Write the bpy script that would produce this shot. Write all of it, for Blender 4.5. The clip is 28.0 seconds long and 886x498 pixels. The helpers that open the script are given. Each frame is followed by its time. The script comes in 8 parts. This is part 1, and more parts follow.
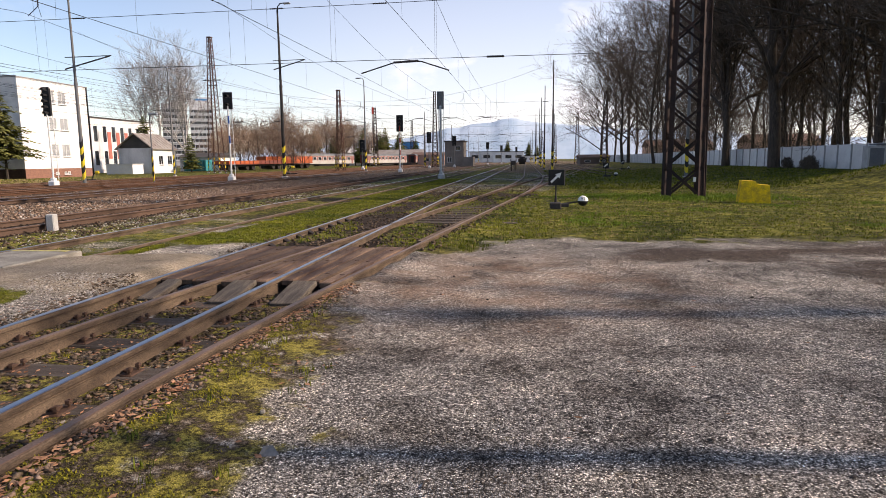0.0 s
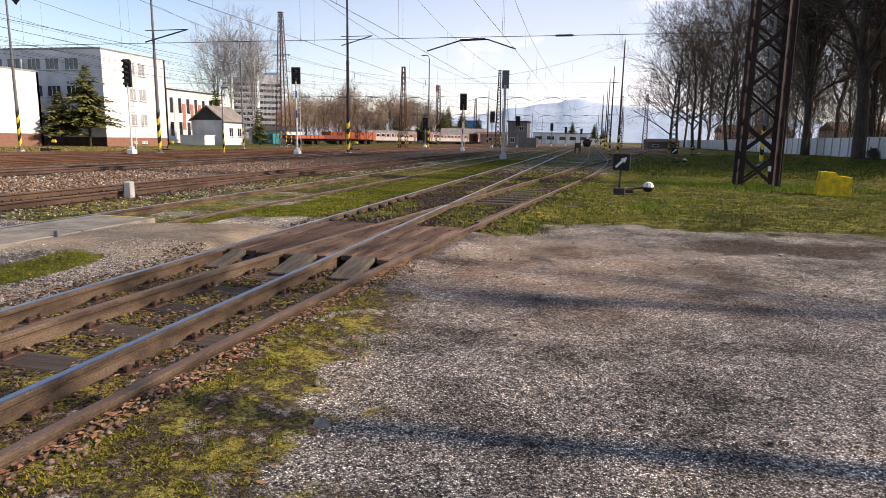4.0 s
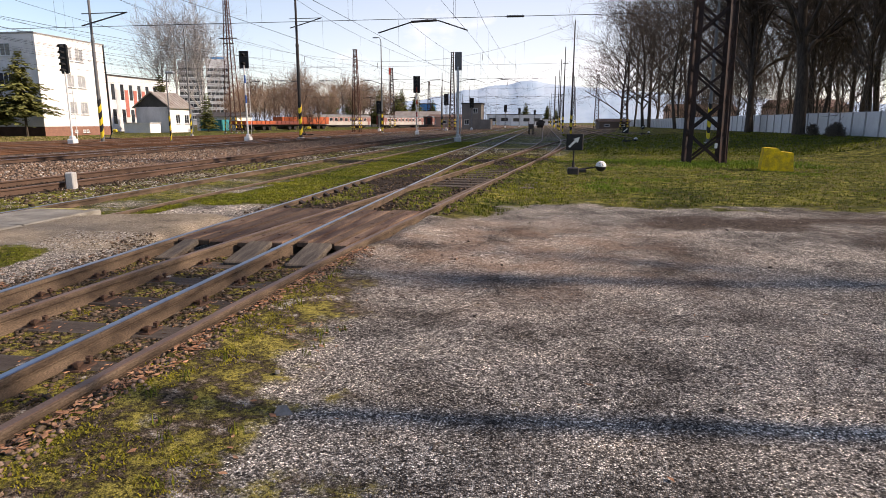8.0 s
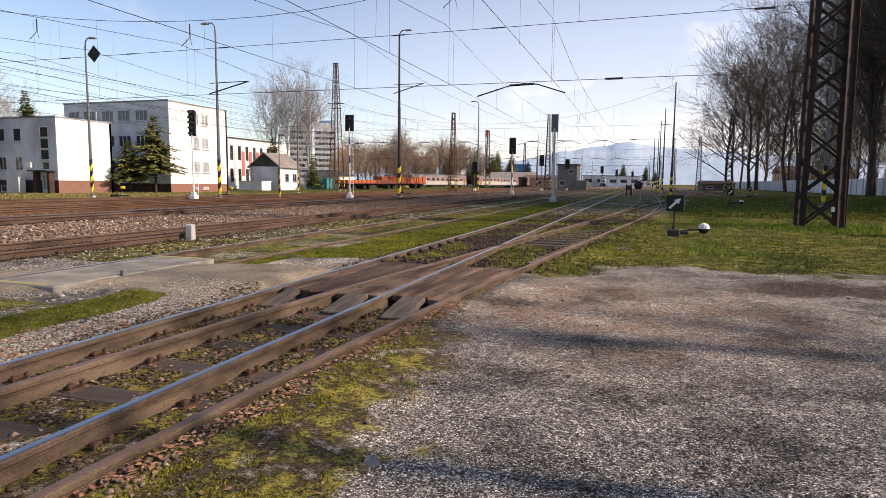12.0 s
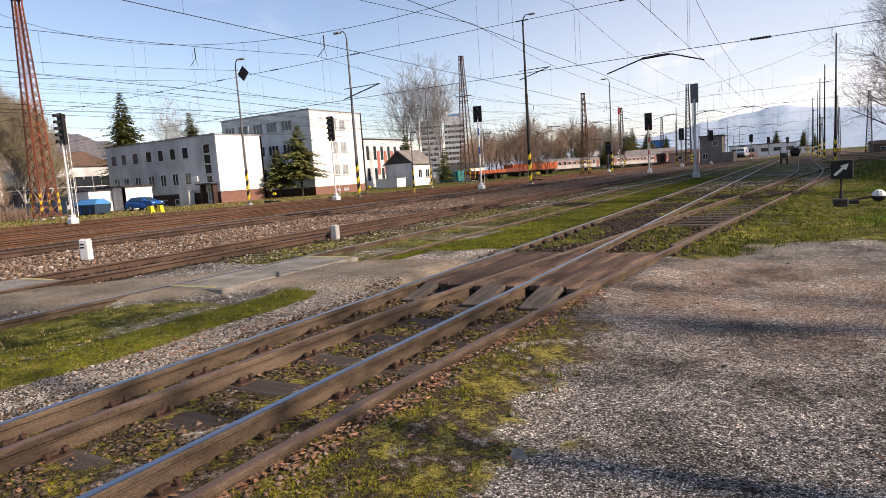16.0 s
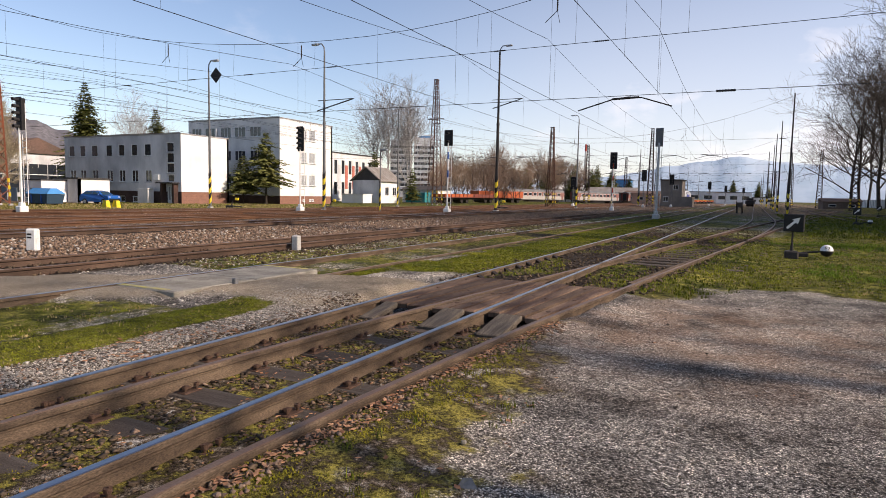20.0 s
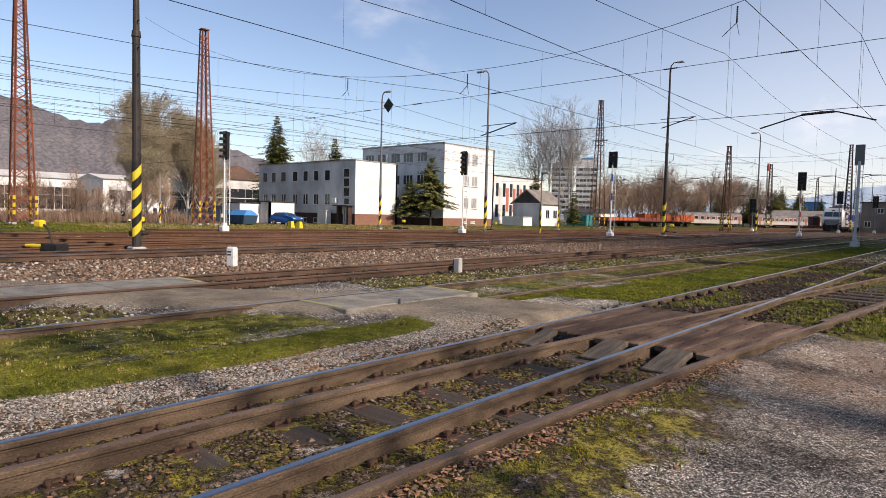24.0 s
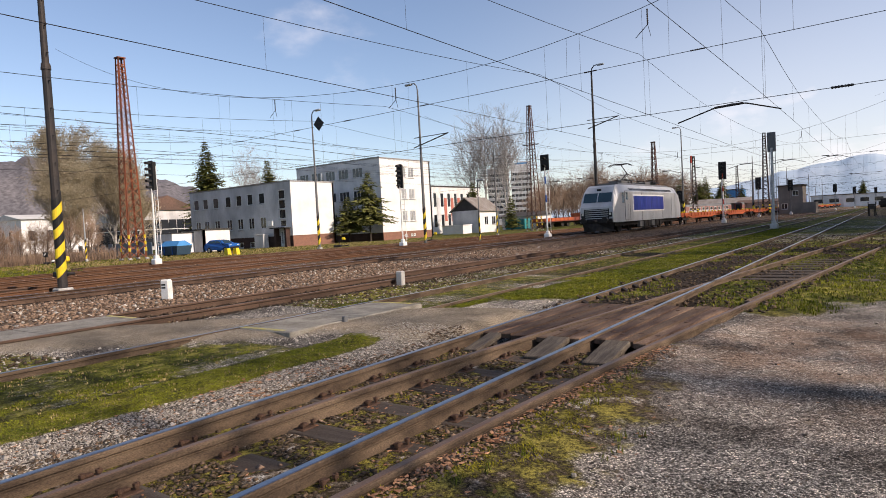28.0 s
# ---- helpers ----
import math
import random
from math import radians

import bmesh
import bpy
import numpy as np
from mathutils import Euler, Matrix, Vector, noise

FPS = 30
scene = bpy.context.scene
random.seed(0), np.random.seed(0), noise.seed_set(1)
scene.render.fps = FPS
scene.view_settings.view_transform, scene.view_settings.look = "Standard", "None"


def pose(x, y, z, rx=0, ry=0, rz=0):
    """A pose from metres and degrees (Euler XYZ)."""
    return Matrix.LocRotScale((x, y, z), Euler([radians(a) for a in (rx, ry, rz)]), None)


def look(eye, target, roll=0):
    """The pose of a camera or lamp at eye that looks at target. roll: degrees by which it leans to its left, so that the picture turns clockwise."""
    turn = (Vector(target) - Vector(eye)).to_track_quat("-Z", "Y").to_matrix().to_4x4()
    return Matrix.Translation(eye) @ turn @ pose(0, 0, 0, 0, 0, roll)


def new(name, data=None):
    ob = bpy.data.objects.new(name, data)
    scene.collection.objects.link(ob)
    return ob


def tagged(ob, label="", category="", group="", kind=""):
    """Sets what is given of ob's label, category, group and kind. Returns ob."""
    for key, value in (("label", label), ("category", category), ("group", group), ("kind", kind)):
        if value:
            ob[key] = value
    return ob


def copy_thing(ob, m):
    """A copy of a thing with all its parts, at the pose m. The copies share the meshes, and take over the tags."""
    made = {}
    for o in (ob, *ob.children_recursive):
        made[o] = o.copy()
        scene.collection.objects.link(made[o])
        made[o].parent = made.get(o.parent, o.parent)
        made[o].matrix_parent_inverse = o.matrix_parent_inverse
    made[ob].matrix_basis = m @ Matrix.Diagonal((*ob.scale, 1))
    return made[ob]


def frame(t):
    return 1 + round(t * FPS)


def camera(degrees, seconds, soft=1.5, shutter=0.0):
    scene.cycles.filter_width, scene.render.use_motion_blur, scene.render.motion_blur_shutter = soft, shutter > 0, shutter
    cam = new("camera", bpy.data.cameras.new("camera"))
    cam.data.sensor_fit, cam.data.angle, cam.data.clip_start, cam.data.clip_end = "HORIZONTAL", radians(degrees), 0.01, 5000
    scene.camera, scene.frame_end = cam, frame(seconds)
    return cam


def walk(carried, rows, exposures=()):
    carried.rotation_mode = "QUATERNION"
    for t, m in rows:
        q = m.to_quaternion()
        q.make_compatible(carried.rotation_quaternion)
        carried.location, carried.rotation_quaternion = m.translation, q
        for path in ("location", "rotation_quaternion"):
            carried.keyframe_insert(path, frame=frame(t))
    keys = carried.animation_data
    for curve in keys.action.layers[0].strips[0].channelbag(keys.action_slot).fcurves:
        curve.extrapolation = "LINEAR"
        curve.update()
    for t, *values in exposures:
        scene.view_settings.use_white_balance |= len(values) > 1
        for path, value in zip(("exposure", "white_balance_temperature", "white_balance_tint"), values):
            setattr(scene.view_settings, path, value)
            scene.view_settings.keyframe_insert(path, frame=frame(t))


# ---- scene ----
cam = camera(70.93, 28.0, 0.5)
# seconds, place in metres, yaw, pitch, roll
PATH = [
    (0.0, 0.024, -0.013, 1.344, 7.50, -8.13, 0.61),
    (0.5, 0.021, -0.029, 1.366, 8.43, -9.49, 1.18),
    (1.0, 0.020, -0.025, 1.353, 10.08, -8.88, 1.48),
    (1.5, 0.033, -0.024, 1.350, 9.55, -10.56, 0.91),
    (2.0, 0.028, -0.021, 1.354, 10.03, -11.54, 0.97),
    (2.5, 0.031, -0.018, 1.342, 11.14, -11.31, 1.26),
    (4.5, 0.020, 0.004, 1.361, 13.12, -9.89, -1.67),
    (5.0, 0.008, 0.002, 1.343, 10.51, -12.38, -1.96),
    (5.5, 0.001, 0.002, 1.355, 10.71, -10.98, -0.98),
    (6.0, -0.008, 0.019, 1.346, 18.15, -11.41, -0.69),
    (6.5, -0.013, 0.010, 1.343, 19.10, -13.11, 0.10),
    (7.0, -0.008, 0.023, 1.350, 18.53, -13.86, 0.45),
    (7.5, 0.017, 0.013, 1.346, 12.38, -12.15, -0.55),
    (8.0, 0.028, 0.001, 1.353, 9.04, -11.49, -0.07),
    (8.5, 0.025, -0.011, 1.349, 9.02, -10.85, -0.05),
    (9.0, 0.021, -0.007, 1.352, 10.37, -11.03, -0.19),
    (9.5, 0.029, -0.012, 1.351, 10.19, -10.31, -0.02),
    (10.0, 0.014, -0.005, 1.358, 9.85, -10.94, -0.62),
    (10.5, -0.014, -0.004, 1.364, 14.66, -8.60, -0.84),
    (11.0, -0.005, -0.015, 1.374, 14.65, -7.05, -0.71),
    (11.5, -0.018, -0.015, 1.343, 15.88, -7.47, -1.11),
    (12.0, 0.015, -0.006, 1.326, 17.67, -6.11, -0.54),
    (12.5, -0.026, 0.005, 1.361, 22.58, -6.75, -2.86),
    (14.5, -0.009, -0.006, 1.351, 25.53, -5.46, 2.53),
    (15.0, -0.014, 0.009, 1.342, 27.44, -6.61, 0.38),
    (15.5, -0.027, 0.001, 1.342, 28.94, -7.83, 2.03),
    (16.0, 0.006, 0.007, 1.349, 29.60, -6.82, 3.85),
    (16.5, -0.004, 0.008, 1.334, 26.75, -7.46, 3.47),
    (17.0, 0.015, -0.001, 1.353, 25.51, -7.23, 3.92),
    (17.5, 0.019, 0.018, 1.381, 21.51, -5.02, 1.70),
    (18.0, 0.018, 0.006, 1.357, 17.43, -1.16, 2.79),
    (18.5, 0.015, -0.010, 1.345, 19.31, -1.15, 2.94),
    (19.0, -0.012, 0.005, 1.351, 19.91, -2.52, 1.23),
    (19.5, -0.020, 0.012, 1.356, 25.28, -5.28, -1.51),
    (20.0, -0.031, 0.029, 1.347, 26.52, -4.94, -1.12),
    (20.5, -0.007, 0.019, 1.341, 27.88, -5.36, -0.11),
    (21.0, -0.031, 0.012, 1.352, 29.77, -5.64, -1.13),
    (21.5, -0.094, 0.047, 1.341, 42.28, -6.39, -3.08),
    (23.5, -0.038, 0.022, 1.406, 44.35, -2.29, -3.39),
    (24.0, -0.047, 0.017, 1.386, 41.17, -3.21, -1.41),
    (24.5, -0.022, 0.007, 1.413, 39.03, -3.60, 0.43),
    (25.0, -0.007, -0.001, 1.402, 35.87, -3.43, 0.93),
    (25.5, 0.006, 0.003, 1.399, 36.94, -2.95, 2.47),
    (26.0, 0.019, -0.018, 1.372, 36.20, -2.24, 3.34),
    (26.5, 0.020, 0.002, 1.415, 35.39, -2.89, 3.39),
    (27.0, 0.019, -0.016, 1.409, 34.15, -3.04, 2.95),
    (27.5, 0.016, 0.010, 1.416, 35.53, -2.21, 2.92),
    (28.0, 0.032, -0.002, 1.383, 35.68, -2.18, 3.11),
]
walk(cam, [(t, pose(x, y, z, 90 + pitch, roll, yaw)) for t, x, y, z, yaw, pitch, roll in PATH],
     exposures=[(0.0, 0.42, 7000, 21), (12.0, 0.38, 7000, 21), (20.0, 0.22, 6900, 20), (28.0, 0.15, 6850, 19)])

# ---- world, sun, exposure ----
SUN_AZ, SUN_EL = 86.0, 34.0      # degrees clockwise from +y, above the horizon
world = bpy.data.worlds.new("sky")
scene.world = world
world.use_nodes = True
wt = world.node_tree
wt.nodes.clear()
w_out = wt.nodes.new("ShaderNodeOutputWorld")
w_bg = wt.nodes.new("ShaderNodeBackground")
w_sky = wt.nodes.new("ShaderNodeTexSky")
w_sky.sky_type, w_sky.sun_disc = "NISHITA", False
w_sky.sun_elevation, w_sky.sun_rotation = radians(SUN_EL), radians(SUN_AZ)
w_sky.air_density, w_sky.dust_density, w_sky.ozone_density = 1.0, 0.5, 2.0
w_bg.inputs["Strength"].default_value = 0.14
w_co = wt.nodes.new("ShaderNodeTexCoord")
w_map = wt.nodes.new("ShaderNodeMapping")
w_map.inputs["Scale"].default_value = (2.6, 2.6, 5.2)
w_no = wt.nodes.new("ShaderNodeTexNoise")
w_no.inputs["Scale"].default_value, w_no.inputs["Detail"].default_value, w_no.inputs["Roughness"].default_value = 1.9, 8.0, 0.52
w_sep = wt.nodes.new("ShaderNodeSeparateXYZ")


def sky_math(kind, a, b):
    q = wt.nodes.new("ShaderNodeMath")
    q.operation = kind
    for k, v in ((0, a), (1, b)):
        if isinstance(v, float):
            q.inputs[k].default_value = v
        else:
            wt.links.new(v, q.inputs[k])
    return q.outputs[0]


def sky_range(src, a, b, c, d):
    q = wt.nodes.new("ShaderNodeMapRange")
    q.interpolation_type = "SMOOTHSTEP"
    for k, v in enumerate((a, b, c, d)):
        q.inputs[k + 1].default_value = v
    wt.links.new(src, q.inputs[0])
    return q.outputs[0]


for a, b in ((w_co.outputs["Generated"], w_map.inputs[0]), (w_map.outputs[0], w_no.inputs["Vector"]), (w_co.outputs["Generated"], w_sep.inputs[0])):
    wt.links.new(a, b)
# cumulus banks low over the mountains to the north and east; clear to the west and overhead
w_side = sky_range(sky_math("ADD", w_sep.outputs[1], sky_math("MULTIPLY", w_sep.outputs[0], 0.75)), 0.25, 0.95, 0.0, 1.0)
w_low = sky_range(w_sep.outputs[2], 0.05, 0.42, 1.0, 0.0)
w_fill = sky_math("MULTIPLY", sky_math("MULTIPLY", w_side, w_low), 0.21)
w_veil = sky_math("MULTIPLY", w_side, sky_range(w_sep.outputs[2], 0.04, 0.50, 0.40, 0.03))
w_cloud = sky_math("MAXIMUM", w_veil, sky_range(sky_math("ADD", w_no.outputs[0], w_fill), 0.60, 0.92, 0.0, 0.9))
w_mix = wt.nodes.new("ShaderNodeMixRGB")
w_mix.inputs[2].default_value = (6.7, 6.9, 7.3, 1)
for a, b in ((w_cloud, w_mix.inputs[0]), (w_sky.outputs[0], w_mix.inputs[1]), (w_mix.outputs[0], w_bg.inputs[0]), (w_bg.outputs[0], w_out.inputs[0])):
    wt.links.new(a, b)
sun = new("sun", bpy.data.lights.new("sun", "SUN"))
sun.data.energy, sun.data.angle, sun.data.color = 4.9, radians(0.9), (1.0, 0.90, 0.75)
sd = Vector((math.sin(radians(SUN_AZ)) * math.cos(radians(SUN_EL)), math.cos(radians(SUN_AZ)) * math.cos(radians(SUN_EL)), math.sin(radians(SUN_EL))))
sun.matrix_world = look(sd * 300, (0, 0, 0))

# ---- materials ----


def mat(name, base, rough=0.8, metal=0.0, second=None, scale=6.0, amount=0.5, grain=60.0, grain_amount=0.25, bump=0.25, per_piece=0.0, spec=0.22, stretch=(1, 1, 1), dist=0.01):
    """A surface with broad stains (second colour), fine grain and relief; per_piece varies alike pieces one by one."""
    m = bpy.data.materials.new(name)
    m.use_nodes = True
    t = m.node_tree
    n, ln = t.nodes, t.links
    p = n["Principled BSDF"]
    p.inputs["Roughness"].default_value, p.inputs["Metallic"].default_value = rough, metal
    p.inputs["Specular IOR Level"].default_value = spec
    co = n.new("ShaderNodeTexCoord")
    mp = n.new("ShaderNodeMapping")
    mp.inputs["Scale"].default_value = stretch
    ln.new(co.outputs["Object"], mp.inputs[0])
    n1 = n.new("ShaderNodeTexNoise")
    n1.inputs["Scale"].default_value, n1.inputs["Detail"].default_value, n1.inputs["Roughness"].default_value = scale, 5.0, 0.6
    n2 = n.new("ShaderNodeTexNoise")
    n2.inputs["Scale"].default_value, n2.inputs["Detail"].default_value = grain, 3.0
    for q in (n1, n2):
        ln.new(mp.outputs[0], q.inputs["Vector"])
    r1 = n.new("ShaderNodeValToRGB")
    r1.color_ramp.elements[0].position, r1.color_ramp.elements[1].position = 0.38, 0.66
    c2 = second or tuple(c * 0.55 for c in base)
    r1.color_ramp.elements[0].color = (*base, 1)
    r1.color_ramp.elements[1].color = (*[a * (1 - amount) + b * amount for a, b in zip(base, c2)], 1)
    ln.new(n1.outputs[0], r1.inputs[0])
    hs = n.new("ShaderNodeHueSaturation")
    ln.new(r1.outputs[0], hs.inputs["Color"])
    mr = n.new("ShaderNodeMapRange")
    mr.inputs[1].default_value, mr.inputs[2].default_value = 0.3, 0.7
    mr.inputs[3].default_value, mr.inputs[4].default_value = 1 - grain_amount, 1 + grain_amount
    ln.new(n2.outputs[0], mr.inputs[0])
    val = mr.outputs[0]
    if per_piece:
        oi = n.new("ShaderNodeObjectInfo")
        geo = n.new("ShaderNodeNewGeometry")
        ad = n.new("ShaderNodeMath")
        ad.operation = "ADD"
        ln.new(oi.outputs["Random"], ad.inputs[0])
        ln.new(geo.outputs["Random Per Island"], ad.inputs[1])
        fr = n.new("ShaderNodeMath")
        fr.operation = "FRACT"
        ln.new(ad.outputs[0], fr.inputs[0])
        m2 = n.new("ShaderNodeMapRange")
        m2.inputs[3].default_value, m2.inputs[4].default_value = 1 - per_piece, 1 + per_piece
        ln.new(fr.outputs[0], m2.inputs[0])
        mu = n.new("ShaderNodeMath")
        mu.operation = "MULTIPLY"
        ln.new(val, mu.inputs[0])
        ln.new(m2.outputs[0], mu.inputs[1])
        val = mu.outputs[0]
    ln.new(val, hs.inputs["Value"])
    ln.new(hs.outputs[0], p.inputs["Base Color"])
    if bump:
        b = n.new("ShaderNodeBump")
        b.inputs["Strength"].default_value, b.inputs["Distance"].default_value = bump, dist
        ln.new(n2.outputs[0], b.inputs["Height"])
        ln.new(b.outputs[0], p.inputs["Normal"])
    return m


RAIL_SIDE = mat("rusted_rail_steel", (0.060, 0.041, 0.028), 0.8, 0.1, (0.16, 0.112, 0.074), 5.0, 0.95, 130, 0.4, 0.5, stretch=(1, 0.45, 1.4))
RAIL_TOP = mat("polished_rail_head", (0.27, 0.30, 0.35), 0.3, 0.95, (0.22, 0.20, 0.20), 2.0, 0.5, 40, 0.12, 0.05)
RAIL_TOP_RUST = mat("dull_rail_head", (0.20, 0.13, 0.09), 0.5, 0.5, (0.15, 0.09, 0.06), 3.0, 0.7, 80, 0.25, 0.2)
RAIL_FAR = mat("brown_rail_steel", (0.060, 0.038, 0.027), 0.7, 0.2, (0.16, 0.10, 0.07), 0.6, 0.8, 60, 0.3, 0.2)
RAIL_RED = mat("orange_rusted_rail", (0.085, 0.042, 0.024), 0.75, 0.15, (0.15, 0.075, 0.04), 0.5, 0.8, 60, 0.3, 0.2)
SLEEPER = mat("old_sleeper_wood", (0.055, 0.042, 0.034), 0.9, 0, (0.10, 0.085, 0.07), 4.0, 0.7, 70, 0.4, 0.6, 0.3, stretch=(0.4, 4, 4))
FIX = mat("rusty_fastener", (0.075, 0.045, 0.032), 0.8, 0.3, (0.13, 0.075, 0.05), 12, 0.7, 120, 0.3, 0.3)
STONE = mat("ballast_stone", (0.058, 0.042, 0.029), 0.92, 0, (0.150, 0.103, 0.063), 9, 0.7, 60, 0.3, 0.4, 0.55)
STONE_RED = mat("rusty_ballast_stone", (0.24, 0.165, 0.115), 0.92, 0, (0.11, 0.068, 0.046), 9, 0.7, 60, 0.3, 0.4, 0.5)
STONE_PALE = mat("pale_stone", (0.40, 0.36, 0.31), 0.9, 0, (0.24, 0.205, 0.165), 9, 0.6, 60, 0.3, 0.4, 0.5)
PANEL = mat("worn_crossing_timber", (0.046, 0.026, 0.019), 0.85, 0, (0.20, 0.130, 0.085), 1.6, 0.95, 45, 0.35, 0.5, 0.42, stretch=(2.5, 0.4, 1))
PLANK = mat("weathered_plank", (0.135, 0.112, 0.085), 0.9, 0, (0.06, 0.047, 0.04), 7, 0.9, 90, 0.5, 0.5, 0.15, stretch=(5, 0.5, 1))
SLAB = mat("crossing_concrete", (0.27, 0.25, 0.21), 0.9, 0, (0.14, 0.125, 0.10), 3.0, 0.9, 90, 0.35, 0.3)
CONCRETE = mat("grey_concrete", (0.42, 0.41, 0.39), 0.9, 0, (0.27, 0.26, 0.24), 2, 0.7, 60, 0.2, 0.3)
BLACK = mat("black_paint", (0.014, 0.014, 0.015), 0.5, 0, (0.03, 0.028, 0.026), 6, 0.6, 60, 0.2, 0.15)
YELLOW = mat("yellow_paint", (0.74, 0.55, 0.03), 0.55, 0, (0.55, 0.38, 0.03), 8, 0.6, 60, 0.15, 0.15)
YELLOW_DIRTY = mat("weathered_yellow_paint", (0.80, 0.53, 0.012), 0.85, 0, (0.42, 0.27, 0.03), 5, 0.9, 60, 0.25, 0.5)
YELLOW_FADED = mat("worn_yellow_line", (0.42, 0.36, 0.10), 0.9, 0, (0.30, 0.27, 0.19), 9, 0.95, 60, 0.3, 0.3)
WHITE = mat("white_paint", (0.78, 0.77, 0.74), 0.6, 0, (0.55, 0.53, 0.48), 5, 0.6, 60, 0.1, 0.15)
GALV = mat("galvanised_steel", (0.42, 0.44, 0.45), 0.5, 0.55, (0.30, 0.31, 0.32), 4, 0.6, 60, 0.15, 0.1)
DARKSTEEL = mat("dark_mast_steel", (0.035, 0.034, 0.036), 0.65, 0.3, (0.07, 0.055, 0.045), 1.2, 0.7, 50, 0.25, 0.2)
MASTGREY = mat("grey_mast_steel", (0.13, 0.135, 0.14), 0.6, 0.3, (0.20, 0.19, 0.18), 1.0, 0.7, 50, 0.2, 0.15)
LATTICE = mat("dark_lattice_steel", (0.026, 0.021, 0.021), 0.75, 0.1, (0.065, 0.036, 0.028), 0.9, 0.8, 40, 0.3, 0.3)
LATTICE_RED = mat("red_oxide_lattice_steel", (0.30, 0.088, 0.04), 0.75, 0.1, (0.11, 0.055, 0.038), 0.7, 0.9, 40, 0.3, 0.3)
WIRE = mat("overhead_wire", (0.035, 0.036, 0.04), 0.6, 0.4, None, 3, 0.3, 30, 0.1, 0)
INSUL = mat("insulator", (0.03, 0.028, 0.03), 0.35, 0, (0.06, 0.04, 0.03), 8, 0.5, 30, 0.1, 0)
RED = mat("red_paint", (0.42, 0.05, 0.03), 0.6, 0, (0.25, 0.04, 0.03), 3, 0.6, 50, 0.15, 0.1)
BLUE = mat("blue_paint", (0.03, 0.10, 0.32), 0.35, 0, (0.02, 0.07, 0.24), 3, 0.6, 50, 0.1, 0.05)
UNDERGEAR = mat("near_black_wedge", (0.016, 0.013, 0.012), 0.7, 0.2, (0.04, 0.028, 0.022), 4, 0.7, 50, 0.3, 0.3)
LENS_DARK = mat("signal_lens", (0.012, 0.012, 0.014), 0.15, 0, None, 5, 0.3, 30, 0.05, 0)

# ---- mesh building ----


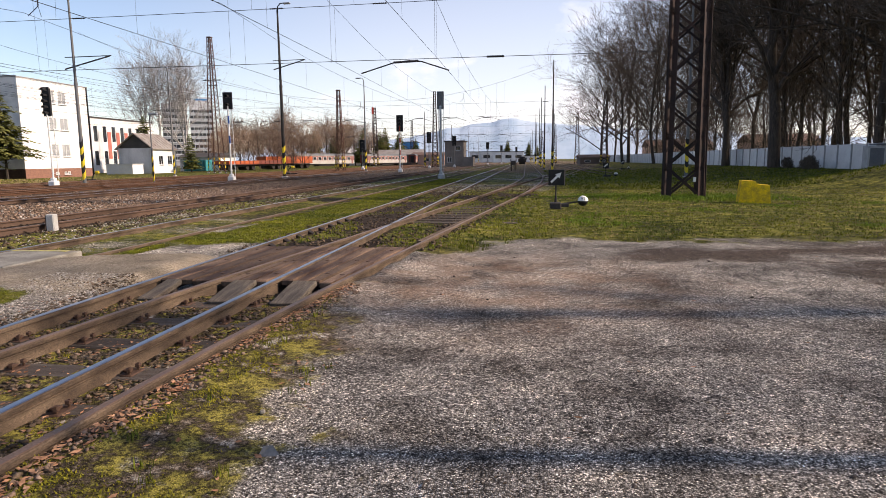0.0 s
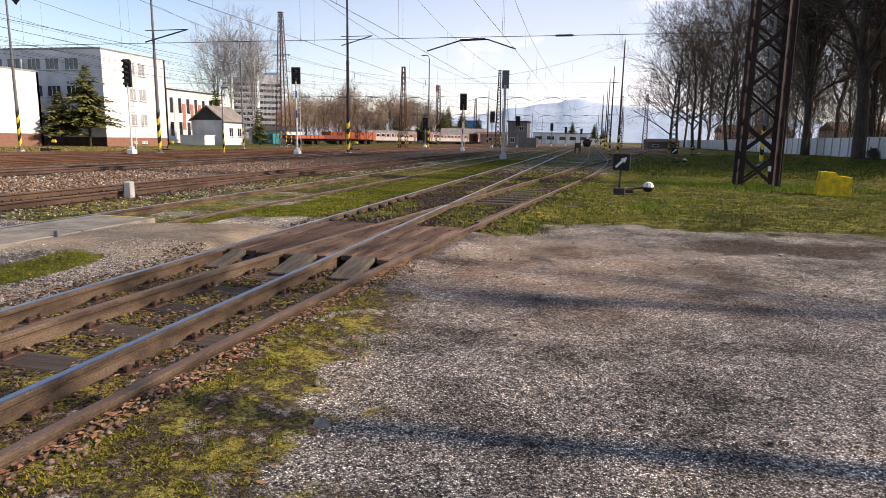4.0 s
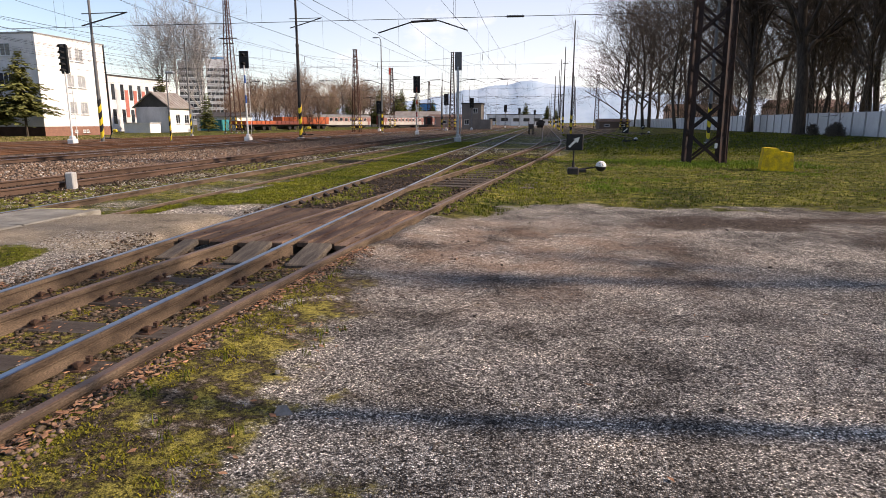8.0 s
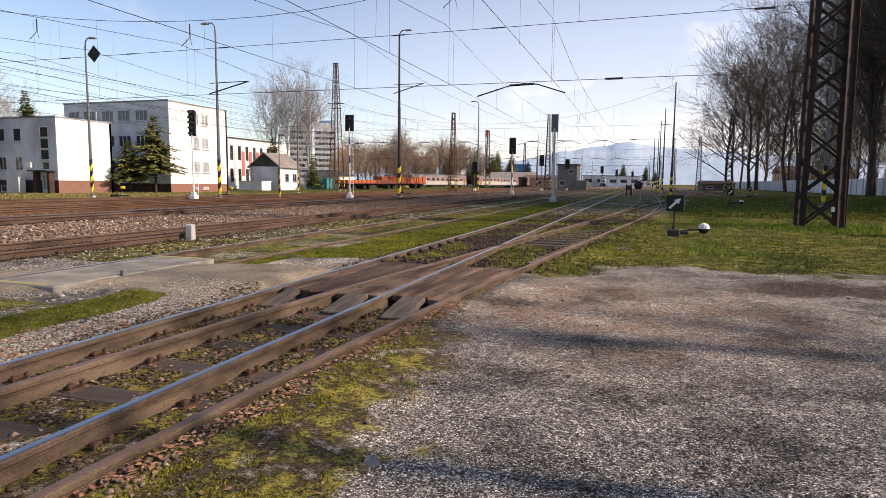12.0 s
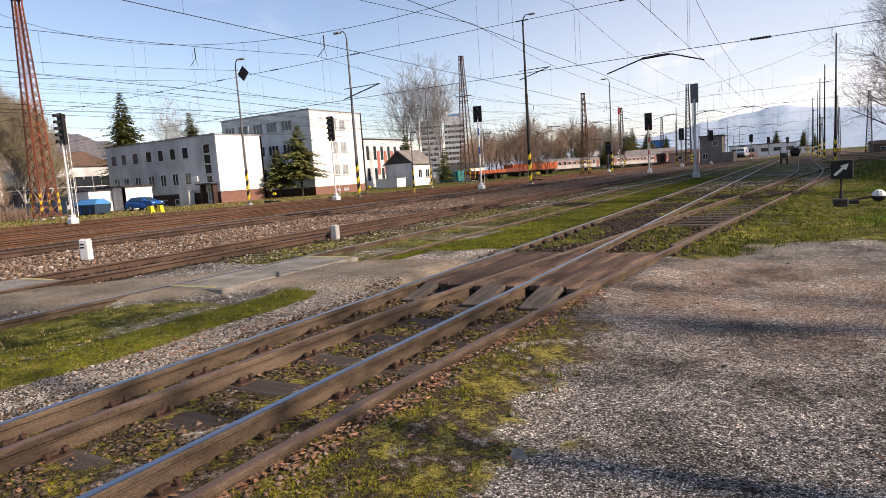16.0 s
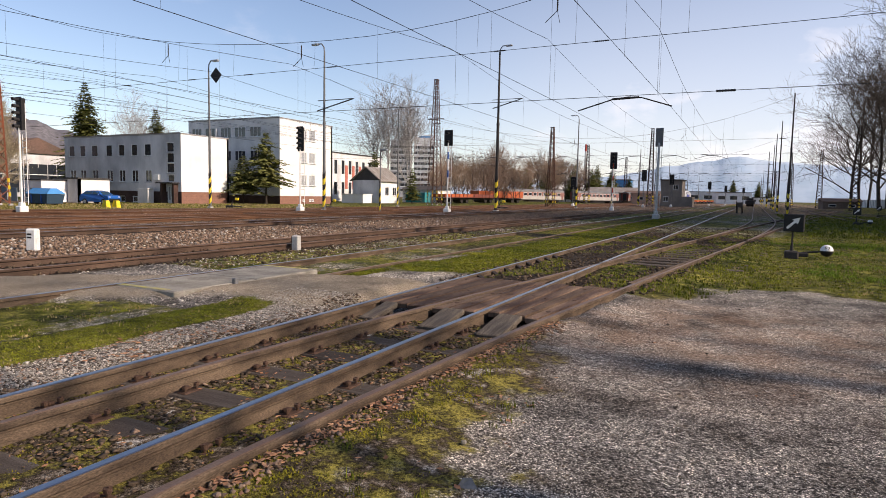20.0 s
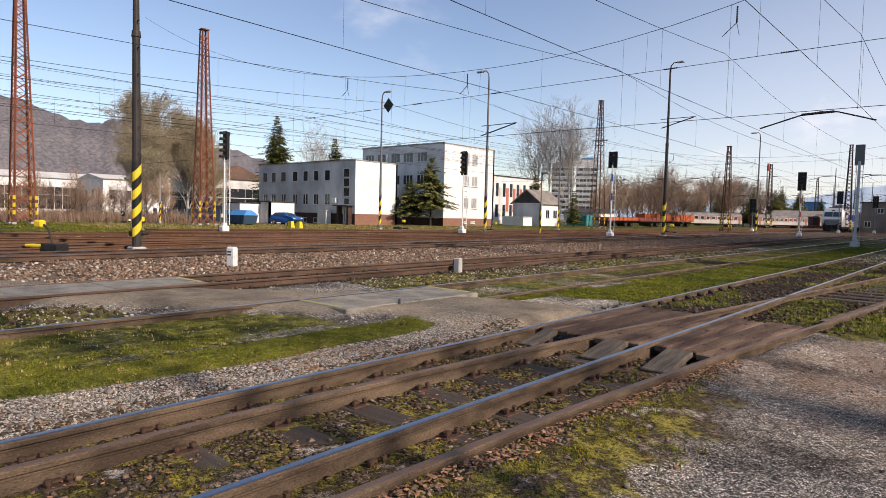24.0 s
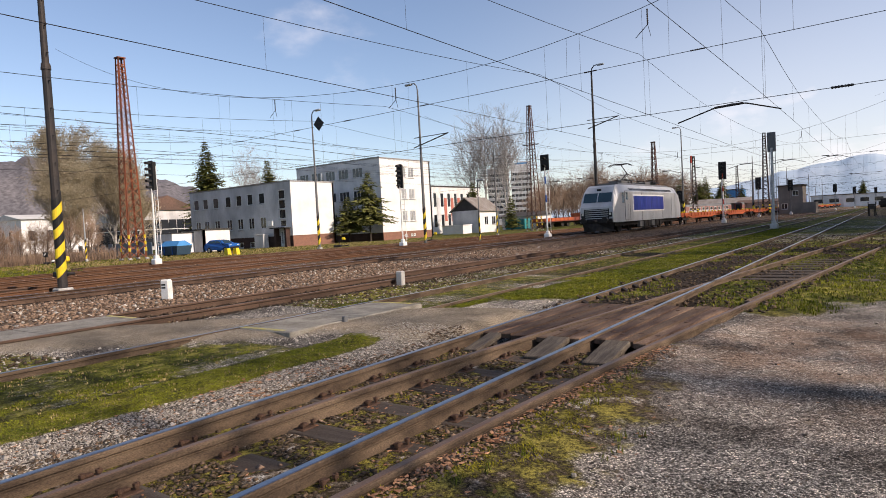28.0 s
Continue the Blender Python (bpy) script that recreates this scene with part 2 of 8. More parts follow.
class MB:
    """Gathers faces for one mesh."""

    def __init__(self):
        self.v, self.f = [], []

    def add(self, vs, fs):
        o = len(self.v)
        self.v.extend(vs)
        self.f.extend([tuple(i + o for i in q) for q in fs])
        return self

    def box(self, cx, cy, cz, sx, sy, sz, rz=0.0, c=0.0, m=None):
        """A box about its centre; c: chamfer."""
        x, y, z = sx / 2, sy / 2, sz / 2
        if c:
            vs = []
            for a in (-1, 1):
                for b in (-1, 1):
                    for d in (-1, 1):
                        vs += [(a * x, b * (y - c), d * (z - c)), (a * (x - c), b * y, d * (z - c)), (a * (x - c), b * (y - c), d * z)]
            fs = []

            def ix(a, b, d, k):
                return ((a > 0) * 4 + (b > 0) * 2 + (d > 0)) * 3 + k
            for s in (-1, 1):
                fs.append(tuple(ix(s, b, d, 0) for b, d in ((-1, -1), (1, -1), (1, 1), (-1, 1))))
                fs.append(tuple(ix(a, s, d, 1) for a, d in ((-1, -1), (1, -1), (1, 1), (-1, 1))))
                fs.append(tuple(ix(a, b, s, 2) for a, b in ((-1, -1), (1, -1), (1, 1), (-1, 1))))
            for s in (-1, 1):
                for u in (-1, 1):
                    fs.append((ix(s, u, -1, 0), ix(s, u, 1, 0), ix(s, u, 1, 1), ix(s, u, -1, 1)))
                    fs.append((ix(s, -1, u, 0), ix(s, 1, u, 0), ix(s, 1, u, 2), ix(s, -1, u, 2)))
                    fs.append((ix(-1, s, u, 1), ix(1, s, u, 1), ix(1, s, u, 2), ix(-1, s, u, 2)))
                    for w in (-1, 1):
                        fs.append((ix(s, u, w, 0), ix(s, u, w, 1), ix(s, u, w, 2)))
        else:
            vs = [(a * x, b * y, d * z) for a in (-1, 1) for b in (-1, 1) for d in (-1, 1)]
            fs = [(0, 1, 3, 2), (4, 6, 7, 5), (0, 4, 5, 1), (2, 3, 7, 6), (0, 2, 6, 4), (1, 5, 7, 3)]
        if rz:
            k, s = math.cos(radians(rz)), math.sin(radians(rz))
            vs = [(p[0] * k - p[1] * s, p[0] * s + p[1] * k, p[2]) for p in vs]
        if m is not None:
            vs = [tuple(m @ Vector(p)) for p in vs]
        return self.add([(p[0] + cx, p[1] + cy, p[2] + cz) for p in vs], fs)

    def cyl(self, p0, p1, r0, r1=None, n=8, cap=True):
        p0, p1 = Vector(p0), Vector(p1)
        r1 = r0 if r1 is None else r1
        d = (p1 - p0)
        if d.length < 1e-6:
            return self
        d.normalize()
        a = d.orthogonal().normalized()
        b = d.cross(a)
        vs = []
        for p, r in ((p0, r0), (p1, r1)):
            for i in range(n):
                g = 2 * math.pi * (i + 0.5) / n
                vs.append(tuple(p + (a * math.cos(g) + b * math.sin(g)) * r))
        fs = [(i, (i + 1) % n, n + (i + 1) % n, n + i) for i in range(n)]
        if cap:
            fs += [tuple(reversed(range(n))), tuple(range(n, 2 * n))]
        return self.add(vs, fs)

    def tube(self, pts, r, n=6, r1=None):
        pts = [Vector(p) for p in pts]
        k = len(pts)
        vs = []
        for i, p in enumerate(pts):
            d = (pts[min(i + 1, k - 1)] - pts[max(i - 1, 0)]).normalized()
            a = Vector((0, 0, 1)).cross(d)
            a = a.normalized() if a.length > 1e-3 else Vector((1, 0, 0))
            b = d.cross(a)
            rr = r if r1 is None else r + (r1 - r) * i / (k - 1)
            vs += [tuple(p + (a * math.cos(2 * math.pi * j / n) + b * math.sin(2 * math.pi * j / n)) * rr) for j in range(n)]
        fs = [(i * n + j, i * n + (j + 1) % n, (i + 1) * n + (j + 1) % n, (i + 1) * n + j) for i in range(k - 1) for j in range(n)]
        fs += [tuple(reversed(range(n))), tuple(range((k - 1) * n, k * n))]
        return self.add(vs, fs)

    def bar(self, p0, p1, w, h):
        """A straight bar of rectangular section; h is measured upwards."""
        p0, p1 = Vector(p0), Vector(p1)
        d = (p1 - p0)
        L = d.length
        if L < 1e-6:
            return self
        d.normalize()
        a = Vector((0, 0, 1)).cross(d)
        a = a.normalized() if a.length > 1e-3 else Vector((1, 0, 0))
        b = d.cross(a)
        vs = [tuple(p + a * (sx * w / 2) + b * (sz * h / 2)) for p in (p0, p1) for sx, sz in ((-1, -1), (1, -1), (1, 1), (-1, 1))]
        return self.add(vs, [(0, 1, 5, 4), (1, 2, 6, 5), (2, 3, 7, 6), (3, 0, 4, 7), (3, 2, 1, 0), (4, 5, 6, 7)])

    def sweep(self, path, prof, closed=True):
        """A closed section (offset to the right, height) swept along a path of (x, y, z)."""
        k, n = len(path), len(prof)
        vs = []
        for i in range(k):
            a, b = path[max(i - 1, 0)], path[min(i + 1, k - 1)]
            dx, dy = b[0] - a[0], b[1] - a[1]
            L = math.hypot(dx, dy)
            rx, ry = dy / L, -dx / L
            vs += [(path[i][0] + rx * o, path[i][1] + ry * o, path[i][2] + h) for o, h in prof]
        fs = [(i * n + j, i * n + (j + 1) % n, (i + 1) * n + (j + 1) % n, (i + 1) * n + j) for i in range(k - 1) for j in range(n)]
        fs += [tuple(range(n)), tuple(reversed(range((k - 1) * n, k * n)))]
        return self.add(vs, fs)

    def mesh(self, name):
        me = bpy.data.meshes.new(name)
        me.from_pydata(self.v, [], self.f)
        b = bmesh.new()
        b.from_mesh(me)
        bmesh.ops.recalc_face_normals(b, faces=b.faces)
        b.to_mesh(me)
        b.free()
        return me

    def raw(self, name):
        me = bpy.data.meshes.new(name)
        me.from_pydata(self.v, [], self.f)
        return me


def solid(name, mb, material, parent=None, label="", smooth=False, at=None, raw=False):
    me = mb if isinstance(mb, bpy.types.Mesh) else (mb.raw(name) if raw else mb.mesh(name))
    if material is not None and not me.materials:
        me.materials.append(material)
    if smooth:
        me.shade_smooth()
    ob = new(name, me)
    if parent is not None:
        ob.parent = parent
    if at is not None:
        ob.matrix_basis = at
    if label:
        ob["label"] = label
    return ob


def part(name, mb, material, parent, label="", smooth=False, at=None):
    return solid(name, mb, material, parent, label, smooth, at)


def thing(name, label, category, group="", at=None, kind=""):
    ob = new(name)
    ob.empty_display_size = 0.2
    if at is not None:
        ob.matrix_basis = at
    return tagged(ob, label, category, group, kind)


def smoothstep(a, b, x):
    t = min(1.0, max(0.0, (x - a) / (b - a)))
    return t * t * (3 - 2 * t)


# ---- plan ----
RAIL_Z = 0.10                                   # rail heads over the gravel lot
TRACK_A, TRACK_C, TRACK_D, TRACK_E, TRACK_F, TRACK_G, TRACK_H = -3.31, -6.83, -10.78, -18.7, -23.5, -27.2, -32.0
HALF = 0.68                                     # half the distance between the rail heads
YARD_END = 420.0


GAUGE_B = 1.37


def branch_x(y):
    """Right rail of the track that branches off to the right."""
    k = min(max(y, 0.0), 6.9)
    return -2.21 + 0.008 * k * k + 0.11 * max(0.0, y - 6.9)


def siding_line(y):
    k = max(0.0, min(y, 46.0) - 30.0)
    return branch_x(y) + 0.0007 * k * k + 0.0224 * max(0.0, y - 46.0)


def road(x, y):
    """The sandy road over the further tracks, 1 on it."""
    if x > -4.0 or x < -14.5:
        return 0.0
    yc = 7.0 if x > -6.0 else 7.0 + 0.72 * (x + 6.0)
    w = 1.15 + 0.45 * noise.noise((x * 0.9, y * 0.9, 3)) + 0.15 * noise.noise((x * 3.1, y * 3.1, 13))
    return (1 - smoothstep(w - 0.3, w + 0.45, abs(y - yc))) * smoothstep(4.0, 4.25, -x)


def ground_z(x, y):
    z = 0.0
    # hollows between the rails of the nearest tracks
    d = x - branch_x(y)
    if x > -4.6 and d < 0.1 and y < 8.2:
        z -= (0.022 + 0.018 * noise.noise((x * 3, y * 3, 9)) + 0.14 * smoothstep(5.9, 6.3, y)) * smoothstep(-4.45, -4.12, x) * (1 - smoothstep(-0.06, 0.06, d)) * (1 - smoothstep(7.6, 8.2, y))
    if 0.0 < d < 1.1 and y < 8.6:
        z += 0.062 * smoothstep(0.02, 0.10, d) * (1 - smoothstep(0.2, 1.05, d))
    if -4.4 < x < branch_x(y) and y > 8.6:
        z += (0.012 - 0.03 * math.exp(-((x - branch_x(y) + 0.7) / 0.5) ** 2)) * smoothstep(8.6, 9.1, y)
    if 8.5 < y < 24 and 0 < x - branch_x(y) < 0.9:
        z += 0.055 * smoothstep(0.0, 0.08, x - branch_x(y)) * (1 - smoothstep(0.2, 0.9, x - branch_x(y)))
    if x < -8.0:
        z -= 0.04
    z += 0.36 * smoothstep(9, 24, x) * smoothstep(8, 40, y)
    z += 1.05 * math.exp(-((x - 17.0) / 3.6) ** 2 - ((y - 28.0) / 5.0) ** 2) + (0.088 if x > -8.6 else 0.10) * road(x, y)
    if x < -36:
        z -= 0.17 * smoothstep(36, 42, -x)
    far = smoothstep(150, 900, math.hypot(x, y))
    z += 0.02 * noise.noise((x * 0.35, y * 0.35, 0)) * (1 - far) + 0.007 * noise.noise((x * 2.1, y * 2.1, 3)) * (1 - far)
    return z


def zone(x, y):
    """Shares of grass, of dark ballast and of rusty ballast at a place."""
    g = b = r = 0.0
    n1 = noise.noise((x * 0.8, y * 0.8, 7)) * 0.5 + noise.noise((x * 0.25, y * 0.25, 2)) * 0.5
    if x > branch_x(y) + (0.05 if y < 6 else -0.3):
        edge = 10.5 + 1.2 * n1 + 0.7 * noise.noise((x * 2.1, y * 2.1, 6)) - 0.5 * math.exp(-((x - 2.2) / 1.1) ** 2) - 1.8 * math.exp(-((x + 1.2) / 0.6) ** 2)
        g = smoothstep(edge - 0.6, edge + 0.9, y)
        if y < 6.5:
            g = max(g, smoothstep(1.05, 1.75, -x - 0.45 * n1) * 0.75)
            if x > 3.0:
                g = max(g, 0)
    if -5.75 < x < -4.15:
        if y < 5.6:
            g = smoothstep(4.85, 5.25, -x - 0.35 * n1 + 0.06 * (y - 3)) * 0.95
        elif y < 6.4:
            g = smoothstep(4.85, 5.25, -x - 0.35 * n1 + 0.06 * (y - 3)) * (1 - smoothstep(5.6, 6.4, y))
        elif y > 8.6:
            g = smoothstep(8.6, 10.4, y + n1)
    if -4.15 <= x <= branch_x(y) and not 6.0 < y < 8.7:
        b = 1.0
    if y > 8.7 and -4.15 <= x <= branch_x(y) + (0.05 if y < 22 else 0.5):
        b = 1.0
        g = 0.85 * smoothstep(-0.35, 0.3, noise.noise((x * 0.8, y * 0.45, 11)))
    if -8.3 < x <= -5.75 and not 5.0 < y < 8.3:
        b, g = 0.25, 0.62 + 0.7 * n1
        if y > 14:
            b, g = 0.7, 0.62 + 0.6 * n1
    if -9.8 < x <= -8.3 and not 3.5 < y < 8.0:
        g = 0.6 + 0.8 * n1
        b = 0.3
    if -12.3 < x <= -9.8 and not 2.0 < y < 5.5:
        b = 0.9
    if -17.2 < x <= -12.3:
        r = 1.0
        if y < 6:
            r = smoothstep(2, 6, y)
    if -35.5 < x <= -17.2:
        d = min(abs(x - c) for c in (TRACK_E, TRACK_F, TRACK_G, TRACK_H))
        b = 1.0 - 0.8 * smoothstep(0.9, 1.5, d)
        r = smoothstep(0.8, 1.5, d + 0.5 * n1)
    if x <= -35.5:
        g = smoothstep(35.5, 37.0, -x - n1 * 1.5)
        r = 1 - g
    if x < -61 and y < 45:
        g, r = 0.35 + 0.4 * n1, 0.7
    if x < -90 or y > 260:
        g = 0.6
    m = 0.0                                     # moss, soil and litter beside and between the nearest rails
    if y < 6.3 and -4.2 < x < -0.5:
        m = 0.8 if x < branch_x(y) else 1.0 - smoothstep(0.1, 1.0, x + 1.80 + 0.5 * n1 + 0.55 * noise.noise((x * 2.3, y * 2.3, 17)) + 0.14 * max(0.0, y - 3.0))
        g = 0.0
    if y > 26 and -4.2 < x < 20:
        g = 0.55 + 0.5 * n1
        b, r = 0.0, 0.35
        if x > siding_line(y) + 0.6:
            g, r = 0.97, 0.0
    if y > 60 and x < 20:
        g *= 0.75
        r = max(r, 0.7)
    if x < -4.0:
        k = 1 - road(x, y)
        g, b, r = g * k, b * k, r * k
    return g, b, r, m


def soil(x, y):
    """Bare dark earth along the edge of the grass, and a broad darker spread to the right."""
    if y < 4.5 or y > 13 or x < -1.0:
        return 0.0
    n1 = noise.noise((x * 0.6, y * 0.9, 31)) + 0.5 * noise.noise((x * 1.9, y * 2.3, 5))
    s = 1.0 * math.exp(-((y - 8.9 - 0.22 * (x - 2.2) + 0.6 * n1) / 0.6) ** 2) * smoothstep(0.6, 2.0, x)
    return max(s, smoothstep(2.0, 5.0, x) * smoothstep(4.5, 7.5, y) * (0.5 + 0.6 * n1) * (1 - smoothstep(10, 12, y)))


def axis(stops):
    out = []
    for (a, step), (b2, _) in zip(stops, stops[1:]):
        k = max(1, round((b2 - a) / step))
        out += [a + (b2 - a) * i / k for i in range(k)]
    return out + [stops[-1][0]]


def ground_material():
    m = bpy.data.materials.new("yard_ground")
    m.use_nodes = True
    t = m.node_tree
    n, ln = t.nodes, t.links
    p = n["Principled BSDF"]
    p.inputs["Roughness"].default_value, p.inputs["Specular IOR Level"].default_value = 0.95, 0.08
    co = n.new("ShaderNodeTexCoord")
    at = n.new("ShaderNodeAttribute")
    at.attribute_name = "zones"
    sep = n.new("ShaderNodeSeparateColor")
    ln.new(at.outputs["Color"], sep.inputs[0])

    def nz(scale, detail=4.0, rough=0.55):
        q = n.new("ShaderNodeTexNoise")
        q.inputs["Scale"].default_value, q.inputs["Detail"].default_value, q.inputs["Roughness"].default_value = scale, detail, rough
        ln.new(co.outputs["Object"], q.inputs["Vector"])
        return q.outputs[0]

    def ramp(src, *stops):
        q = n.new("ShaderNodeValToRGB")
        while len(q.color_ramp.elements) < len(stops):
            q.color_ramp.elements.new(0.5)
        for e, (pos, c) in zip(q.color_ramp.elements, stops):
            e.position, e.color = pos, (*c, 1)
        ln.new(src, q.inputs[0])
        return q.outputs[0]

    def mix(f, a, b, kind="MIX"):
        q = n.new("ShaderNodeMixRGB")
        q.blend_type = kind
        if isinstance(f, float):
            q.inputs[0].default_value = f
        else:
            ln.new(f, q.inputs[0])
        ln.new(a, q.inputs[1])
        ln.new(b, q.inputs[2])
        return q.outputs[0]

    def edge(mask, src, soft=0.12):
        """The mask with a ragged edge."""
        a = n.new("ShaderNodeMath")
        a.operation = "ADD"
        ln.new(mask, a.inputs[0])
        ln.new(src, a.inputs[1])
        q = n.new("ShaderNodeMapRange")
        q.inputs[1].default_value, q.inputs[2].default_value = 1.0 - soft, 1.0 + soft
        ln.new(a.outputs[0], q.inputs[0])
        return q.outputs[0]
    vo = n.new("ShaderNodeTexVoronoi")
    vo.inputs["Scale"].default_value = 118.0
    ln.new(co.outputs["Object"], vo.inputs["Vector"])
    vb = n.new("ShaderNodeTexVoronoi")
    vb.inputs["Scale"].default_value = 22.0
    ln.new(co.outputs["Object"], vb.inputs["Vector"])
    fine, mid, broad = nz(160, 3), nz(7.0, 6, 0.65), nz(0.55, 5, 0.6)
    sepv = n.new("ShaderNodeSeparateColor")
    ln.new(vo.outputs["Color"], sepv.inputs[0])
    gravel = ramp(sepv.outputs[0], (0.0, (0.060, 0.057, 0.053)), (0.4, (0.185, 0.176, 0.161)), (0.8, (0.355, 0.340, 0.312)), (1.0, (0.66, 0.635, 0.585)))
    # darker cell edges: shade in the gaps between stones is put into the colour
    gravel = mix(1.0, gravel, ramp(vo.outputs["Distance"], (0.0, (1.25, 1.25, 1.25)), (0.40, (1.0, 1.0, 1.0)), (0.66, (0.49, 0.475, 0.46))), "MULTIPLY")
    grass = ramp(nz(3.2, 9, 0.72), (0.34, (0.015, 0.018, 0.004)), (0.47, (0.08, 0.088, 0.008)), (0.60, (0.20, 0.19, 0.014)), (0.80, (0.30, 0.25, 0.045)))
    grass = mix(ramp(broad, (0.4, (0.0, 0.0, 0.0)), (0.7, (0.35, 0.35, 0.35))), grass, ramp(fine, (0.3, (0.08, 0.075, 0.02)), (0.7, (0.24, 0.19, 0.06))))
    speck = n.new("ShaderNodeMath")
    speck.operation = "ADD"
    ln.new(nz(60, 3, 0.8), speck.inputs[0])
    ln.new(nz(24, 5, 0.85), speck.inputs[1])
    salt = ramp(speck.outputs[0], (0.84, (0.55, 0.54, 0.53)), (0.98, (1.05, 1.03, 1.0)), (1.10, (1.7, 1.68, 1.62)))
    gravel = mix(1.0, gravel, salt, "MULTIPLY")
    clump = ramp(nz(11, 9, 0.92), (0.36, (0.42, 0.42, 0.42)), (0.5, (1.0, 1.0, 1.0)), (0.64, (1.55, 1.54, 1.5)))
    gravel = mix(1.0, gravel, clump, "MULTIPLY")
    patch = ramp(nz(1.1, 7, 0.62), (0.32, (0.55, 0.53, 0.52)), (0.5, (1.0, 0.98, 0.97)), (0.68, (1.3, 1.25, 1.2)))
    gravel = mix(1.0, gravel, patch, "MULTIPLY")
    gravel = mix(ramp(nz(0.8, 8, 0.7), (0.55, (0.0, 0.0, 0.0)), (0.70, (0.45, 0.45, 0.45))), gravel, ramp(speck.outputs[0], (0.85, (0.03, 0.021, 0.015)), (1.0, (0.13, 0.095, 0.07)), (1.1, (0.30, 0.24, 0.19))))
    rd = n.new("ShaderNodeAttribute")
    rd.attribute_name = "road"
    gravel = mix(edge(rd.outputs["Fac"], mid, 0.25), gravel, ramp(nz(75, 5, 0.85), (0.38, (0.08, 0.064, 0.042)), (0.5, (0.30, 0.25, 0.182)), (0.62, (0.54, 0.465, 0.355))))
    gravel = mix(0.8, gravel, patch, "MULTIPLY")
    grass = mix(1.0, grass, ramp(nz(0.6, 7, 0.66), (0.34, (0.40, 0.45, 0.45)), (0.5, (1.0, 1.0, 1.0)), (0.66, (1.65, 1.5, 1.3))), "MULTIPLY")
    grass = mix(1.0, grass, ramp(speck.outputs[0], (0.84, (0.45, 0.45, 0.45)), (1.0, (1.0, 1.0, 1.0)), (1.12, (1.5, 1.5, 1.4))), "MULTIPLY")
    sepb = n.new("ShaderNodeSeparateColor")
    ln.new(vb.outputs["Color"], sepb.inputs[0])
    dark = ramp(sepb.outputs[0], (0.0, (0.016, 0.011, 0.008)), (0.6, (0.055, 0.040, 0.029)), (1.0, (0.135, 0.10, 0.07)))
    rusty = ramp(sepb.outputs[1], (0.0, (0.03, 0.018, 0.012)), (0.5, (0.16, 0.108, 0.07)), (1.0, (0.38, 0.28, 0.19)))
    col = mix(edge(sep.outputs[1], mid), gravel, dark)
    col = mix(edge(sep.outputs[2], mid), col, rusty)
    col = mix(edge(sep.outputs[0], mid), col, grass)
    moss = ramp(nz(4.3, 10, 0.74), (0.34, (0.47, 0.44, 0.39)), (0.42, (0.20, 0.155, 0.108)), (0.47, (0.062, 0.044, 0.029)), (0.51, (0.115, 0.098, 0.016)), (0.57, (0.255, 0.217, 0.018)), (0.70, (0.355, 0.29, 0.029)))
    moss = mix(1.0, moss, ramp(speck.outputs[0], (0.82, (0.25, 0.25, 0.25)), (1.0, (1.0, 1.0, 1.0)), (1.12, (1.5, 1.5, 1.5))), "MULTIPLY")
    moss = mix(ramp(fine, (0.46, (0.0, 0.0, 0.0)), (0.6, (0.4, 0.4, 0.4))), moss, ramp(sepv.outputs[1], (0.0, (0.018, 0.014, 0.01)), (1.0, (0.17, 0.13, 0.085))))
    rag = n.new("ShaderNodeMath")
    rag.operation = "MULTIPLY_ADD"
    rag.inputs[1].default_value, rag.inputs[2].default_value = 2.6, -0.8
    ln.new(nz(5.5, 9, 0.72), rag.inputs[0])
    col = mix(edge(at.outputs["Alpha"], rag.outputs[0], 0.2), col, moss)
    so = n.new("ShaderNodeAttribute")
    so.attribute_name = "soil"
    col = mix(edge(so.outputs["Fac"], rag.outputs[0], 0.3), col, ramp(speck.outputs[0], (0.84, (0.016, 0.011, 0.008)), (0.98, (0.060, 0.044, 0.032)), (1.12, (0.17, 0.13, 0.10))))
    rust_spot = n.new("ShaderNodeVectorMath")          # a rusty stain on the lot in front of the crossing
    rust_spot.operation = "DISTANCE"
    rust_spot.inputs[1].default_value = (-0.25, 6.7, 0)
    ln.new(co.outputs["Object"], rust_spot.inputs[0])
    rs = n.new("ShaderNodeMapRange")
    rs.inputs[1].default_value, rs.inputs[2].default_value, rs.inputs[3].default_value, rs.inputs[4].default_value = 0.5, 3.0, 0.55, 0.0
    ln.new(rust_spot.outputs["Value"], rs.inputs[0])
    rusttone = n.new("ShaderNodeRGB")
    rusttone.outputs[0].default_value = (0.27, 0.165, 0.10, 1)
    ms = n.new("ShaderNodeMath")
    ms.operation = "MULTIPLY"
    ln.new(rs.outputs[0], ms.inputs[0])
    ln.new(ramp(nz(1.6, 7, 0.65), (0.38, (0.15, 0.15, 0.15)), (0.58, (1, 1, 1))), ms.inputs[1])
    col = mix(ms.outputs[0], col, mix(1.0, rusttone.outputs[0], salt, "MULTIPLY"))
    deep = n.new("ShaderNodeGamma")
    deep.inputs[1].default_value = 1.22
    ln.new(col, deep.inputs[0])
    tone = n.new("ShaderNodeHueSaturation")
    tone.inputs["Saturation"].default_value = 0.86
    ln.new(deep.outputs[0], tone.inputs["Color"])
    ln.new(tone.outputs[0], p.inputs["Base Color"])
    bp = n.new("ShaderNodeBump")
    bp.inputs["Strength"].default_value, bp.inputs["Distance"].default_value = 0.55, 0.010
    ad = n.new("ShaderNodeMath")
    ad.operation = "ADD"
    inv = n.new("ShaderNodeMath")
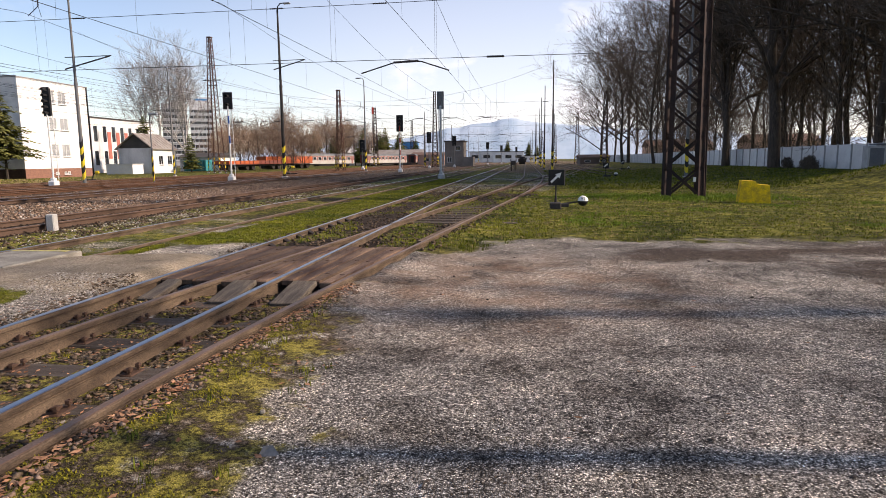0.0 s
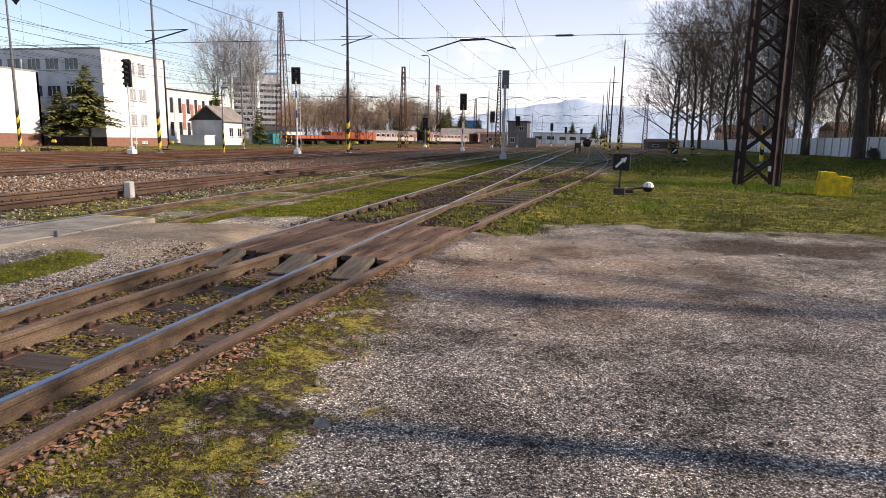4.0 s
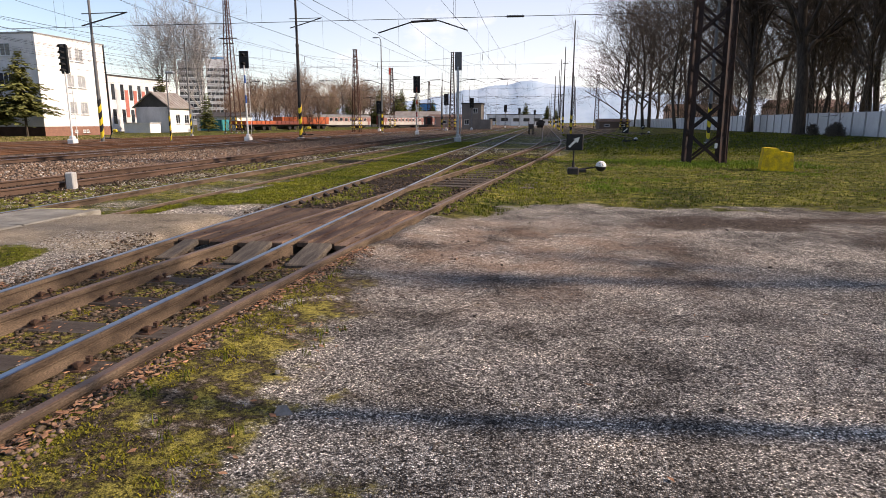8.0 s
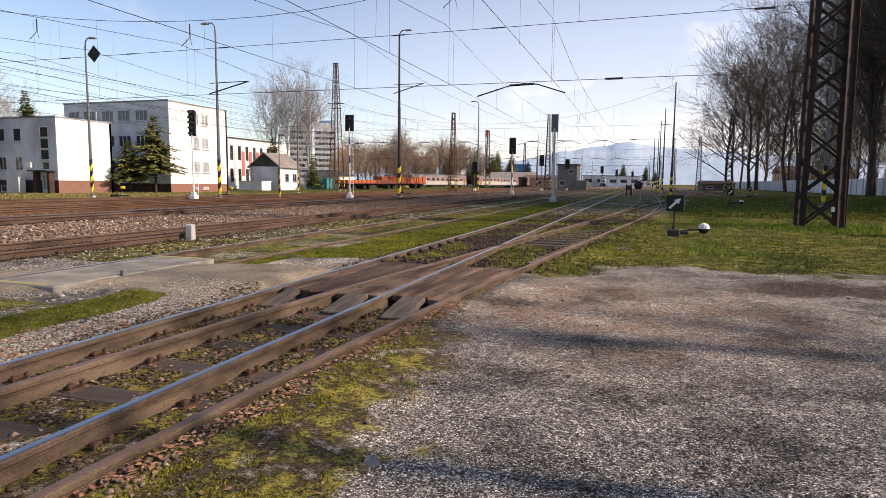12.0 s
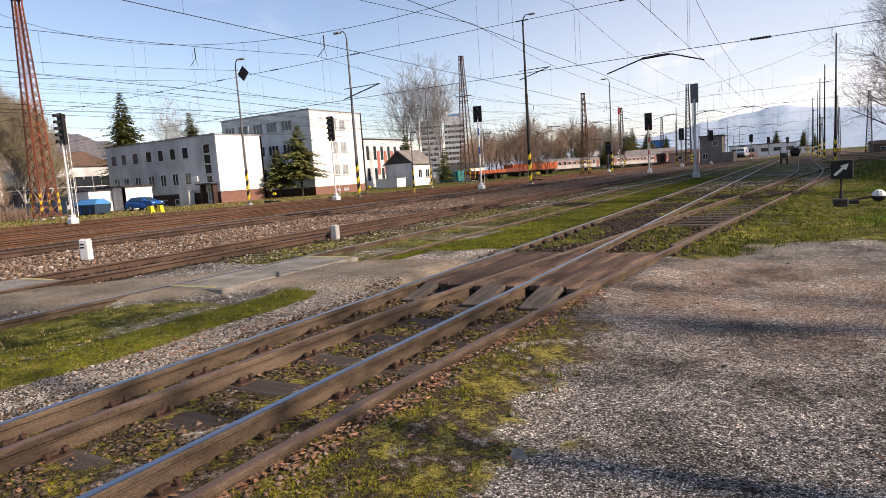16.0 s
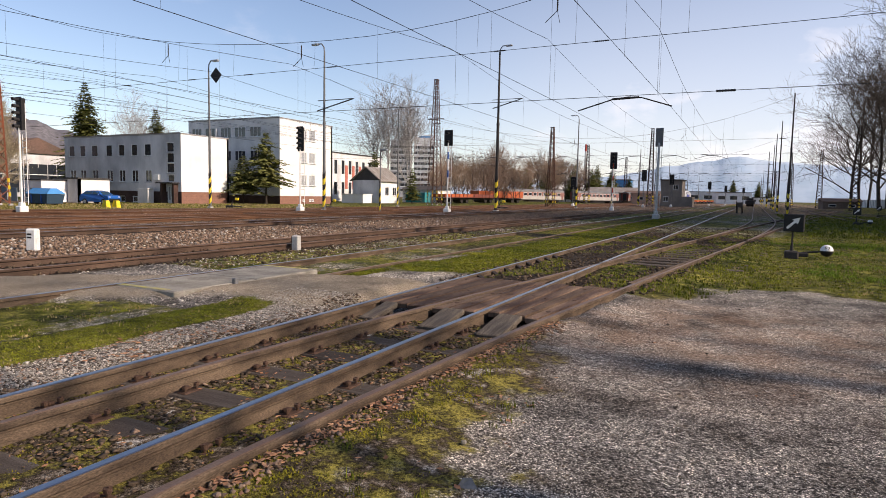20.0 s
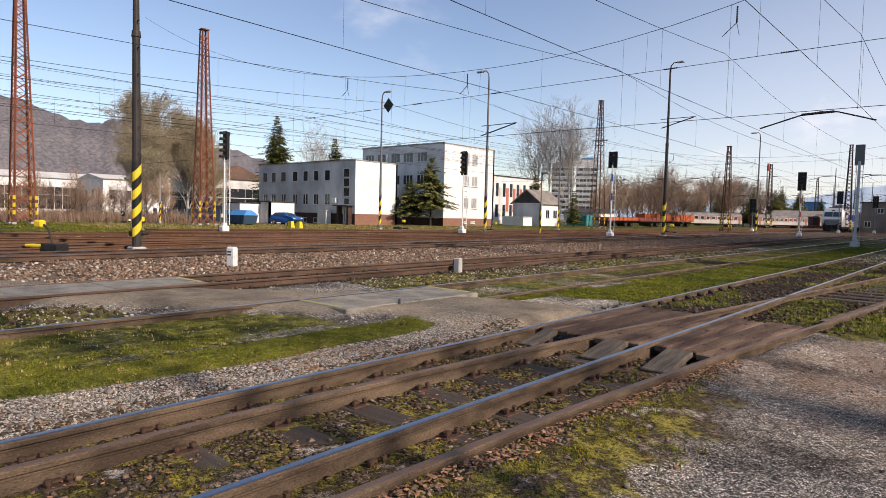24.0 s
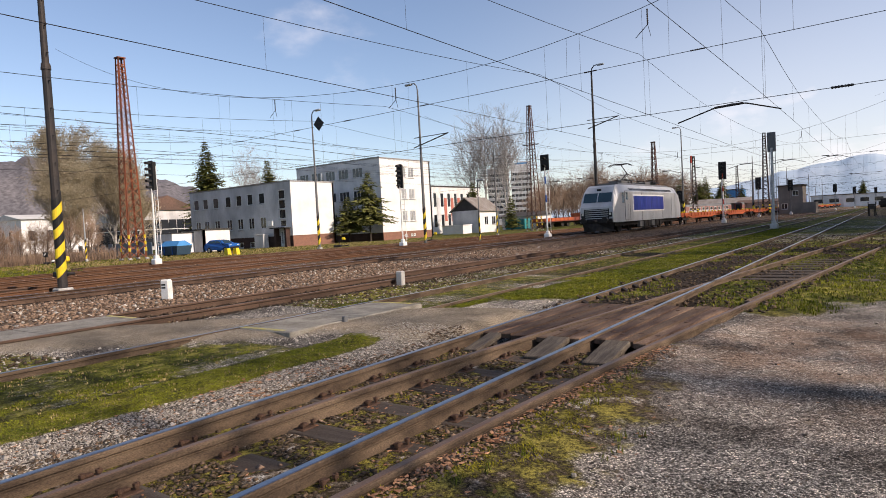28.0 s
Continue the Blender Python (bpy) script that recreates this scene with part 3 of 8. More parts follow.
    inv.operation = "MULTIPLY"
    inv.inputs[1].default_value = -1.3
    ln.new(vo.outputs["Distance"], inv.inputs[0])
    ln.new(inv.outputs[0], ad.inputs[0])
    ln.new(mid, ad.inputs[1])
    ln.new(ad.outputs[0], bp.inputs["Height"])
    ln.new(bp.outputs[0], p.inputs["Normal"])
    return m


xs = axis([(-4500, 600), (-900, 120), (-300, 30), (-90, 4), (-40, 1.0), (-20, 0.4), (-13, 0.22), (-8.4, 0.13), (3.0, 0.22), (8, 0.6), (26, 3), (60, 20), (300, 120), (900, 600), (4500, 600)])
ys = axis([(-900, 200), (-100, 25), (-20, 3), (-2, 0.4), (1.2, 0.13), (12.5, 0.3), (26, 1.0), (60, 4), (160, 15), (400, 80), (1200, 400), (4500, 400)])
gv = [(x, y, ground_z(x, y)) for y in ys for x in xs]
nx = len(xs)
gf = [(j * nx + i, j * nx + i + 1, (j + 1) * nx + i + 1, (j + 1) * nx + i) for j in range(len(ys) - 1) for i in range(nx - 1)]
gme = bpy.data.meshes.new("ground")
gme.from_pydata(gv, [], gf)
gat = gme.color_attributes.new("zones", "FLOAT_COLOR", "POINT")
gat.data.foreach_set("color", np.array([zone(x, y) for x, y, z in gv], dtype=np.float32).ravel())
sat = gme.attributes.new("soil", "FLOAT", "POINT")
sat.data.foreach_set("value", np.array([soil(x, y) for x, y, z in gv], dtype=np.float32))
rat = gme.attributes.new("road", "FLOAT", "POINT")
rat.data.foreach_set("value", np.array([road(x, y) for x, y, z in gv], dtype=np.float32))
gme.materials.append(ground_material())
gme.shade_smooth()
tagged(new("ground", gme), "flat yard ground of grey gravel, moss, grass and rusty ballast", "ground", kind="structure")

# ---- tracks ----
WEB = [(-0.075, -0.172), (0.075, -0.172), (0.075, -0.160), (0.030, -0.146), (0.010, -0.132), (0.010, -0.046), (0.035, -0.034), (0.036, -0.012), (0.030, -0.004), (-0.030, -0.004), (-0.036, -0.012), (-0.035, -0.034), (-0.010, -0.046), (-0.010, -0.132), (-0.030, -0.146), (-0.075, -0.160)]
CROWN = [(-0.027, -0.016), (0.027, -0.016), (0.027, -0.003), (0.021, 0.0), (-0.021, 0.0), (-0.027, -0.003)]


HEAVY = [(-0.072, -0.172), (0.072, -0.172), (0.072, -0.160), (0.046, -0.150), (0.031, -0.138), (0.028, -0.060), (0.031, -0.052), (0.020, -0.047), (0.020, -0.040), (0.036, -0.036), (0.036, -0.012), (0.030, -0.004),
         (-0.030, -0.004), (-0.036, -0.012), (-0.036, -0.036), (-0.020, -0.040), (-0.020, -0.047), (-0.031, -0.052), (-0.028, -0.060), (-0.031, -0.138), (-0.046, -0.150), (-0.072, -0.160)]


def line_path(x, y0, y1, z=RAIL_Z):
    ks = [y0]
    while ks[-1] < y1 - 1e-6:
        ks.append(min(y1, ks[-1] + (2.0 if ks[-1] < 40 else 12.0)))
    f = x if callable(x) else (lambda y: x)
    return [(f(y), y, z) for y in ks]


def rail(parent, path, side=RAIL_SIDE, top=RAIL_TOP):
    r = part("rail", MB().sweep(path, HEAVY if side is RAIL_SIDE else WEB), side, parent)
    part("running_surface", MB().sweep(path, CROWN), top, r)
    return r


sleeper_mesh = MB().box(0, 0, 0, 2.5, 0.25, 0.15, c=0.015).mesh("sleeper")
sleeper_mesh.materials.append(SLEEPER)
clip_mb = MB().box(0, 0, 0.010, 0.085, 0.15, 0.022, c=0.006).box(-0.03, 0, 0.032, 0.045, 0.055, 0.018, c=0.004)
for cy in (-0.048, 0.048):
    clip_mb.cyl((0.012, cy, 0.02), (0.016, cy * 1.1, 0.068), 0.009, n=6).cyl((0.012, cy, 0.04), (0.012, cy, 0.062), 0.021, n=6)
clip_mesh = clip_mb.mesh("fastener")
clip_mesh.materials.append(FIX)


def fasteners(parent, xf, y0, y1, step=0.62, z=RAIL_Z, sides=(-1, 1)):
    y = y0
    f = xf if callable(xf) else (lambda q: xf)
    while y < y1:
        for s in sides:
            c = new("fastener", clip_mesh)
            c.parent = parent
            c.matrix_basis = pose(f(y) + s * 0.10, y, z - 0.165, 0, 0, 0 if s > 0 else 180)
        y += step


def sleepers(parent, x, y0, y1, step=0.62, z=RAIL_Z - 0.172 - 0.073, rz=0.0):
    y = y0
    f = x if callable(x) else (lambda q: x)
    while y < y1:
        s = new("sleeper", sleeper_mesh)
        s.parent = parent
        s.matrix_basis = pose(f(y) + random.uniform(-0.03, 0.03), y, z, 0, 0, rz + random.uniform(-1, 1))
        y += step


def track(label, x, y0, y1, side=RAIL_FAR, top=RAIL_TOP, group="yard tracks", near=None):
    t = thing("railway_track", label, "railway track", group)
    for s in (-1, 1):
        rail(t, line_path(x + s * HALF, y0, y1), side, top)
    if near:
        sleepers(t, x, *near)
        for s in (-1, 1):
            fasteners(t, x + s * HALF, *near)
    return t


TA = track("rusty track with polished blue rail heads in dark ballast", TRACK_A, -12, YARD_END, RAIL_SIDE, RAIL_TOP)
sleepers(TA, lambda y: TRACK_A + 0.25, 0.42, 6.0, 0.64, z=-0.096)
sleepers(TA, TRACK_A, 9.2, 24.0)
for rx in (TRACK_A - HALF, TRACK_A + HALF):
    fasteners(TA, rx, 0.42, 6.0, 0.64, RAIL_Z + 0.032)
    fasteners(TA, rx, 9.2, 24.0)
TC = thing("railway_track", "half-buried track with one rail sunk in grass", "railway track", "yard tracks")
rail(TC, line_path(TRACK_C - HALF, -12, YARD_END), RAIL_SIDE, RAIL_TOP)
rail(TC, line_path(TRACK_C + HALF, 7.0, YARD_END, RAIL_Z - 0.055), RAIL_SIDE, RAIL_TOP_RUST)
fasteners(TC, TRACK_C - HALF, 0.6, 40, sides=(1,))
track("brown siding track with mossy stone ballast", TRACK_D, -12, YARD_END, RAIL_FAR, RAIL_TOP_RUST, near=(6.0, 46))
track("main line track on rusty brown ballast", TRACK_E, -12, 1000, RAIL_FAR, RAIL_TOP, near=(5.0, 60))
track("yard track with rusty rails", TRACK_F, -30, YARD_END, RAIL_RED, RAIL_TOP_RUST, near=(4, 50))
track("yard track with orange rusted rails", TRACK_G, -30, YARD_END, RAIL_RED, RAIL_TOP_RUST)
track("outer yard track with rusty rails beside the grass", TRACK_H, -30, YARD_END, RAIL_RED, RAIL_TOP_RUST)

# switches that lead from one yard track into the next
for xa, xb, ya, yb in ((TRACK_E, TRACK_F, 30.0, 66.0), (TRACK_G, TRACK_F, 14.0, 46.0), (TRACK_H, TRACK_G, 22.0, 54.0), (-36.5, TRACK_H, 16.0, 50.0), (-20.6, TRACK_F, -6.0, 22.0)):
    sw = thing("railway_track", "rusty connecting rails of a yard switch", "railway track", "yard tracks")
    for o in (-HALF, HALF):
        rail(sw, [(xa + (xb - xa) * smoothstep(0, 1, (y - ya) / (yb - ya)) + o, y, RAIL_Z - 0.006) for y in axis([(ya, 3.0), (yb, 3.0)])], RAIL_FAR if o < 0 else RAIL_RED, RAIL_TOP_RUST)

# the branching track that crosses the nearest one and bends away to the right
TB = thing("railway_track", "rusty branch track that crosses the blue-topped rails", "railway track", "yard tracks")


def left_x(y):
    return branch_x(y) - GAUGE_B


def bend(xf, y0, y1, off=0.0):
    return [(xf(y) + off, y, RAIL_Z) for y in axis([(y0, 1.0), (y1, 1.0)])]




def join_x(y):
    """Right rail of the branch where it bends back beside the main tracks."""
    k = min(y, 50.5) - 20.0
    return branch_x(y) if y < 20 else branch_x(20) + 0.11 * k - 0.0018 * k * k


rail(TB, bend(branch_x, -12, 22), RAIL_SIDE, RAIL_TOP_RUST)
rail(TB, bend(lambda y: branch_x(y) - GAUGE_B, -12, 22), RAIL_SIDE, RAIL_TOP_RUST)
rail(TB, bend(join_x, 22, 50) + line_path(join_x(50), 52, YARD_END), RAIL_SIDE, RAIL_TOP_RUST)
rail(TB, bend(lambda y: join_x(y) - GAUGE_B, 22, 50) + line_path(join_x(50) - GAUGE_B, 52, YARD_END), RAIL_SIDE, RAIL_TOP_RUST)
fasteners(TB, branch_x, 0.42, 6.0, 0.64, RAIL_Z + 0.032, (-1,))
fasteners(TB, left_x, 0.42, 6.0, 0.64, RAIL_Z + 0.032)
part("guard_rail", MB().sweep([(branch_x(y) - 0.11, y, RAIL_Z - 0.01) for y in axis([(9.6, 0.6), (14.2, 0.6)])], WEB), RAIL_SIDE, TB)
long_sleeper = MB().box(0, 0, 0, 3.3, 0.25, 0.15, c=0.015).mesh("switch_sleeper")
long_sleeper.materials.append(SLEEPER)
for k in range(34):
    y = 9.8 + 0.6 * k
    s = new("sleeper", long_sleeper)
    s.parent = TB
    s.matrix_basis = pose(branch_x(y) - 0.70 + random.uniform(-0.05, 0.05), y, RAIL_Z - (0.17 if 12.8 < y < 18.6 else 0.215), 0, 0, random.uniform(-4, 0))
# a second branch towards the sidings on the right
TS = thing("railway_track", "rusty siding track bending away beside the grass", "railway track", "yard tracks")


for o in (0, -GAUGE_B):
    rail(TS, bend(siding_line, 21.5, 110, o), RAIL_FAR, RAIL_TOP_RUST)
sleepers(TS, lambda y: siding_line(y) - 0.68, 30.0, 60.0, 0.7)
for x0, y0 in ((6.9, 55), (11.2, 70), (15.5, 92)):
    track("rusty siding track among the grass on the park side", x0, y0, YARD_END, RAIL_FAR, RAIL_TOP_RUST)

# ---- the timber road crossing ----
crossing = thing("timber_crossing", "worn red-brown timber road crossing laid between the rails", "level crossing")
PY0, PY1 = 6.20, 8.80
rails_at = [lambda y: TRACK_A - HALF, lambda y: branch_x(y) - GAUGE_B, lambda y: TRACK_A + HALF, lambda y: branch_x(y)]
for k in range(3):
    xa0, xb0 = rails_at[k](PY0) + 0.065, rails_at[k + 1](PY0) - 0.065
    xa1, xb1 = rails_at[k](PY1) + 0.065, rails_at[k + 1](PY1) - 0.065
    nb = (3, 3, 4)[k]
    for i in range(nb):
        f0, f1 = i / nb, (i + 1) / nb
        g = 0.011
        zt = RAIL_Z - 0.004 + random.uniform(-0.006, 0.004)
        e0, e1 = PY0 + random.uniform(-0.05, 0.05), PY1 + random.uniform(-0.05, 0.05)
        P = [(xa0 + (xb0 - xa0) * f0 + g, e0), (xa0 + (xb0 - xa0) * f1 - g, e0), (xa1 + (xb1 - xa1) * f1 - g, e1), (xa1 + (xb1 - xa1) * f0 + g, e1)]
        c = 0.012
        cx, cy = sum(p[0] for p in P) / 4, sum(p[1] for p in P) / 4
        Q = [(cx + (p[0] - cx) * (1 - 2 * c / max(0.2, abs(xb0 - xa0) / nb)), cy + (p[1] - cy) * (1 - c)) for p in P]
        mb = MB().add([(*p, zt - 0.06) for p in P] + [(*p, zt - c) for p in P] + [(*p, zt) for p in Q],
                      [(0, 1, 5, 4), (1, 2, 6, 5), (2, 3, 7, 6), (3, 0, 4, 7), (4, 5, 9, 8), (5, 6, 10, 9), (6, 7, 11, 10), (7, 4, 8, 11), (8, 9, 10, 11), (3, 2, 1, 0)])
        board = part("board", mb, PANEL, crossing)
        for fy in (0.16, 0.5, 0.86):
            bx, by = cx + random.uniform(-0.03, 0.03), e0 + (e1 - e0) * fy
            part("bolt", MB().cyl((bx + (Q[2][0] - Q[1][0]) * (fy - 0.5), by, zt - 0.004), (bx + (Q[2][0] - Q[1][0]) * (fy - 0.5), by, zt + 0.006), 0.026, n=8), FIX, board)
    part("bearer", MB().box((xa0 + xb0) / 2, PY0 + 1.05, RAIL_Z - 0.16, xb0 - xa0, 0.22, 0.13, c=0.01), SLEEPER, crossing)
# loose planks that slope down from the crossing into the ballast
for x, y, rz, w, L in ((-3.74, 5.92, 3, 0.17, 0.62), (-2.93, 5.88, 2, 0.25, 0.66), (-2.27, 5.86, 1, 0.26, 0.68)):
    pl = thing("ramp_plank", "weathered grey wooden plank propped against the crossing", "plank", "ramp planks", pose(x, y, 0.028, 7.5, 0, rz))
    part("plank", MB().box(0, 0, 0, w, L, 0.06, c=0.010), PLANK, pl)
    part("prop_block", MB().box(0, L / 2 - 0.16, -0.085, w * 0.8, 0.10, 0.11, c=0.01), SLEEPER, pl)
# dark wedges set against the outer rail behind the crossing
for i in range(8):
    y = 9.25 + 0.6 * i
    part("rail_wedge", MB().add([(0.03, -0.07, -0.17), (0.03, 0.07, -0.17), (0.24, 0.07, -0.17), (0.24, -0.07, -0.17), (0.03, -0.06, -0.02), (0.03, 0.06, -0.02), (0.11, 0.05, -0.06), (0.11, -0.05, -0.06)],
                                [(0, 1, 2, 3), (4, 7, 6, 5), (0, 4, 5, 1), (1, 5, 6, 2), (2, 6, 7, 3), (3, 7, 4, 0)]), UNDERGEAR, TA, at=pose(TRACK_A - HALF, y, RAIL_Z))

# ---- concrete slabs of the old road over the further tracks ----
for x, w, y0, y1 in ((TRACK_C - 0.08, 1.08, 5.35, 8.2), (TRACK_D, 1.24, 2.4, 5.5)):
    sl = thing("road_slab", "grey concrete road slab between the rails with yellow edges", "road slab", "road slabs")
    for k in range(2):
        ya, yb = y0 + (y1 - y0) * k / 2 + 0.01, y0 + (y1 - y0) * (k + 1) / 2 - 0.01
        part("slab", MB().box(x, (ya + yb) / 2, RAIL_Z - 0.07, w, yb - ya, 0.13, c=0.015), SLAB, sl)
    for ye in (y0 + 0.07, y1 - 0.07):
        part("edge_stripe", MB().box(x - 0.1, ye, RAIL_Z - 0.003, 0.9, 0.09, 0.006), YELLOW_FADED, sl, "faded yellow edge stripe")
tagged(solid("marker_post", MB().box(0, 0, 0.0, 0.07, 0.07, 0.16, c=0.012), MASTGREY, at=pose(-6.35, 6.35, 0.08)), "short concrete stub beside the slab edge", "post")

# ---- masts, signals and overhead line ----


def stripes(parent, r0, z0, z1, n, r1=None):
    """Slanting yellow and black warning bands round a mast's foot."""
    r1 = r0 if r1 is None else r1
    k, turns = 16, 0.0
    h = (z1 - z0) / n
    for i in range(n):
        mb = MB()
        vs, fs = [], []
        for j in range(k + 1):
            g = 2 * math.pi * j / k
            up = h * 0.55 * math.sin(g)
            vs += [(math.cos(g) * r0, math.sin(g) * r0, z0 + i * h + up), (math.cos(g) * r0, math.sin(g) * r0, z0 + (i + 1) * h + up)]
        for j in range(k):
            fs.append((2 * j, 2 * j + 2, 2 * j + 3, 2 * j + 1))
        part("warning_band", mb.add(vs, fs), YELLOW if i % 2 == 0 else BLACK, parent)


def tube_mast(label, x, y, h, r=0.12, material=DARKSTEEL, bands=(0.5, 2.7, 6), lamp=0.0, bracket=None, steps=False, group="overhead line masts", z=0.0, category="mast"):
    m = thing("line_mast", label, category, group, pose(x, y, z))
    part("footing", MB().box(0, 0, -0.02, r * 3.2, r * 3.2, 0.2, c=0.03), CONCRETE, m)
    pole = part("pole", MB().cyl((0, 0, 0.05), (0, 0, h * 0.55), r, r * 0.85, 12).cyl((0, 0, h * 0.55), (0, 0, h), r * 0.72, r * 0.5, 12).cyl((0, 0, h * 0.545), (0, 0, h * 0.56), r * 1.05, r * 0.9, 12), material, m, smooth=False)
    if steps:
        for i in range(int(h / 0.42)):
            zs = 3.1 + i * 0.42
            if zs < h:
                part("step_bolt", MB().bar((0, 0, zs), ((-1) ** i * r * 1.75, 0, zs), 0.025, 0.025), material, m)
    if bands:
        stripes(m, r * 1.03, *bands)
    if lamp:
        a = lamp
        pts = [(0, 0, h - 0.3), (a * 0.05, 0, h + 0.25), (a * 0.3, 0, h + 0.5), (a * 0.7, 0, h + 0.52)]
        part("lamp_arm", MB().tube(pts, 0.045, 6), material, m)
        part("lamp_head", MB().box(a * 0.95, 0, h + 0.49, 0.62, 0.26, 0.14, c=0.04), GALV, m)
    if bracket:
        zb, L = bracket
        part("bracket", MB().bar((-0.25 * L, 0, zb - 0.75), (L, 0, zb), 0.07, 0.07).bar((-0.6, 0, zb), (L + 0.1, 0, zb + 0.02), 0.05, 0.05), DARKSTEEL, m)
    return m


def lattice_mast(label, x, y, h, w0, w1, material, panel=0.9, leg=0.09, brace=0.05, z=0.0, rz=0.0, bands=True, cap=True, group="lattice masts", split=False):
    m = thing("lattice_mast", label, "lattice mast", group, pose(x, y, z, 0, 0, rz))
    legs = [(-1, -1), (1, -1), (1, 1), (-1, 1)]

    def at(k, q):
        w = (w0 + (w1 - w0) * q / h) / 2
        return Vector((legs[k % 4][0] * w, legs[k % 4][1] * w, q))
    for k in range(4):
        part("footing", MB().box(legs[k][0] * w0 / 2, legs[k][1] * w0 / 2, -0.06, leg * 2.4, leg * 2.4, 0.16, c=0.03), CONCRETE, m)
    for k in range(4):
        a, b = at(k, 0), at(k, h)
        sx, sy = legs[k]
        mb = MB().bar(a - Vector((sx * leg / 2, 0, 0)), b - Vector((sx * leg / 2, 0, 0)), leg, 0.016).bar(a - Vector((0, sy * leg / 2, 0)), b - Vector((0, sy * leg / 2, 0)), 0.016, leg)
        part("leg", mb, material, m)
        if bands:
            for i in range(3):
                p, q = at(k, 0.6 + i * 0.55), at(k, 0.9 + i * 0.55)
                part("warning_band", MB().bar(p, q, leg * 1.08, leg * 1.08), YELLOW if i % 2 == 0 else YELLOW, m)
    q, mb = 0.0, MB()
    while q < h - panel * 0.4:
        w = w0 + (w1 - w0) * q / h
        e = min(h, q + panel * max(0.45, w / w0))
        for k in range(4):
            for a, b in ((at(k, q), at(k + 1, e)), (at(k + 1, q), at(k, e))):
                if split:
                    part("brace", MB().bar(a, b, 0.012, brace), material, m)
                else:
                    mb.bar(a, b, 0.012, brace)
        q = e
    if not split:
        tagged(part("bracing", mb, material, m), kind="stuff")
    if cap:
        part("top_frame", MB().box(0, 0, h, w1 + 0.14, w1 + 0.14, 0.10), material, m)
    return m


def signal(label, x, y, h_head, lamps=5, mast_mat=WHITE, rz=0.0, head=(0.5, 1.75), z=0.0, top=0.1, bandcols=None, r=0.055, category="signal", head_mat=None):
    s = thing("railway_signal", label, category, "light signals", pose(x, y, z, 0, 0, rz))
    w, hh = head
    part("base_block", MB().box(0, 0, 0.16, 0.46, 0.46, 0.36, c=0.05).box(0, 0, 0.42, 0.26, 0.26, 0.2, c=0.03), WHITE if mast_mat is not GALV else GALV, s)
    part("pole", MB().cyl((0, 0, 0.4), (0, 0, h_head - hh + 0.25), r, r * 0.9, 10), mast_mat, s)
    if bandcols:
        for i, c in enumerate(bandcols):
            part("pole_band", MB().cyl((0, 0, 2.0 + i * 0.7), (0, 0, 2.55 + i * 0.7), r * 1.06, r * 1.04, 10), c, s)
    hd = part("signal_head", MB().box(0, 0.02, h_head - hh / 2, w, 0.05, hh, c=0.02).box(0, 0.16, h_head - hh / 2, w * 0.62, 0.26, hh * 0.94, c=0.03), head_mat or BLACK, s)
    for i in range(lamps):
        zz = h_head - hh * (i + 0.5) / lamps
        part("lens", MB().cyl((0, -0.005, zz), (0, -0.03, zz), 0.10, 0.10, 12), LENS_DARK, hd)
        vs, fs = [], []
        for j in range(9):
            g = math.pi * j / 8 - 0.25 + 0.5 * j / 8 - 0.0
            for yy, rr in ((0.0, 0.125), (-0.30, 0.12)):
                vs.append((math.cos(g) * rr, yy, zz + math.sin(g) * rr))
        for j in range(8):
            fs.append((2 * j, 2 * j + 1, 2 * j + 3, 2 * j + 2))
        n0 = len(vs)
        vs += [(v[0] * 0.94, v[1], zz + (v[2] - zz) * 0.94) for v in vs[:18]]
        fs += [tuple(reversed([i2 + n0 for i2 in f])) for f in fs[:8]]
        part("hood", MB().add(vs, fs), BLACK, hd)
    part("ladder", MB().bar((-0.17, 0.24, 0.4), (-0.17, 0.24, h_head - 0.3), 0.03, 0.03).bar((0.17, 0.24, 0.4), (0.17, 0.24, h_head - 0.3), 0.03, 0.03), GALV if mast_mat is GALV else mast_mat, s)
    for i in range(int((h_head - 1.0) / 0.38)):
        part("rung", MB().bar((-0.17, 0.24, 0.8 + i * 0.38), (0.17, 0.24, 0.8 + i * 0.38), 0.025, 0.025), GALV if mast_mat is GALV else mast_mat, s)
    return s


tube_mast("tall dark steel mast with slanting yellow and black bands", -20.9, 8.72, 12.5, 0.14, DARKSTEEL, (0.55, 2.95, 8), steps=True)
tube_mast("dark steel mast with a bracket and striped foot", -21.1, 53.1, 14.2, 0.15, DARKSTEEL, (0.5, 3.3, 6), lamp=0.9, bracket=(10.0, 2.2))
tube_mast("grey lamp mast with a curved arm and striped foot", -29.5, 38.7, 12.0, 0.12, MASTGREY, (0.5, 3.0, 6), lamp=-0.9, bracket=(8.3, 2.6))
d_mast = tube_mast("grey lamp mast with striped foot and a diamond board", -39.1, 36.5, 11.0, 0.11, MASTGREY, (0.5, 2.9, 6), lamp=0.8)
bd = part("diamond_board", MB().box(0.85, -0.06, 10.35, 0.86, 0.04, 0.86, m=None, c=0.01), BLACK, d_mast)
bd.data.transform(Matrix.Translation((0.85, -0.06, 10.35)) @ pose(0, 0, 0, 0, 45, 0) @ Matrix.Translation((-0.85, 0.06, -10.35)))
tube_mast("grey lamp mast with striped foot far down the yard", -21.1, 81.7, 11.6, 0.12, MASTGREY, (0.5, 3.0, 6), lamp=-0.8)
tube_mast("thin lamp pole with striped foot beside the hut", -24.9, 39.4, 4.1, 0.06, MASTGREY, (0.3, 1.9, 5), lamp=0.3, group="short poles")
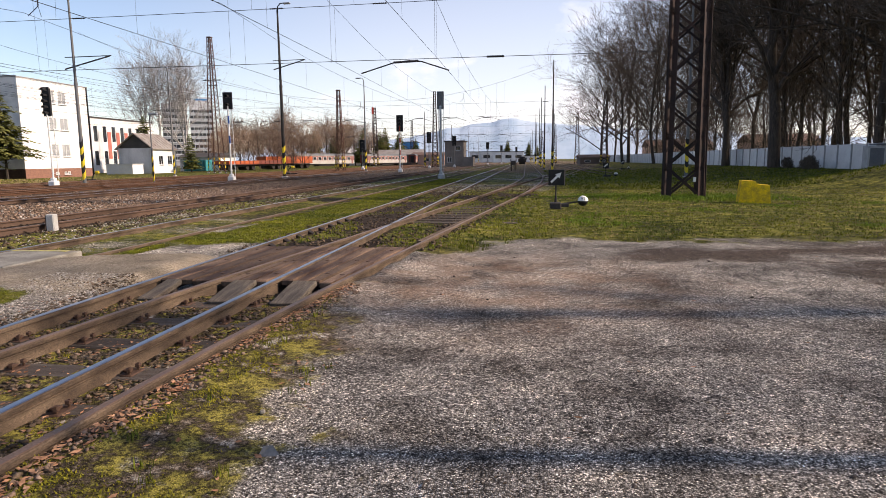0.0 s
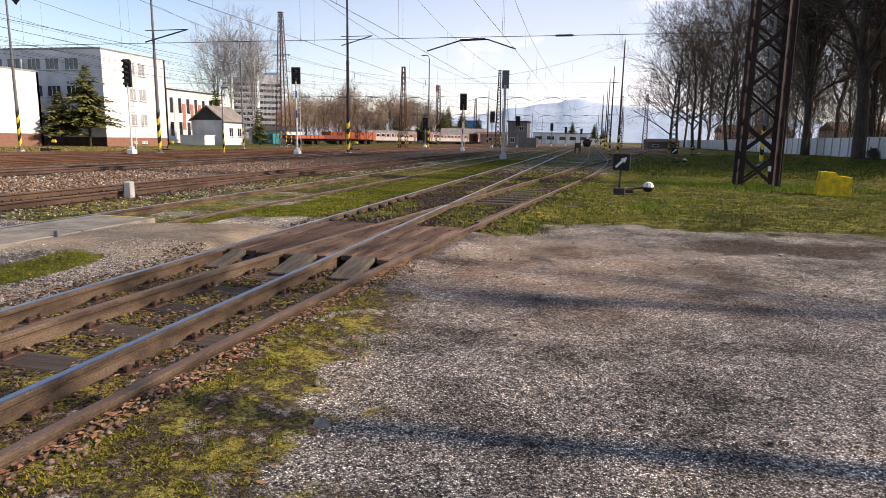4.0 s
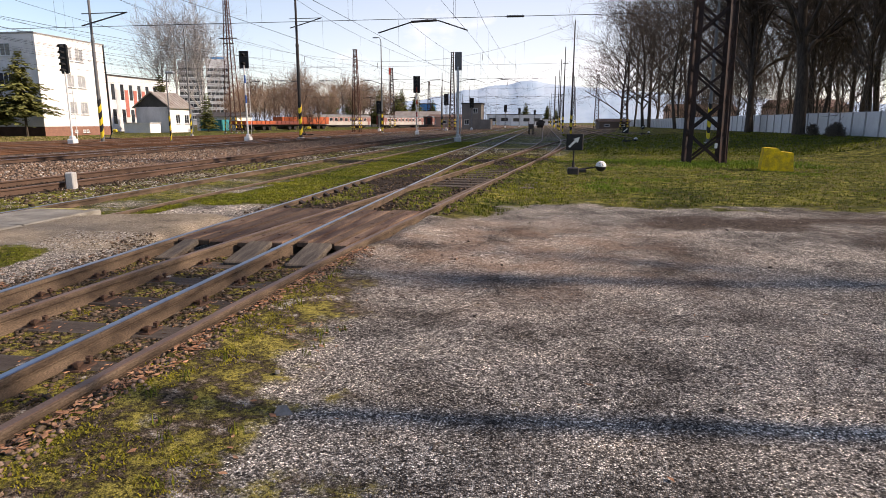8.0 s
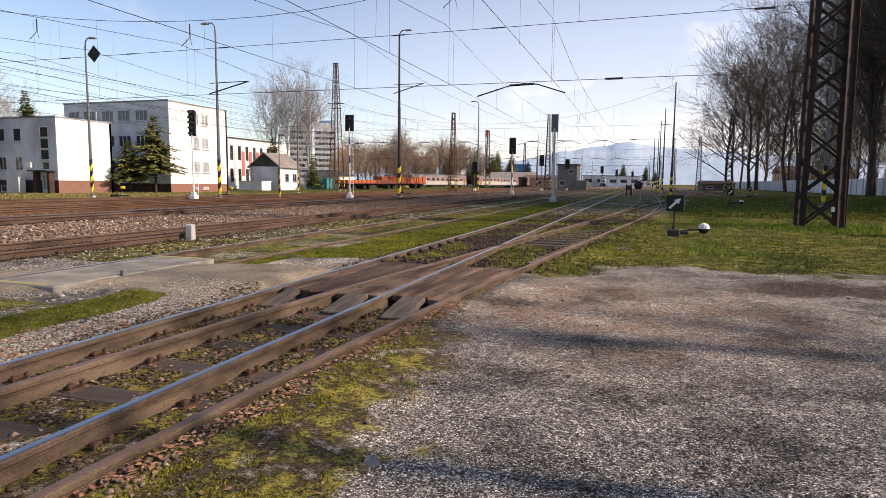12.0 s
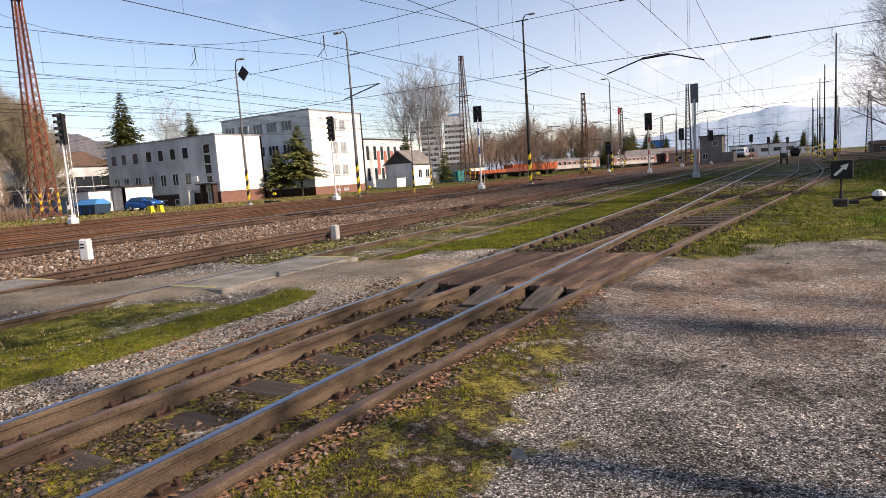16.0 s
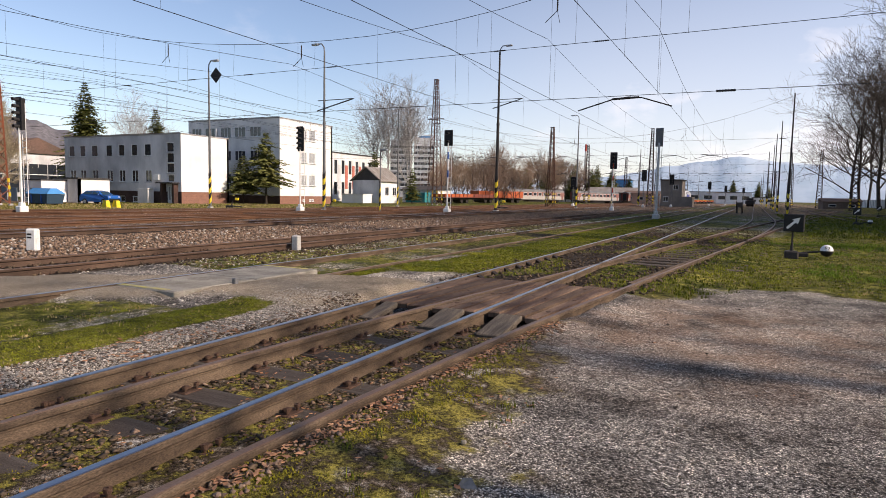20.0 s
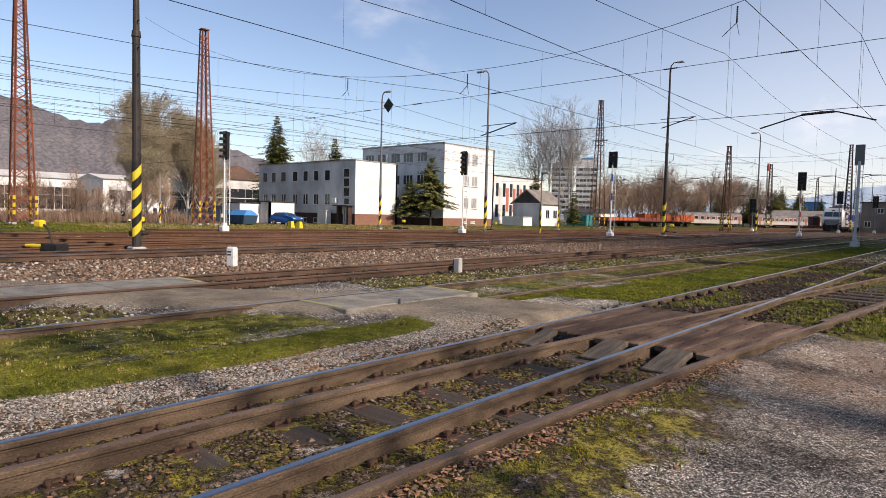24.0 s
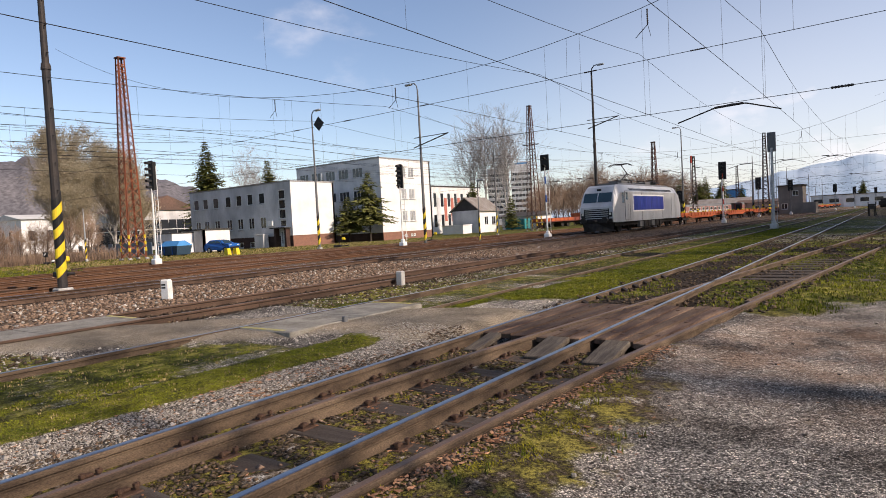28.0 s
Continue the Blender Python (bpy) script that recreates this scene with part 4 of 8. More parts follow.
tube_mast("thin lamp pole with striped foot behind the tracks", -36.2, 61.0, 10.6, 0.09, MASTGREY, (0.4, 2.3, 5), lamp=-0.7, group="short poles")
tube_mast("tall grey lamp column at the edge of the scrub", -61.2, 12.8, 13.6, 0.13, GALV, None, lamp=0.5, group="lamp columns", category="lamp post")
tube_mast("short grey pole with striped foot at the grass edge", -58.0, 26.3, 4.6, 0.07, GALV, (0.2, 1.9, 6), group="short poles")
tube_mast("lamp mast with a curved arm behind the lattice mast", 11.0, 45.0, 13.0, 0.12, MASTGREY, (0.5, 2.8, 6), lamp=-1.0)
for x, y, h in ((2.75, 65.6, 11.2), (2.46, 84.2, 10.8), (2.4, 101.0, 10.9), (2.6, 122, 11.0)):
    tube_mast("slim dark mast with white and black banded foot", x, y, h, 0.10, DARKSTEEL, (0.4, 2.6, 6))
for x in (-21.1, -29.3, 2.6):
    for y in (140, 185, 235, 290, 350):
        tube_mast("slim far mast of the overhead line", x + random.uniform(-0.4, 0.4), y + random.uniform(-8, 8), 11.5, 0.13, MASTGREY, (0.5, 2.8, 4), bracket=(7.5, 2.0), group="far masts")

lattice_mast("rusty red lattice mast with yellow marks on its legs", -53.3, 28.1, 17.2, 1.5, 0.55, LATTICE_RED, panel=1.15, leg=0.12, brace=0.06)
lattice_mast("rusty red lattice mast beside bare scrub", -54.4, 14.4, 18.5, 1.5, 0.55, LATTICE_RED, panel=1.15, leg=0.12, brace=0.06)
RUSTY = mat("dark_rusty_lattice_steel", (0.115, 0.052, 0.034), 0.8, 0.1, (0.05, 0.032, 0.027), 0.8, 0.9, 40, 0.3, 0.3)
lm = lattice_mast("dark rusty lattice mast with cross arms", -43.0, 83.3, 18.3, 1.7, 0.5, RUSTY, panel=1.6, leg=0.11, brace=0.05)
part("cross_arm", MB().box(0, 0, 12.6, 2.6, 0.12, 0.12).box(0, 0, 11.9, 1.6, 0.1, 0.1), DARKSTEEL, lm)
lattice_mast("rusty lattice mast far down the yard", -25.6, 85.0, 11.0, 1.1, 0.4, RUSTY, panel=1.4)
lattice_mast("dark lattice mast near the signal box", -17.0, 118.0, 14.0, 1.1, 0.4, LATTICE)
lattice_mast("dark lattice mast by the park trees", 14.5, 120.0, 13.5, 1.3, 0.45, LATTICE)
lattice_mast("dark lattice mast far along the park side", 13.5, 170.0, 13.5, 1.3, 0.45, LATTICE)
for y in (150, 200, 255, 320):
    lattice_mast("far lattice mast among the tracks", -36 + random.uniform(-2, 2), y, 14.0, 1.2, 0.45, LATTICE, panel=1.4)
    lattice_mast("far lattice mast among the sidings", 9 + random.uniform(-2, 2), y + 20, 13.0, 1.2, 0.45, LATTICE, panel=1.4)
big = lattice_mast("massive dark lattice mast standing in the grass", 5.40, 22.4, 17.5, 1.2, 0.95, LATTICE, panel=1.05, leg=0.21, brace=0.075, rz=-9, bands=False, split=True)
part("number_plate_bar", MB().box(0.30, -0.69, 0.62, 0.09, 0.02, 0.16), WHITE, big)
part("conduit", MB().tube([(0.60, -0.70, 0.1), (0.58, -0.68, 1.2), (0.56, -0.67, 2.4)], 0.022, 6), LATTICE, big)

signal("black four-lamp signal on a pale ladder mast", -35.2, 19.9, 6.1, 5, WHITE, rz=0)
signal("black signal head on a white mast", -29.0, 35.3, 6.0, 5, WHITE, rz=0)
signal("black two-lamp signal on a blue and white mast", -21.1, 43.0, 6.3, 2, WHITE, rz=0, head=(0.72, 1.2), bandcols=(WHITE, BLUE, WHITE, BLUE))
signal("black five-lamp signal on a red and white mast", -14.6, 72.6, 6.6, 5, WHITE, rz=0, head=(0.8, 1.9), bandcols=(RED, WHITE, RED, WHITE, RED))
signal("grey signal box on a galvanised mast, seen from behind", -6.05, 45.0, 6.2, 0, GALV, rz=0, head=(0.5, 1.25), r=0.09, head_mat=MASTGREY)
for x, y, h, l in ((-25.3, 96, 4.6, 2), (-16.6, 108, 6.2, 3), (-13.8, 122, 6.0, 5), (-10.2, 170, 6.0, 5), (-8.0, 210, 6.0, 3), (-3.5, 240, 6.0, 3)):
    signal("black light signal further down the yard", x, y, h, l, MASTGREY, head=(0.8, 1.9))

# ---- overhead wires ----
LINES = [-3.2, -7.0, -10.85, TRACK_E, TRACK_F, TRACK_G, TRACK_H]
SPANS = [(-26.0, 5.5), (22.6, 5.4), (70.0, 4.0), (118.0, 4.0), (166.0, 4.0), (214.0, 4.0), (262.0, 4.0)]


def insulator(parent, p, q, r=0.05):
    p, q = Vector(p), Vector(q)
    mb = MB()
    mb.cyl(p, q, r * 0.62, n=8)
    for i in range(7):
        mb.cyl(p + (q - p) * ((i + 0.2) / 7), p + (q - p) * ((i + 0.7) / 7), r, r * 0.7, 8)
    part("insulator", mb, INSUL, parent)


def messenger(y):
    u = ((y + 26.0) % 48.3) / 48.3 * 2 - 1
    return 5.85 + 1.15 * u * u + 0.6 * smoothstep(24, 50, y)


for k, x in enumerate(LINES):
    ow = thing("overhead_line", "dark contact wire and messenger wire over a track", "overhead line", "overhead lines")
    part("contact_wire", MB().tube([(x + 0.05 * math.sin(y * 0.065 + k), y, 4.95 - 0.02 * math.sin(y * 0.2) + (0.85 * smoothstep(24, 50, y) if x == TRACK_E else 0.0)) for y in axis([(-26, 6), (120, 12), (360, 12)])], 0.008, 4), WIRE, ow)
    part("messenger_wire", MB().tube([(x + 0.05 * math.sin(y * 0.065), y, messenger(y)) for y in axis([(-26, 2.4), (70, 6), (360, 6)])], 0.008, 4), WIRE, ow)
    for i in range(24):
        y = -18 + i * 6.9 + random.uniform(-0.8, 0.8)
        part("dropper", MB().cyl((x, y, 4.95), (x, y, messenger(y)), 0.0035, n=4), WIRE, ow)
feeders = thing("feeder_wires", "bundle of dark feeder wires along the far side of the yard", "overhead line", "overhead lines")
for x, z in ((-37.5, 7.2), (-40.5, 8.6), (-43.0, 7.6), (-45.5, 9.6), (-47.5, 8.2), (-49.5, 10.4), (-51.0, 9.0), (-52.2, 11.6)):
    part("wire", MB().tube([(x, y, z - 0.5 + 0.5 * (((y + 20) % 55) / 27.5 - 1) ** 2) for y in axis([(-20, 5), (200, 5)])], 0.010, 4), WIRE, feeders)
for y0, xr in SPANS:
    hs = thing("head_span", "sagging cross wires with insulators spanning the tracks", "overhead line", "head spans")
    far = y0 > 60
    zu, zl = (6.98, 4.88) if not far else (7.6, 6.0)
    xl = -52.6
    top = lambda x: 7.98 + (0.0108 if x > -15.5 else 0.0064) * (x + 15.5) ** 2
    part("sag_wire", MB().tube([(x, y0 + 0.1, top(x)) for x in axis([(xl, 2.0), (xr - 0.6, 2.0)])], 0.011, 4), WIRE, hs)
    part("upper_cross_wire", MB().tube([(x, y0, zu - 0.012 * (x + 52) * (xr - x) / 60) for x in axis([(xl, 4.0), (xr - 0.5, 4.0)])], 0.010, 4), WIRE, hs)
    part("lower_cross_wire", MB().tube([(x, y0, zl + 0.05) for x in axis([(xl, 4.0), (xr - 0.5, 4.0)])], 0.010, 4), WIRE, hs)
    for k, x in enumerate(LINES):
        part("hanger", MB().cyl((x + 0.9, y0, zu - 0.1), (x + 0.9, y0 + 0.1, top(x + 0.9)), 0.005, n=4), WIRE, hs)
        part("hanger", MB().cyl((x, y0, zl), (x, y0, top(x)), 0.005, n=4), WIRE, hs)
        if k % 2 == 1:
            insulator(hs, (x + 0.2, y0, top(x + 0.2) - 0.15), (x + 0.2, y0, top(x + 0.2) - 0.7), 0.035)
            part("stay", MB().bar((x + 0.2, y0, top(x + 0.2) - 0.7), (x - 0.25, y0, top(x) - 1.05), 0.02, 0.02).bar((x + 0.2, y0, top(x + 0.2) - 0.7), (x + 0.3, y0, top(x) - 1.1), 0.014, 0.014), DARKSTEEL, hs)
        if k == 0 or far:
            # long bent registration arm under the cross wire
            part("steady_arm", MB().tube([(x - 2.7, y0, zl - 0.40), (x - 1.5, y0, zl - 0.06), (x - 0.95, y0, zl + 0.0), (x - 0.5, y0, zl - 0.04), (x + 0.5, y0 - 0.05, zl - 0.38)], 0.024, 6), DARKSTEEL, hs)
            part("arm_sleeve", MB().cyl((x - 1.5, y0, zl - 0.05), (x - 0.6, y0, zl - 0.02), 0.04, n=8), INSUL, hs)
            insulator(hs, (x + 1.85, y0, zl + 0.05), (x + 2.44, y0, zl + 0.05), 0.05)
        else:
            insulator(hs, (x + 1.6, y0, zu - 0.012 * (x + 53.6) * (xr - x - 1.6) / 60), (x + 2.1, y0, zu - 0.012 * (x + 54.1) * (xr - x - 2.1) / 60), 0.03)
    insulator(hs, (xr - 2.2, y0, zu - 0.05), (xr - 1.6, y0, zu - 0.05))

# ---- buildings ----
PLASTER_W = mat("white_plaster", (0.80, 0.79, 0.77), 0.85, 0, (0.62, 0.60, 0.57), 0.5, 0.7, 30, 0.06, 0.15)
# on south fronts these two greyer plasters carry part of the shade in colour
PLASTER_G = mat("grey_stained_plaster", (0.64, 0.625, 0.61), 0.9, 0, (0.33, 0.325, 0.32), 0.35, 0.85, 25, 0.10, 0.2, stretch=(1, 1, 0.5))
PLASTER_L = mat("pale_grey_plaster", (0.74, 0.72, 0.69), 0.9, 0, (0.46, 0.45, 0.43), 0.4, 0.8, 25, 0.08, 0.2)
BRICK = mat("red_brown_brick_plinth", (0.27, 0.135, 0.095), 0.9, 0, (0.18, 0.10, 0.075), 2.0, 0.8, 20, 0.25, 0.3, stretch=(1, 1, 3))
DARKPLINTH = mat("dark_brown_plinth", (0.055, 0.032, 0.026), 0.9, 0, (0.10, 0.06, 0.05), 1.0, 0.7, 20, 0.25, 0.3)
GLASS = mat("dark_window_glass", (0.018, 0.022, 0.028), 0.06, 0, (0.03, 0.034, 0.04), 0.6, 0.7, 10, 0.05, 0, spec=0.7)
# pale panes for east windows: the sky's reflection is put into the colour
SKY_PANE = mat("sky_pale_window_glass", (0.40, 0.41, 0.41), 0.12, 0, (0.22, 0.23, 0.24), 1.2, 0.8, 10, 0.1, 0, spec=0.6)
RED_FADED = mat("faded_red_panel", (0.46, 0.15, 0.11), 0.8, 0, (0.36, 0.13, 0.10), 0.8, 0.8, 20, 0.12, 0.1)
FRAME = mat("white_window_frame", (0.72, 0.72, 0.70), 0.6, 0, None, 5, 0.2, 30, 0.05, 0.05)
ROOFMETAL = mat("weathered_tin_roof", (0.33, 0.30, 0.26), 0.6, 0.2, (0.22, 0.17, 0.14), 0.8, 0.8, 20, 0.15, 0.2)
ROOFDARK = mat("dark_roof_felt", (0.05, 0.047, 0.045), 0.9, 0, (0.09, 0.08, 0.075), 0.5, 0.7, 30, 0.2, 0.2)
ROOFEDGE = mat("pale_roof_edging", (0.36, 0.35, 0.34), 0.7, 0.1, (0.22, 0.21, 0.20), 0.6, 0.8, 20, 0.15, 0.1)
ROOFPALE = mat("pale_sheet_roof", (0.60, 0.58, 0.54), 0.7, 0, (0.45, 0.43, 0.40), 0.4, 0.8, 10, 0.1, 0.1)
ROOFRED = mat("brown_tile_roof", (0.15, 0.092, 0.07), 0.9, 0, (0.10, 0.07, 0.056), 0.5, 0.8, 8, 0.25, 0.3)
TEAL = mat("teal_painted_steel", (0.03, 0.22, 0.23), 0.6, 0, (0.03, 0.15, 0.16), 1, 0.6, 30, 0.15, 0.1)
SKYBLUE = mat("bright_blue_sheet", (0.06, 0.25, 0.52), 0.5, 0, (0.05, 0.18, 0.4), 1, 0.6, 30, 0.1, 0.05)
BROWNWALL = mat("brown_shed_wall", (0.20, 0.15, 0.12), 0.9, 0, (0.12, 0.09, 0.075), 0.5, 0.8, 20, 0.2, 0.2)
PINKWALL = mat("pinkish_plaster", (0.50, 0.33, 0.25), 0.9, 0, (0.40, 0.27, 0.2), 0.5, 0.7, 20, 0.1, 0.2)
K = 1.15                                       # the row of buildings beyond the yard


def facade(b, name, x, y, rz, L, z0, z1, holes, material, thick=0.3):
    """A wall with openings through it; outside is on the right hand of its run."""
    us = sorted({0.0, L, *[h[0] for h in holes], *[h[1] for h in holes]})
    zs = sorted({z0, z1, *[h[2] for h in holes], *[h[3] for h in holes]})
    nu, nz2 = len(us), len(zs)
    vs = [(u, yy, z) for yy in (0.0, thick) for z in zs for u in us]
    full = [[not any(h[0] < (us[i] + us[i + 1]) / 2 < h[1] and h[2] < (zs[j] + zs[j + 1]) / 2 < h[3] for h in holes) for j in range(nz2 - 1)] for i in range(nu - 1)]
    ok = lambda i, j: 0 <= i < nu - 1 and 0 <= j < nz2 - 1 and full[i][j]
    o, fs = nu * nz2, []
    for i in range(nu - 1):
        for j in range(nz2 - 1):
            if not full[i][j]:
                continue
            a, c, d, e = j * nu + i, j * nu + i + 1, (j + 1) * nu + i + 1, (j + 1) * nu + i
            fs += [(a, c, d, e), (o + e, o + d, o + c, o + a)]
            for free, p, q in ((not ok(i, j - 1), c, a), (not ok(i, j + 1), e, d), (not ok(i - 1, j), a, e), (not ok(i + 1, j), d, c)):
                if free:
                    fs.append((p, q, q + o, p + o))
    mb = MB().add(vs, fs)
    return part(name, mb, material, b, at=pose(x, y, 0, 0, 0, rz))


def window(b, x, y, rz, u0, u1, z0, z1, cols=2, sash=FRAME, glass=GLASS, rows=1, sill=True):
    w = part("window", MB().box((u0 + u1) / 2, 0.07, z0 + 0.04, u1 - u0, 0.08, 0.08).box((u0 + u1) / 2, 0.07, z1 - 0.04, u1 - u0, 0.08, 0.08)
             .box(u0 + 0.04, 0.07, (z0 + z1) / 2, 0.08, 0.08, z1 - z0 - 0.16).box(u1 - 0.04, 0.07, (z0 + z1) / 2, 0.08, 0.08, z1 - z0 - 0.16), sash, b, at=pose(x, y, 0, 0, 0, rz))
    for i in range(cols):
        for j in range(rows):
            a, c = u0 + 0.08 + (u1 - u0 - 0.16) * i / cols, u0 + 0.08 + (u1 - u0 - 0.16) * (i + 1) / cols
            d, e = z0 + 0.08 + (z1 - z0 - 0.16) * j / rows, z0 + 0.08 + (z1 - z0 - 0.16) * (j + 1) / rows
            part("pane", MB().box((a + c) / 2, 0.08, (d + e) / 2, c - a - 0.005, 0.02, e - d - 0.005), glass, w)
            if i:
                part("mullion", MB().box(a, 0.06, (d + e) / 2, 0.06, 0.07, e - d - 0.01), sash, w)
    if sill:
        part("sill", MB().box((u0 + u1) / 2, -0.02, z0 - 0.03, u1 - u0 + 0.12, 0.20, 0.05), GALV, w)
    return w


def building(label, x0, y0, x1, y1, z1, south, east, mats, plinth, roof=ROOFEDGE, z0=-0.25, name="office_building", category="building", parapet=0.25):
    """A flat-roofed house between two corners; south and east: openings (u0, u1, z0, z1, columns)."""
    b = thing(name, label, category, "buildings beyond the yard", pose(x1, y0, z0))
    ox, oy = -x1, -y0
    Lx, Ly = x1 - x0, y1 - y0
    ms, me = mats
    ph, pms, pme = plinth
    z1 -= z0
    hs = [(h[0], h[1], h[2] - z0, h[3] - z0, *h[4:]) for h in south]
    he = [(h[0], h[1], h[2] - z0, h[3] - z0, *h[4:]) for h in east]
    ph -= z0
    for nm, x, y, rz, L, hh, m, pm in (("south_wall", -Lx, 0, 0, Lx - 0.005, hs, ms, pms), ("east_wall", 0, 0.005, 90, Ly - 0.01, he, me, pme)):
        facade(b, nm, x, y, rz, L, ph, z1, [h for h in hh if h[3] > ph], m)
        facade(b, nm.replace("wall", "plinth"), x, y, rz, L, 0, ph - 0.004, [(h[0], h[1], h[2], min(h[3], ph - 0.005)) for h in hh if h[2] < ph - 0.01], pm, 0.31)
        for h in hh:
            if len(h) > 4 and h[4]:
                window(b, x, y, rz, *h[:5], glass=SKY_PANE if rz == 90 else GLASS)
    part("back_wall", MB().box(-Lx / 2, Ly - 0.15, z1 / 2, Lx, 0.3, z1).box(-Lx + 0.15, Ly / 2, z1 / 2, 0.3, Ly - 0.6, z1), ms, b)
    part("inner_floor", MB().box(-Lx / 2, Ly / 2, z1 * 0.5, Lx - 0.7, Ly - 0.7, 0.2).box(-Lx / 2, Ly / 2, 0.05, Lx - 0.7, Ly - 0.7, 0.1), DARKPLINTH, b)
    part("roof", MB().box(-Lx / 2, Ly / 2, z1 + 0.07, Lx + 0.08, Ly + 0.08, 0.14), roof, b)
    return b


# two-storey office
x0, x1, y0 = -68.0 * K, -50.0 * K, 43.1 * K
zk = lambda z: z * K - 0.2
up = [(-67.2, -66.35), (-65.35, -64.55), (-63.4, -62.5), (-61.05, -60.2), (-59.05, -58.25), (-57.1, -56.3), (-55.15, -54.3)]
low = [(-67.05, -66.2), (-65.3, -64.5), (-63.3, -62.45), (-61.0, -60.15), (-59.0, -58.2), (-57.05, -56.25), (-55.05, -54.25)]
S = [((a + 67.92) * K, (b + 68.08) * K, zk(4.70), zk(5.92), 1) for a, b in up] + [((a + 67.92) * K, (b + 68.08) * K, zk(2.07), zk(3.32), 2) for a, b in low]
S += [((-52.0 + 68) * K, (-50.95 + 68) * K, zk(q), zk(q + 0.98), 1) for q in (5.02, 4.0, 2.98)] + [((-51.9 + 68) * K, (-50.95 + 68) * K, zk(2.1), zk(2.85), 1)]
S += [((-52.0 + 68) * K, (-50.85 + 68) * K, zk(0.0), zk(1.18), 0)]
S += [((a + 68) * K, (a + 0.75 + 68) * K, zk(0.05), zk(0.66), 1) for a in (-59.0, -57.1)]
office = building("two-storey plastered office with a shade-greyed front, white gable side and brick plinth", x0, y0, x1, 49.25 * K, zk(6.75), S, [], (PLASTER_G, PLASTER_W), (zk(1.18), DARKPLINTH, BRICK))
part("entrance_door", MB().box(-1.42 * K - 0.45, -0.02, 1.0, 0.12, 0.1, 2.0).box(-1.42 * K + 0.45, -0.02, 1.0, 0.12, 0.1, 2.0).box(-1.42 * K, -0.02, 1.96, 1.02, 0.1, 0.1).box(-1.42 * K, -0.02, 0.25, 0.78, 0.1, 0.5).box(-1.42 * K, -0.02, 1.0, 0.1, 0.1, 2.0), FRAME, office, "white framed entrance door")
part("door_glass", MB().box(-1.42 * K, 0.0, 1.2, 0.8, 0.03, 1.45), mat("milky_door_glass", (0.30, 0.31, 0.31), 0.15), office)
for sx in (-0.95, 0.95):
    part("door_pier", MB().box(-1.42 * K + sx, -0.3, 1.15, 0.3, 0.6, 2.3), DARKPLINTH, office)
part("canopy", MB().box(-1.42 * K, -0.5, 2.38, 2.7, 1.1, 0.14, c=0.02), ROOFDARK, office)
part("air_conditioner", MB().box(-3.2 * K, -0.2, 3.0, 0.85, 0.34, 0.62, c=0.03), WHITE, office)
part("roof_edge", MB().box(-9 * K, -0.09, zk(6.75) + 0.42, 18.1 * K, 0.06, 0.05), DARKPLINTH, office)
cabt = solid("utility_cabinet", MB().box(0, 0, 0.8, 1.7, 0.8, 1.6, c=0.03).box(0, 0, 1.64, 1.85, 0.95, 0.1, c=0.02), PLASTER_G, at=pose(-54.1 * K, 42.3 * K, -0.2))
tagged(cabt, "grey plastered utility cabinet beside the office entrance", "utility cabinet")

# three-storey office
X0, Y0 = -62.3, 54.9
S = []
for a, b in ((-61.75, -60.1), (-59.55, -57.9), (-57.0, -55.35), (-54.8, -53.1), (-52.45, -50.75)):
    S += [((a - X0) * K, (b - X0) * K, zk(7.6), zk(8.8), 3), ((a - X0) * K, (b - X0) * K, zk(4.9), zk(6.1), 3), ((a - X0) * K, (b - X0) * K, zk(2.2), zk(3.4), 3)]
E = []
for z in (7.47, 4.83, 2.15):
    E += [((58.6 - Y0) * K, (59.6 - Y0) * K, zk(z), zk(z + 1.28), 2), ((60.05 - Y0) * K, (61.2 - Y0) * K, zk(z), zk(z + 1.28), 2)]
E += [((58.85 - Y0) * K, (59.35 - Y0) * K, zk(0.26), zk(0.58), 1), ((60.05 - Y0) * K, (60.5 - Y0) * K, zk(0.26), zk(0.58), 1), ((60.55 - Y0) * K, (61.0 - Y0) * K, zk(0.26), zk(0.58), 1)]
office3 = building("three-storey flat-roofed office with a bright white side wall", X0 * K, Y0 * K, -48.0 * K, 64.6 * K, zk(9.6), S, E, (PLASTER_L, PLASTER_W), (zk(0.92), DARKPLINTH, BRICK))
part("flue", MB().cyl((-9.5 * K, -0.25, 6.6 * K), (-9.5 * K, -0.25, 8.7 * K), 0.16, n=10), GALV, office3)
part("roof_edge", MB().box(-7.15 * K, -0.09, zk(9.6) + 0.42, 14.4 * K, 0.06, 0.05), ROOFDARK, office3)

# long white building with red panels behind
E = []
lb = thing("apartment_block", "long white building with tall windows and red panels", "building", "buildings beyond the yard", pose(-72, 97, -0.2))
holes = [(0.6 + i * 2.35, 1.7 + i * 2.35, 5.2, 8.0) for i in range(7)] + [(0.6 + i * 2.35, 1.7 + i * 2.35, 1.2, 3.8) for i in range(7)]
facade(lb, "wall", 0, 0, 90, 17.4, 0, 9.2, holes, PLASTER_L)
for i, h in enumerate(holes):
    window(lb, 0, 0, 90, *h[:4], cols=1, rows=2, sill=False)
for i in range(6):
    part("red_panel", MB().box(2.18 + i * 2.35, -0.03, 4.7, 0.9, 0.05, 4.6), RED_FADED if i in (1, 2, 3, 4) else PLASTER_G, lb, at=pose(0, 0, 0, 0, 0, 90))
part("roof", MB().box(-6, 8.7, 9.3, 12.2, 17.8, 0.25), ROOFDARK, lb)
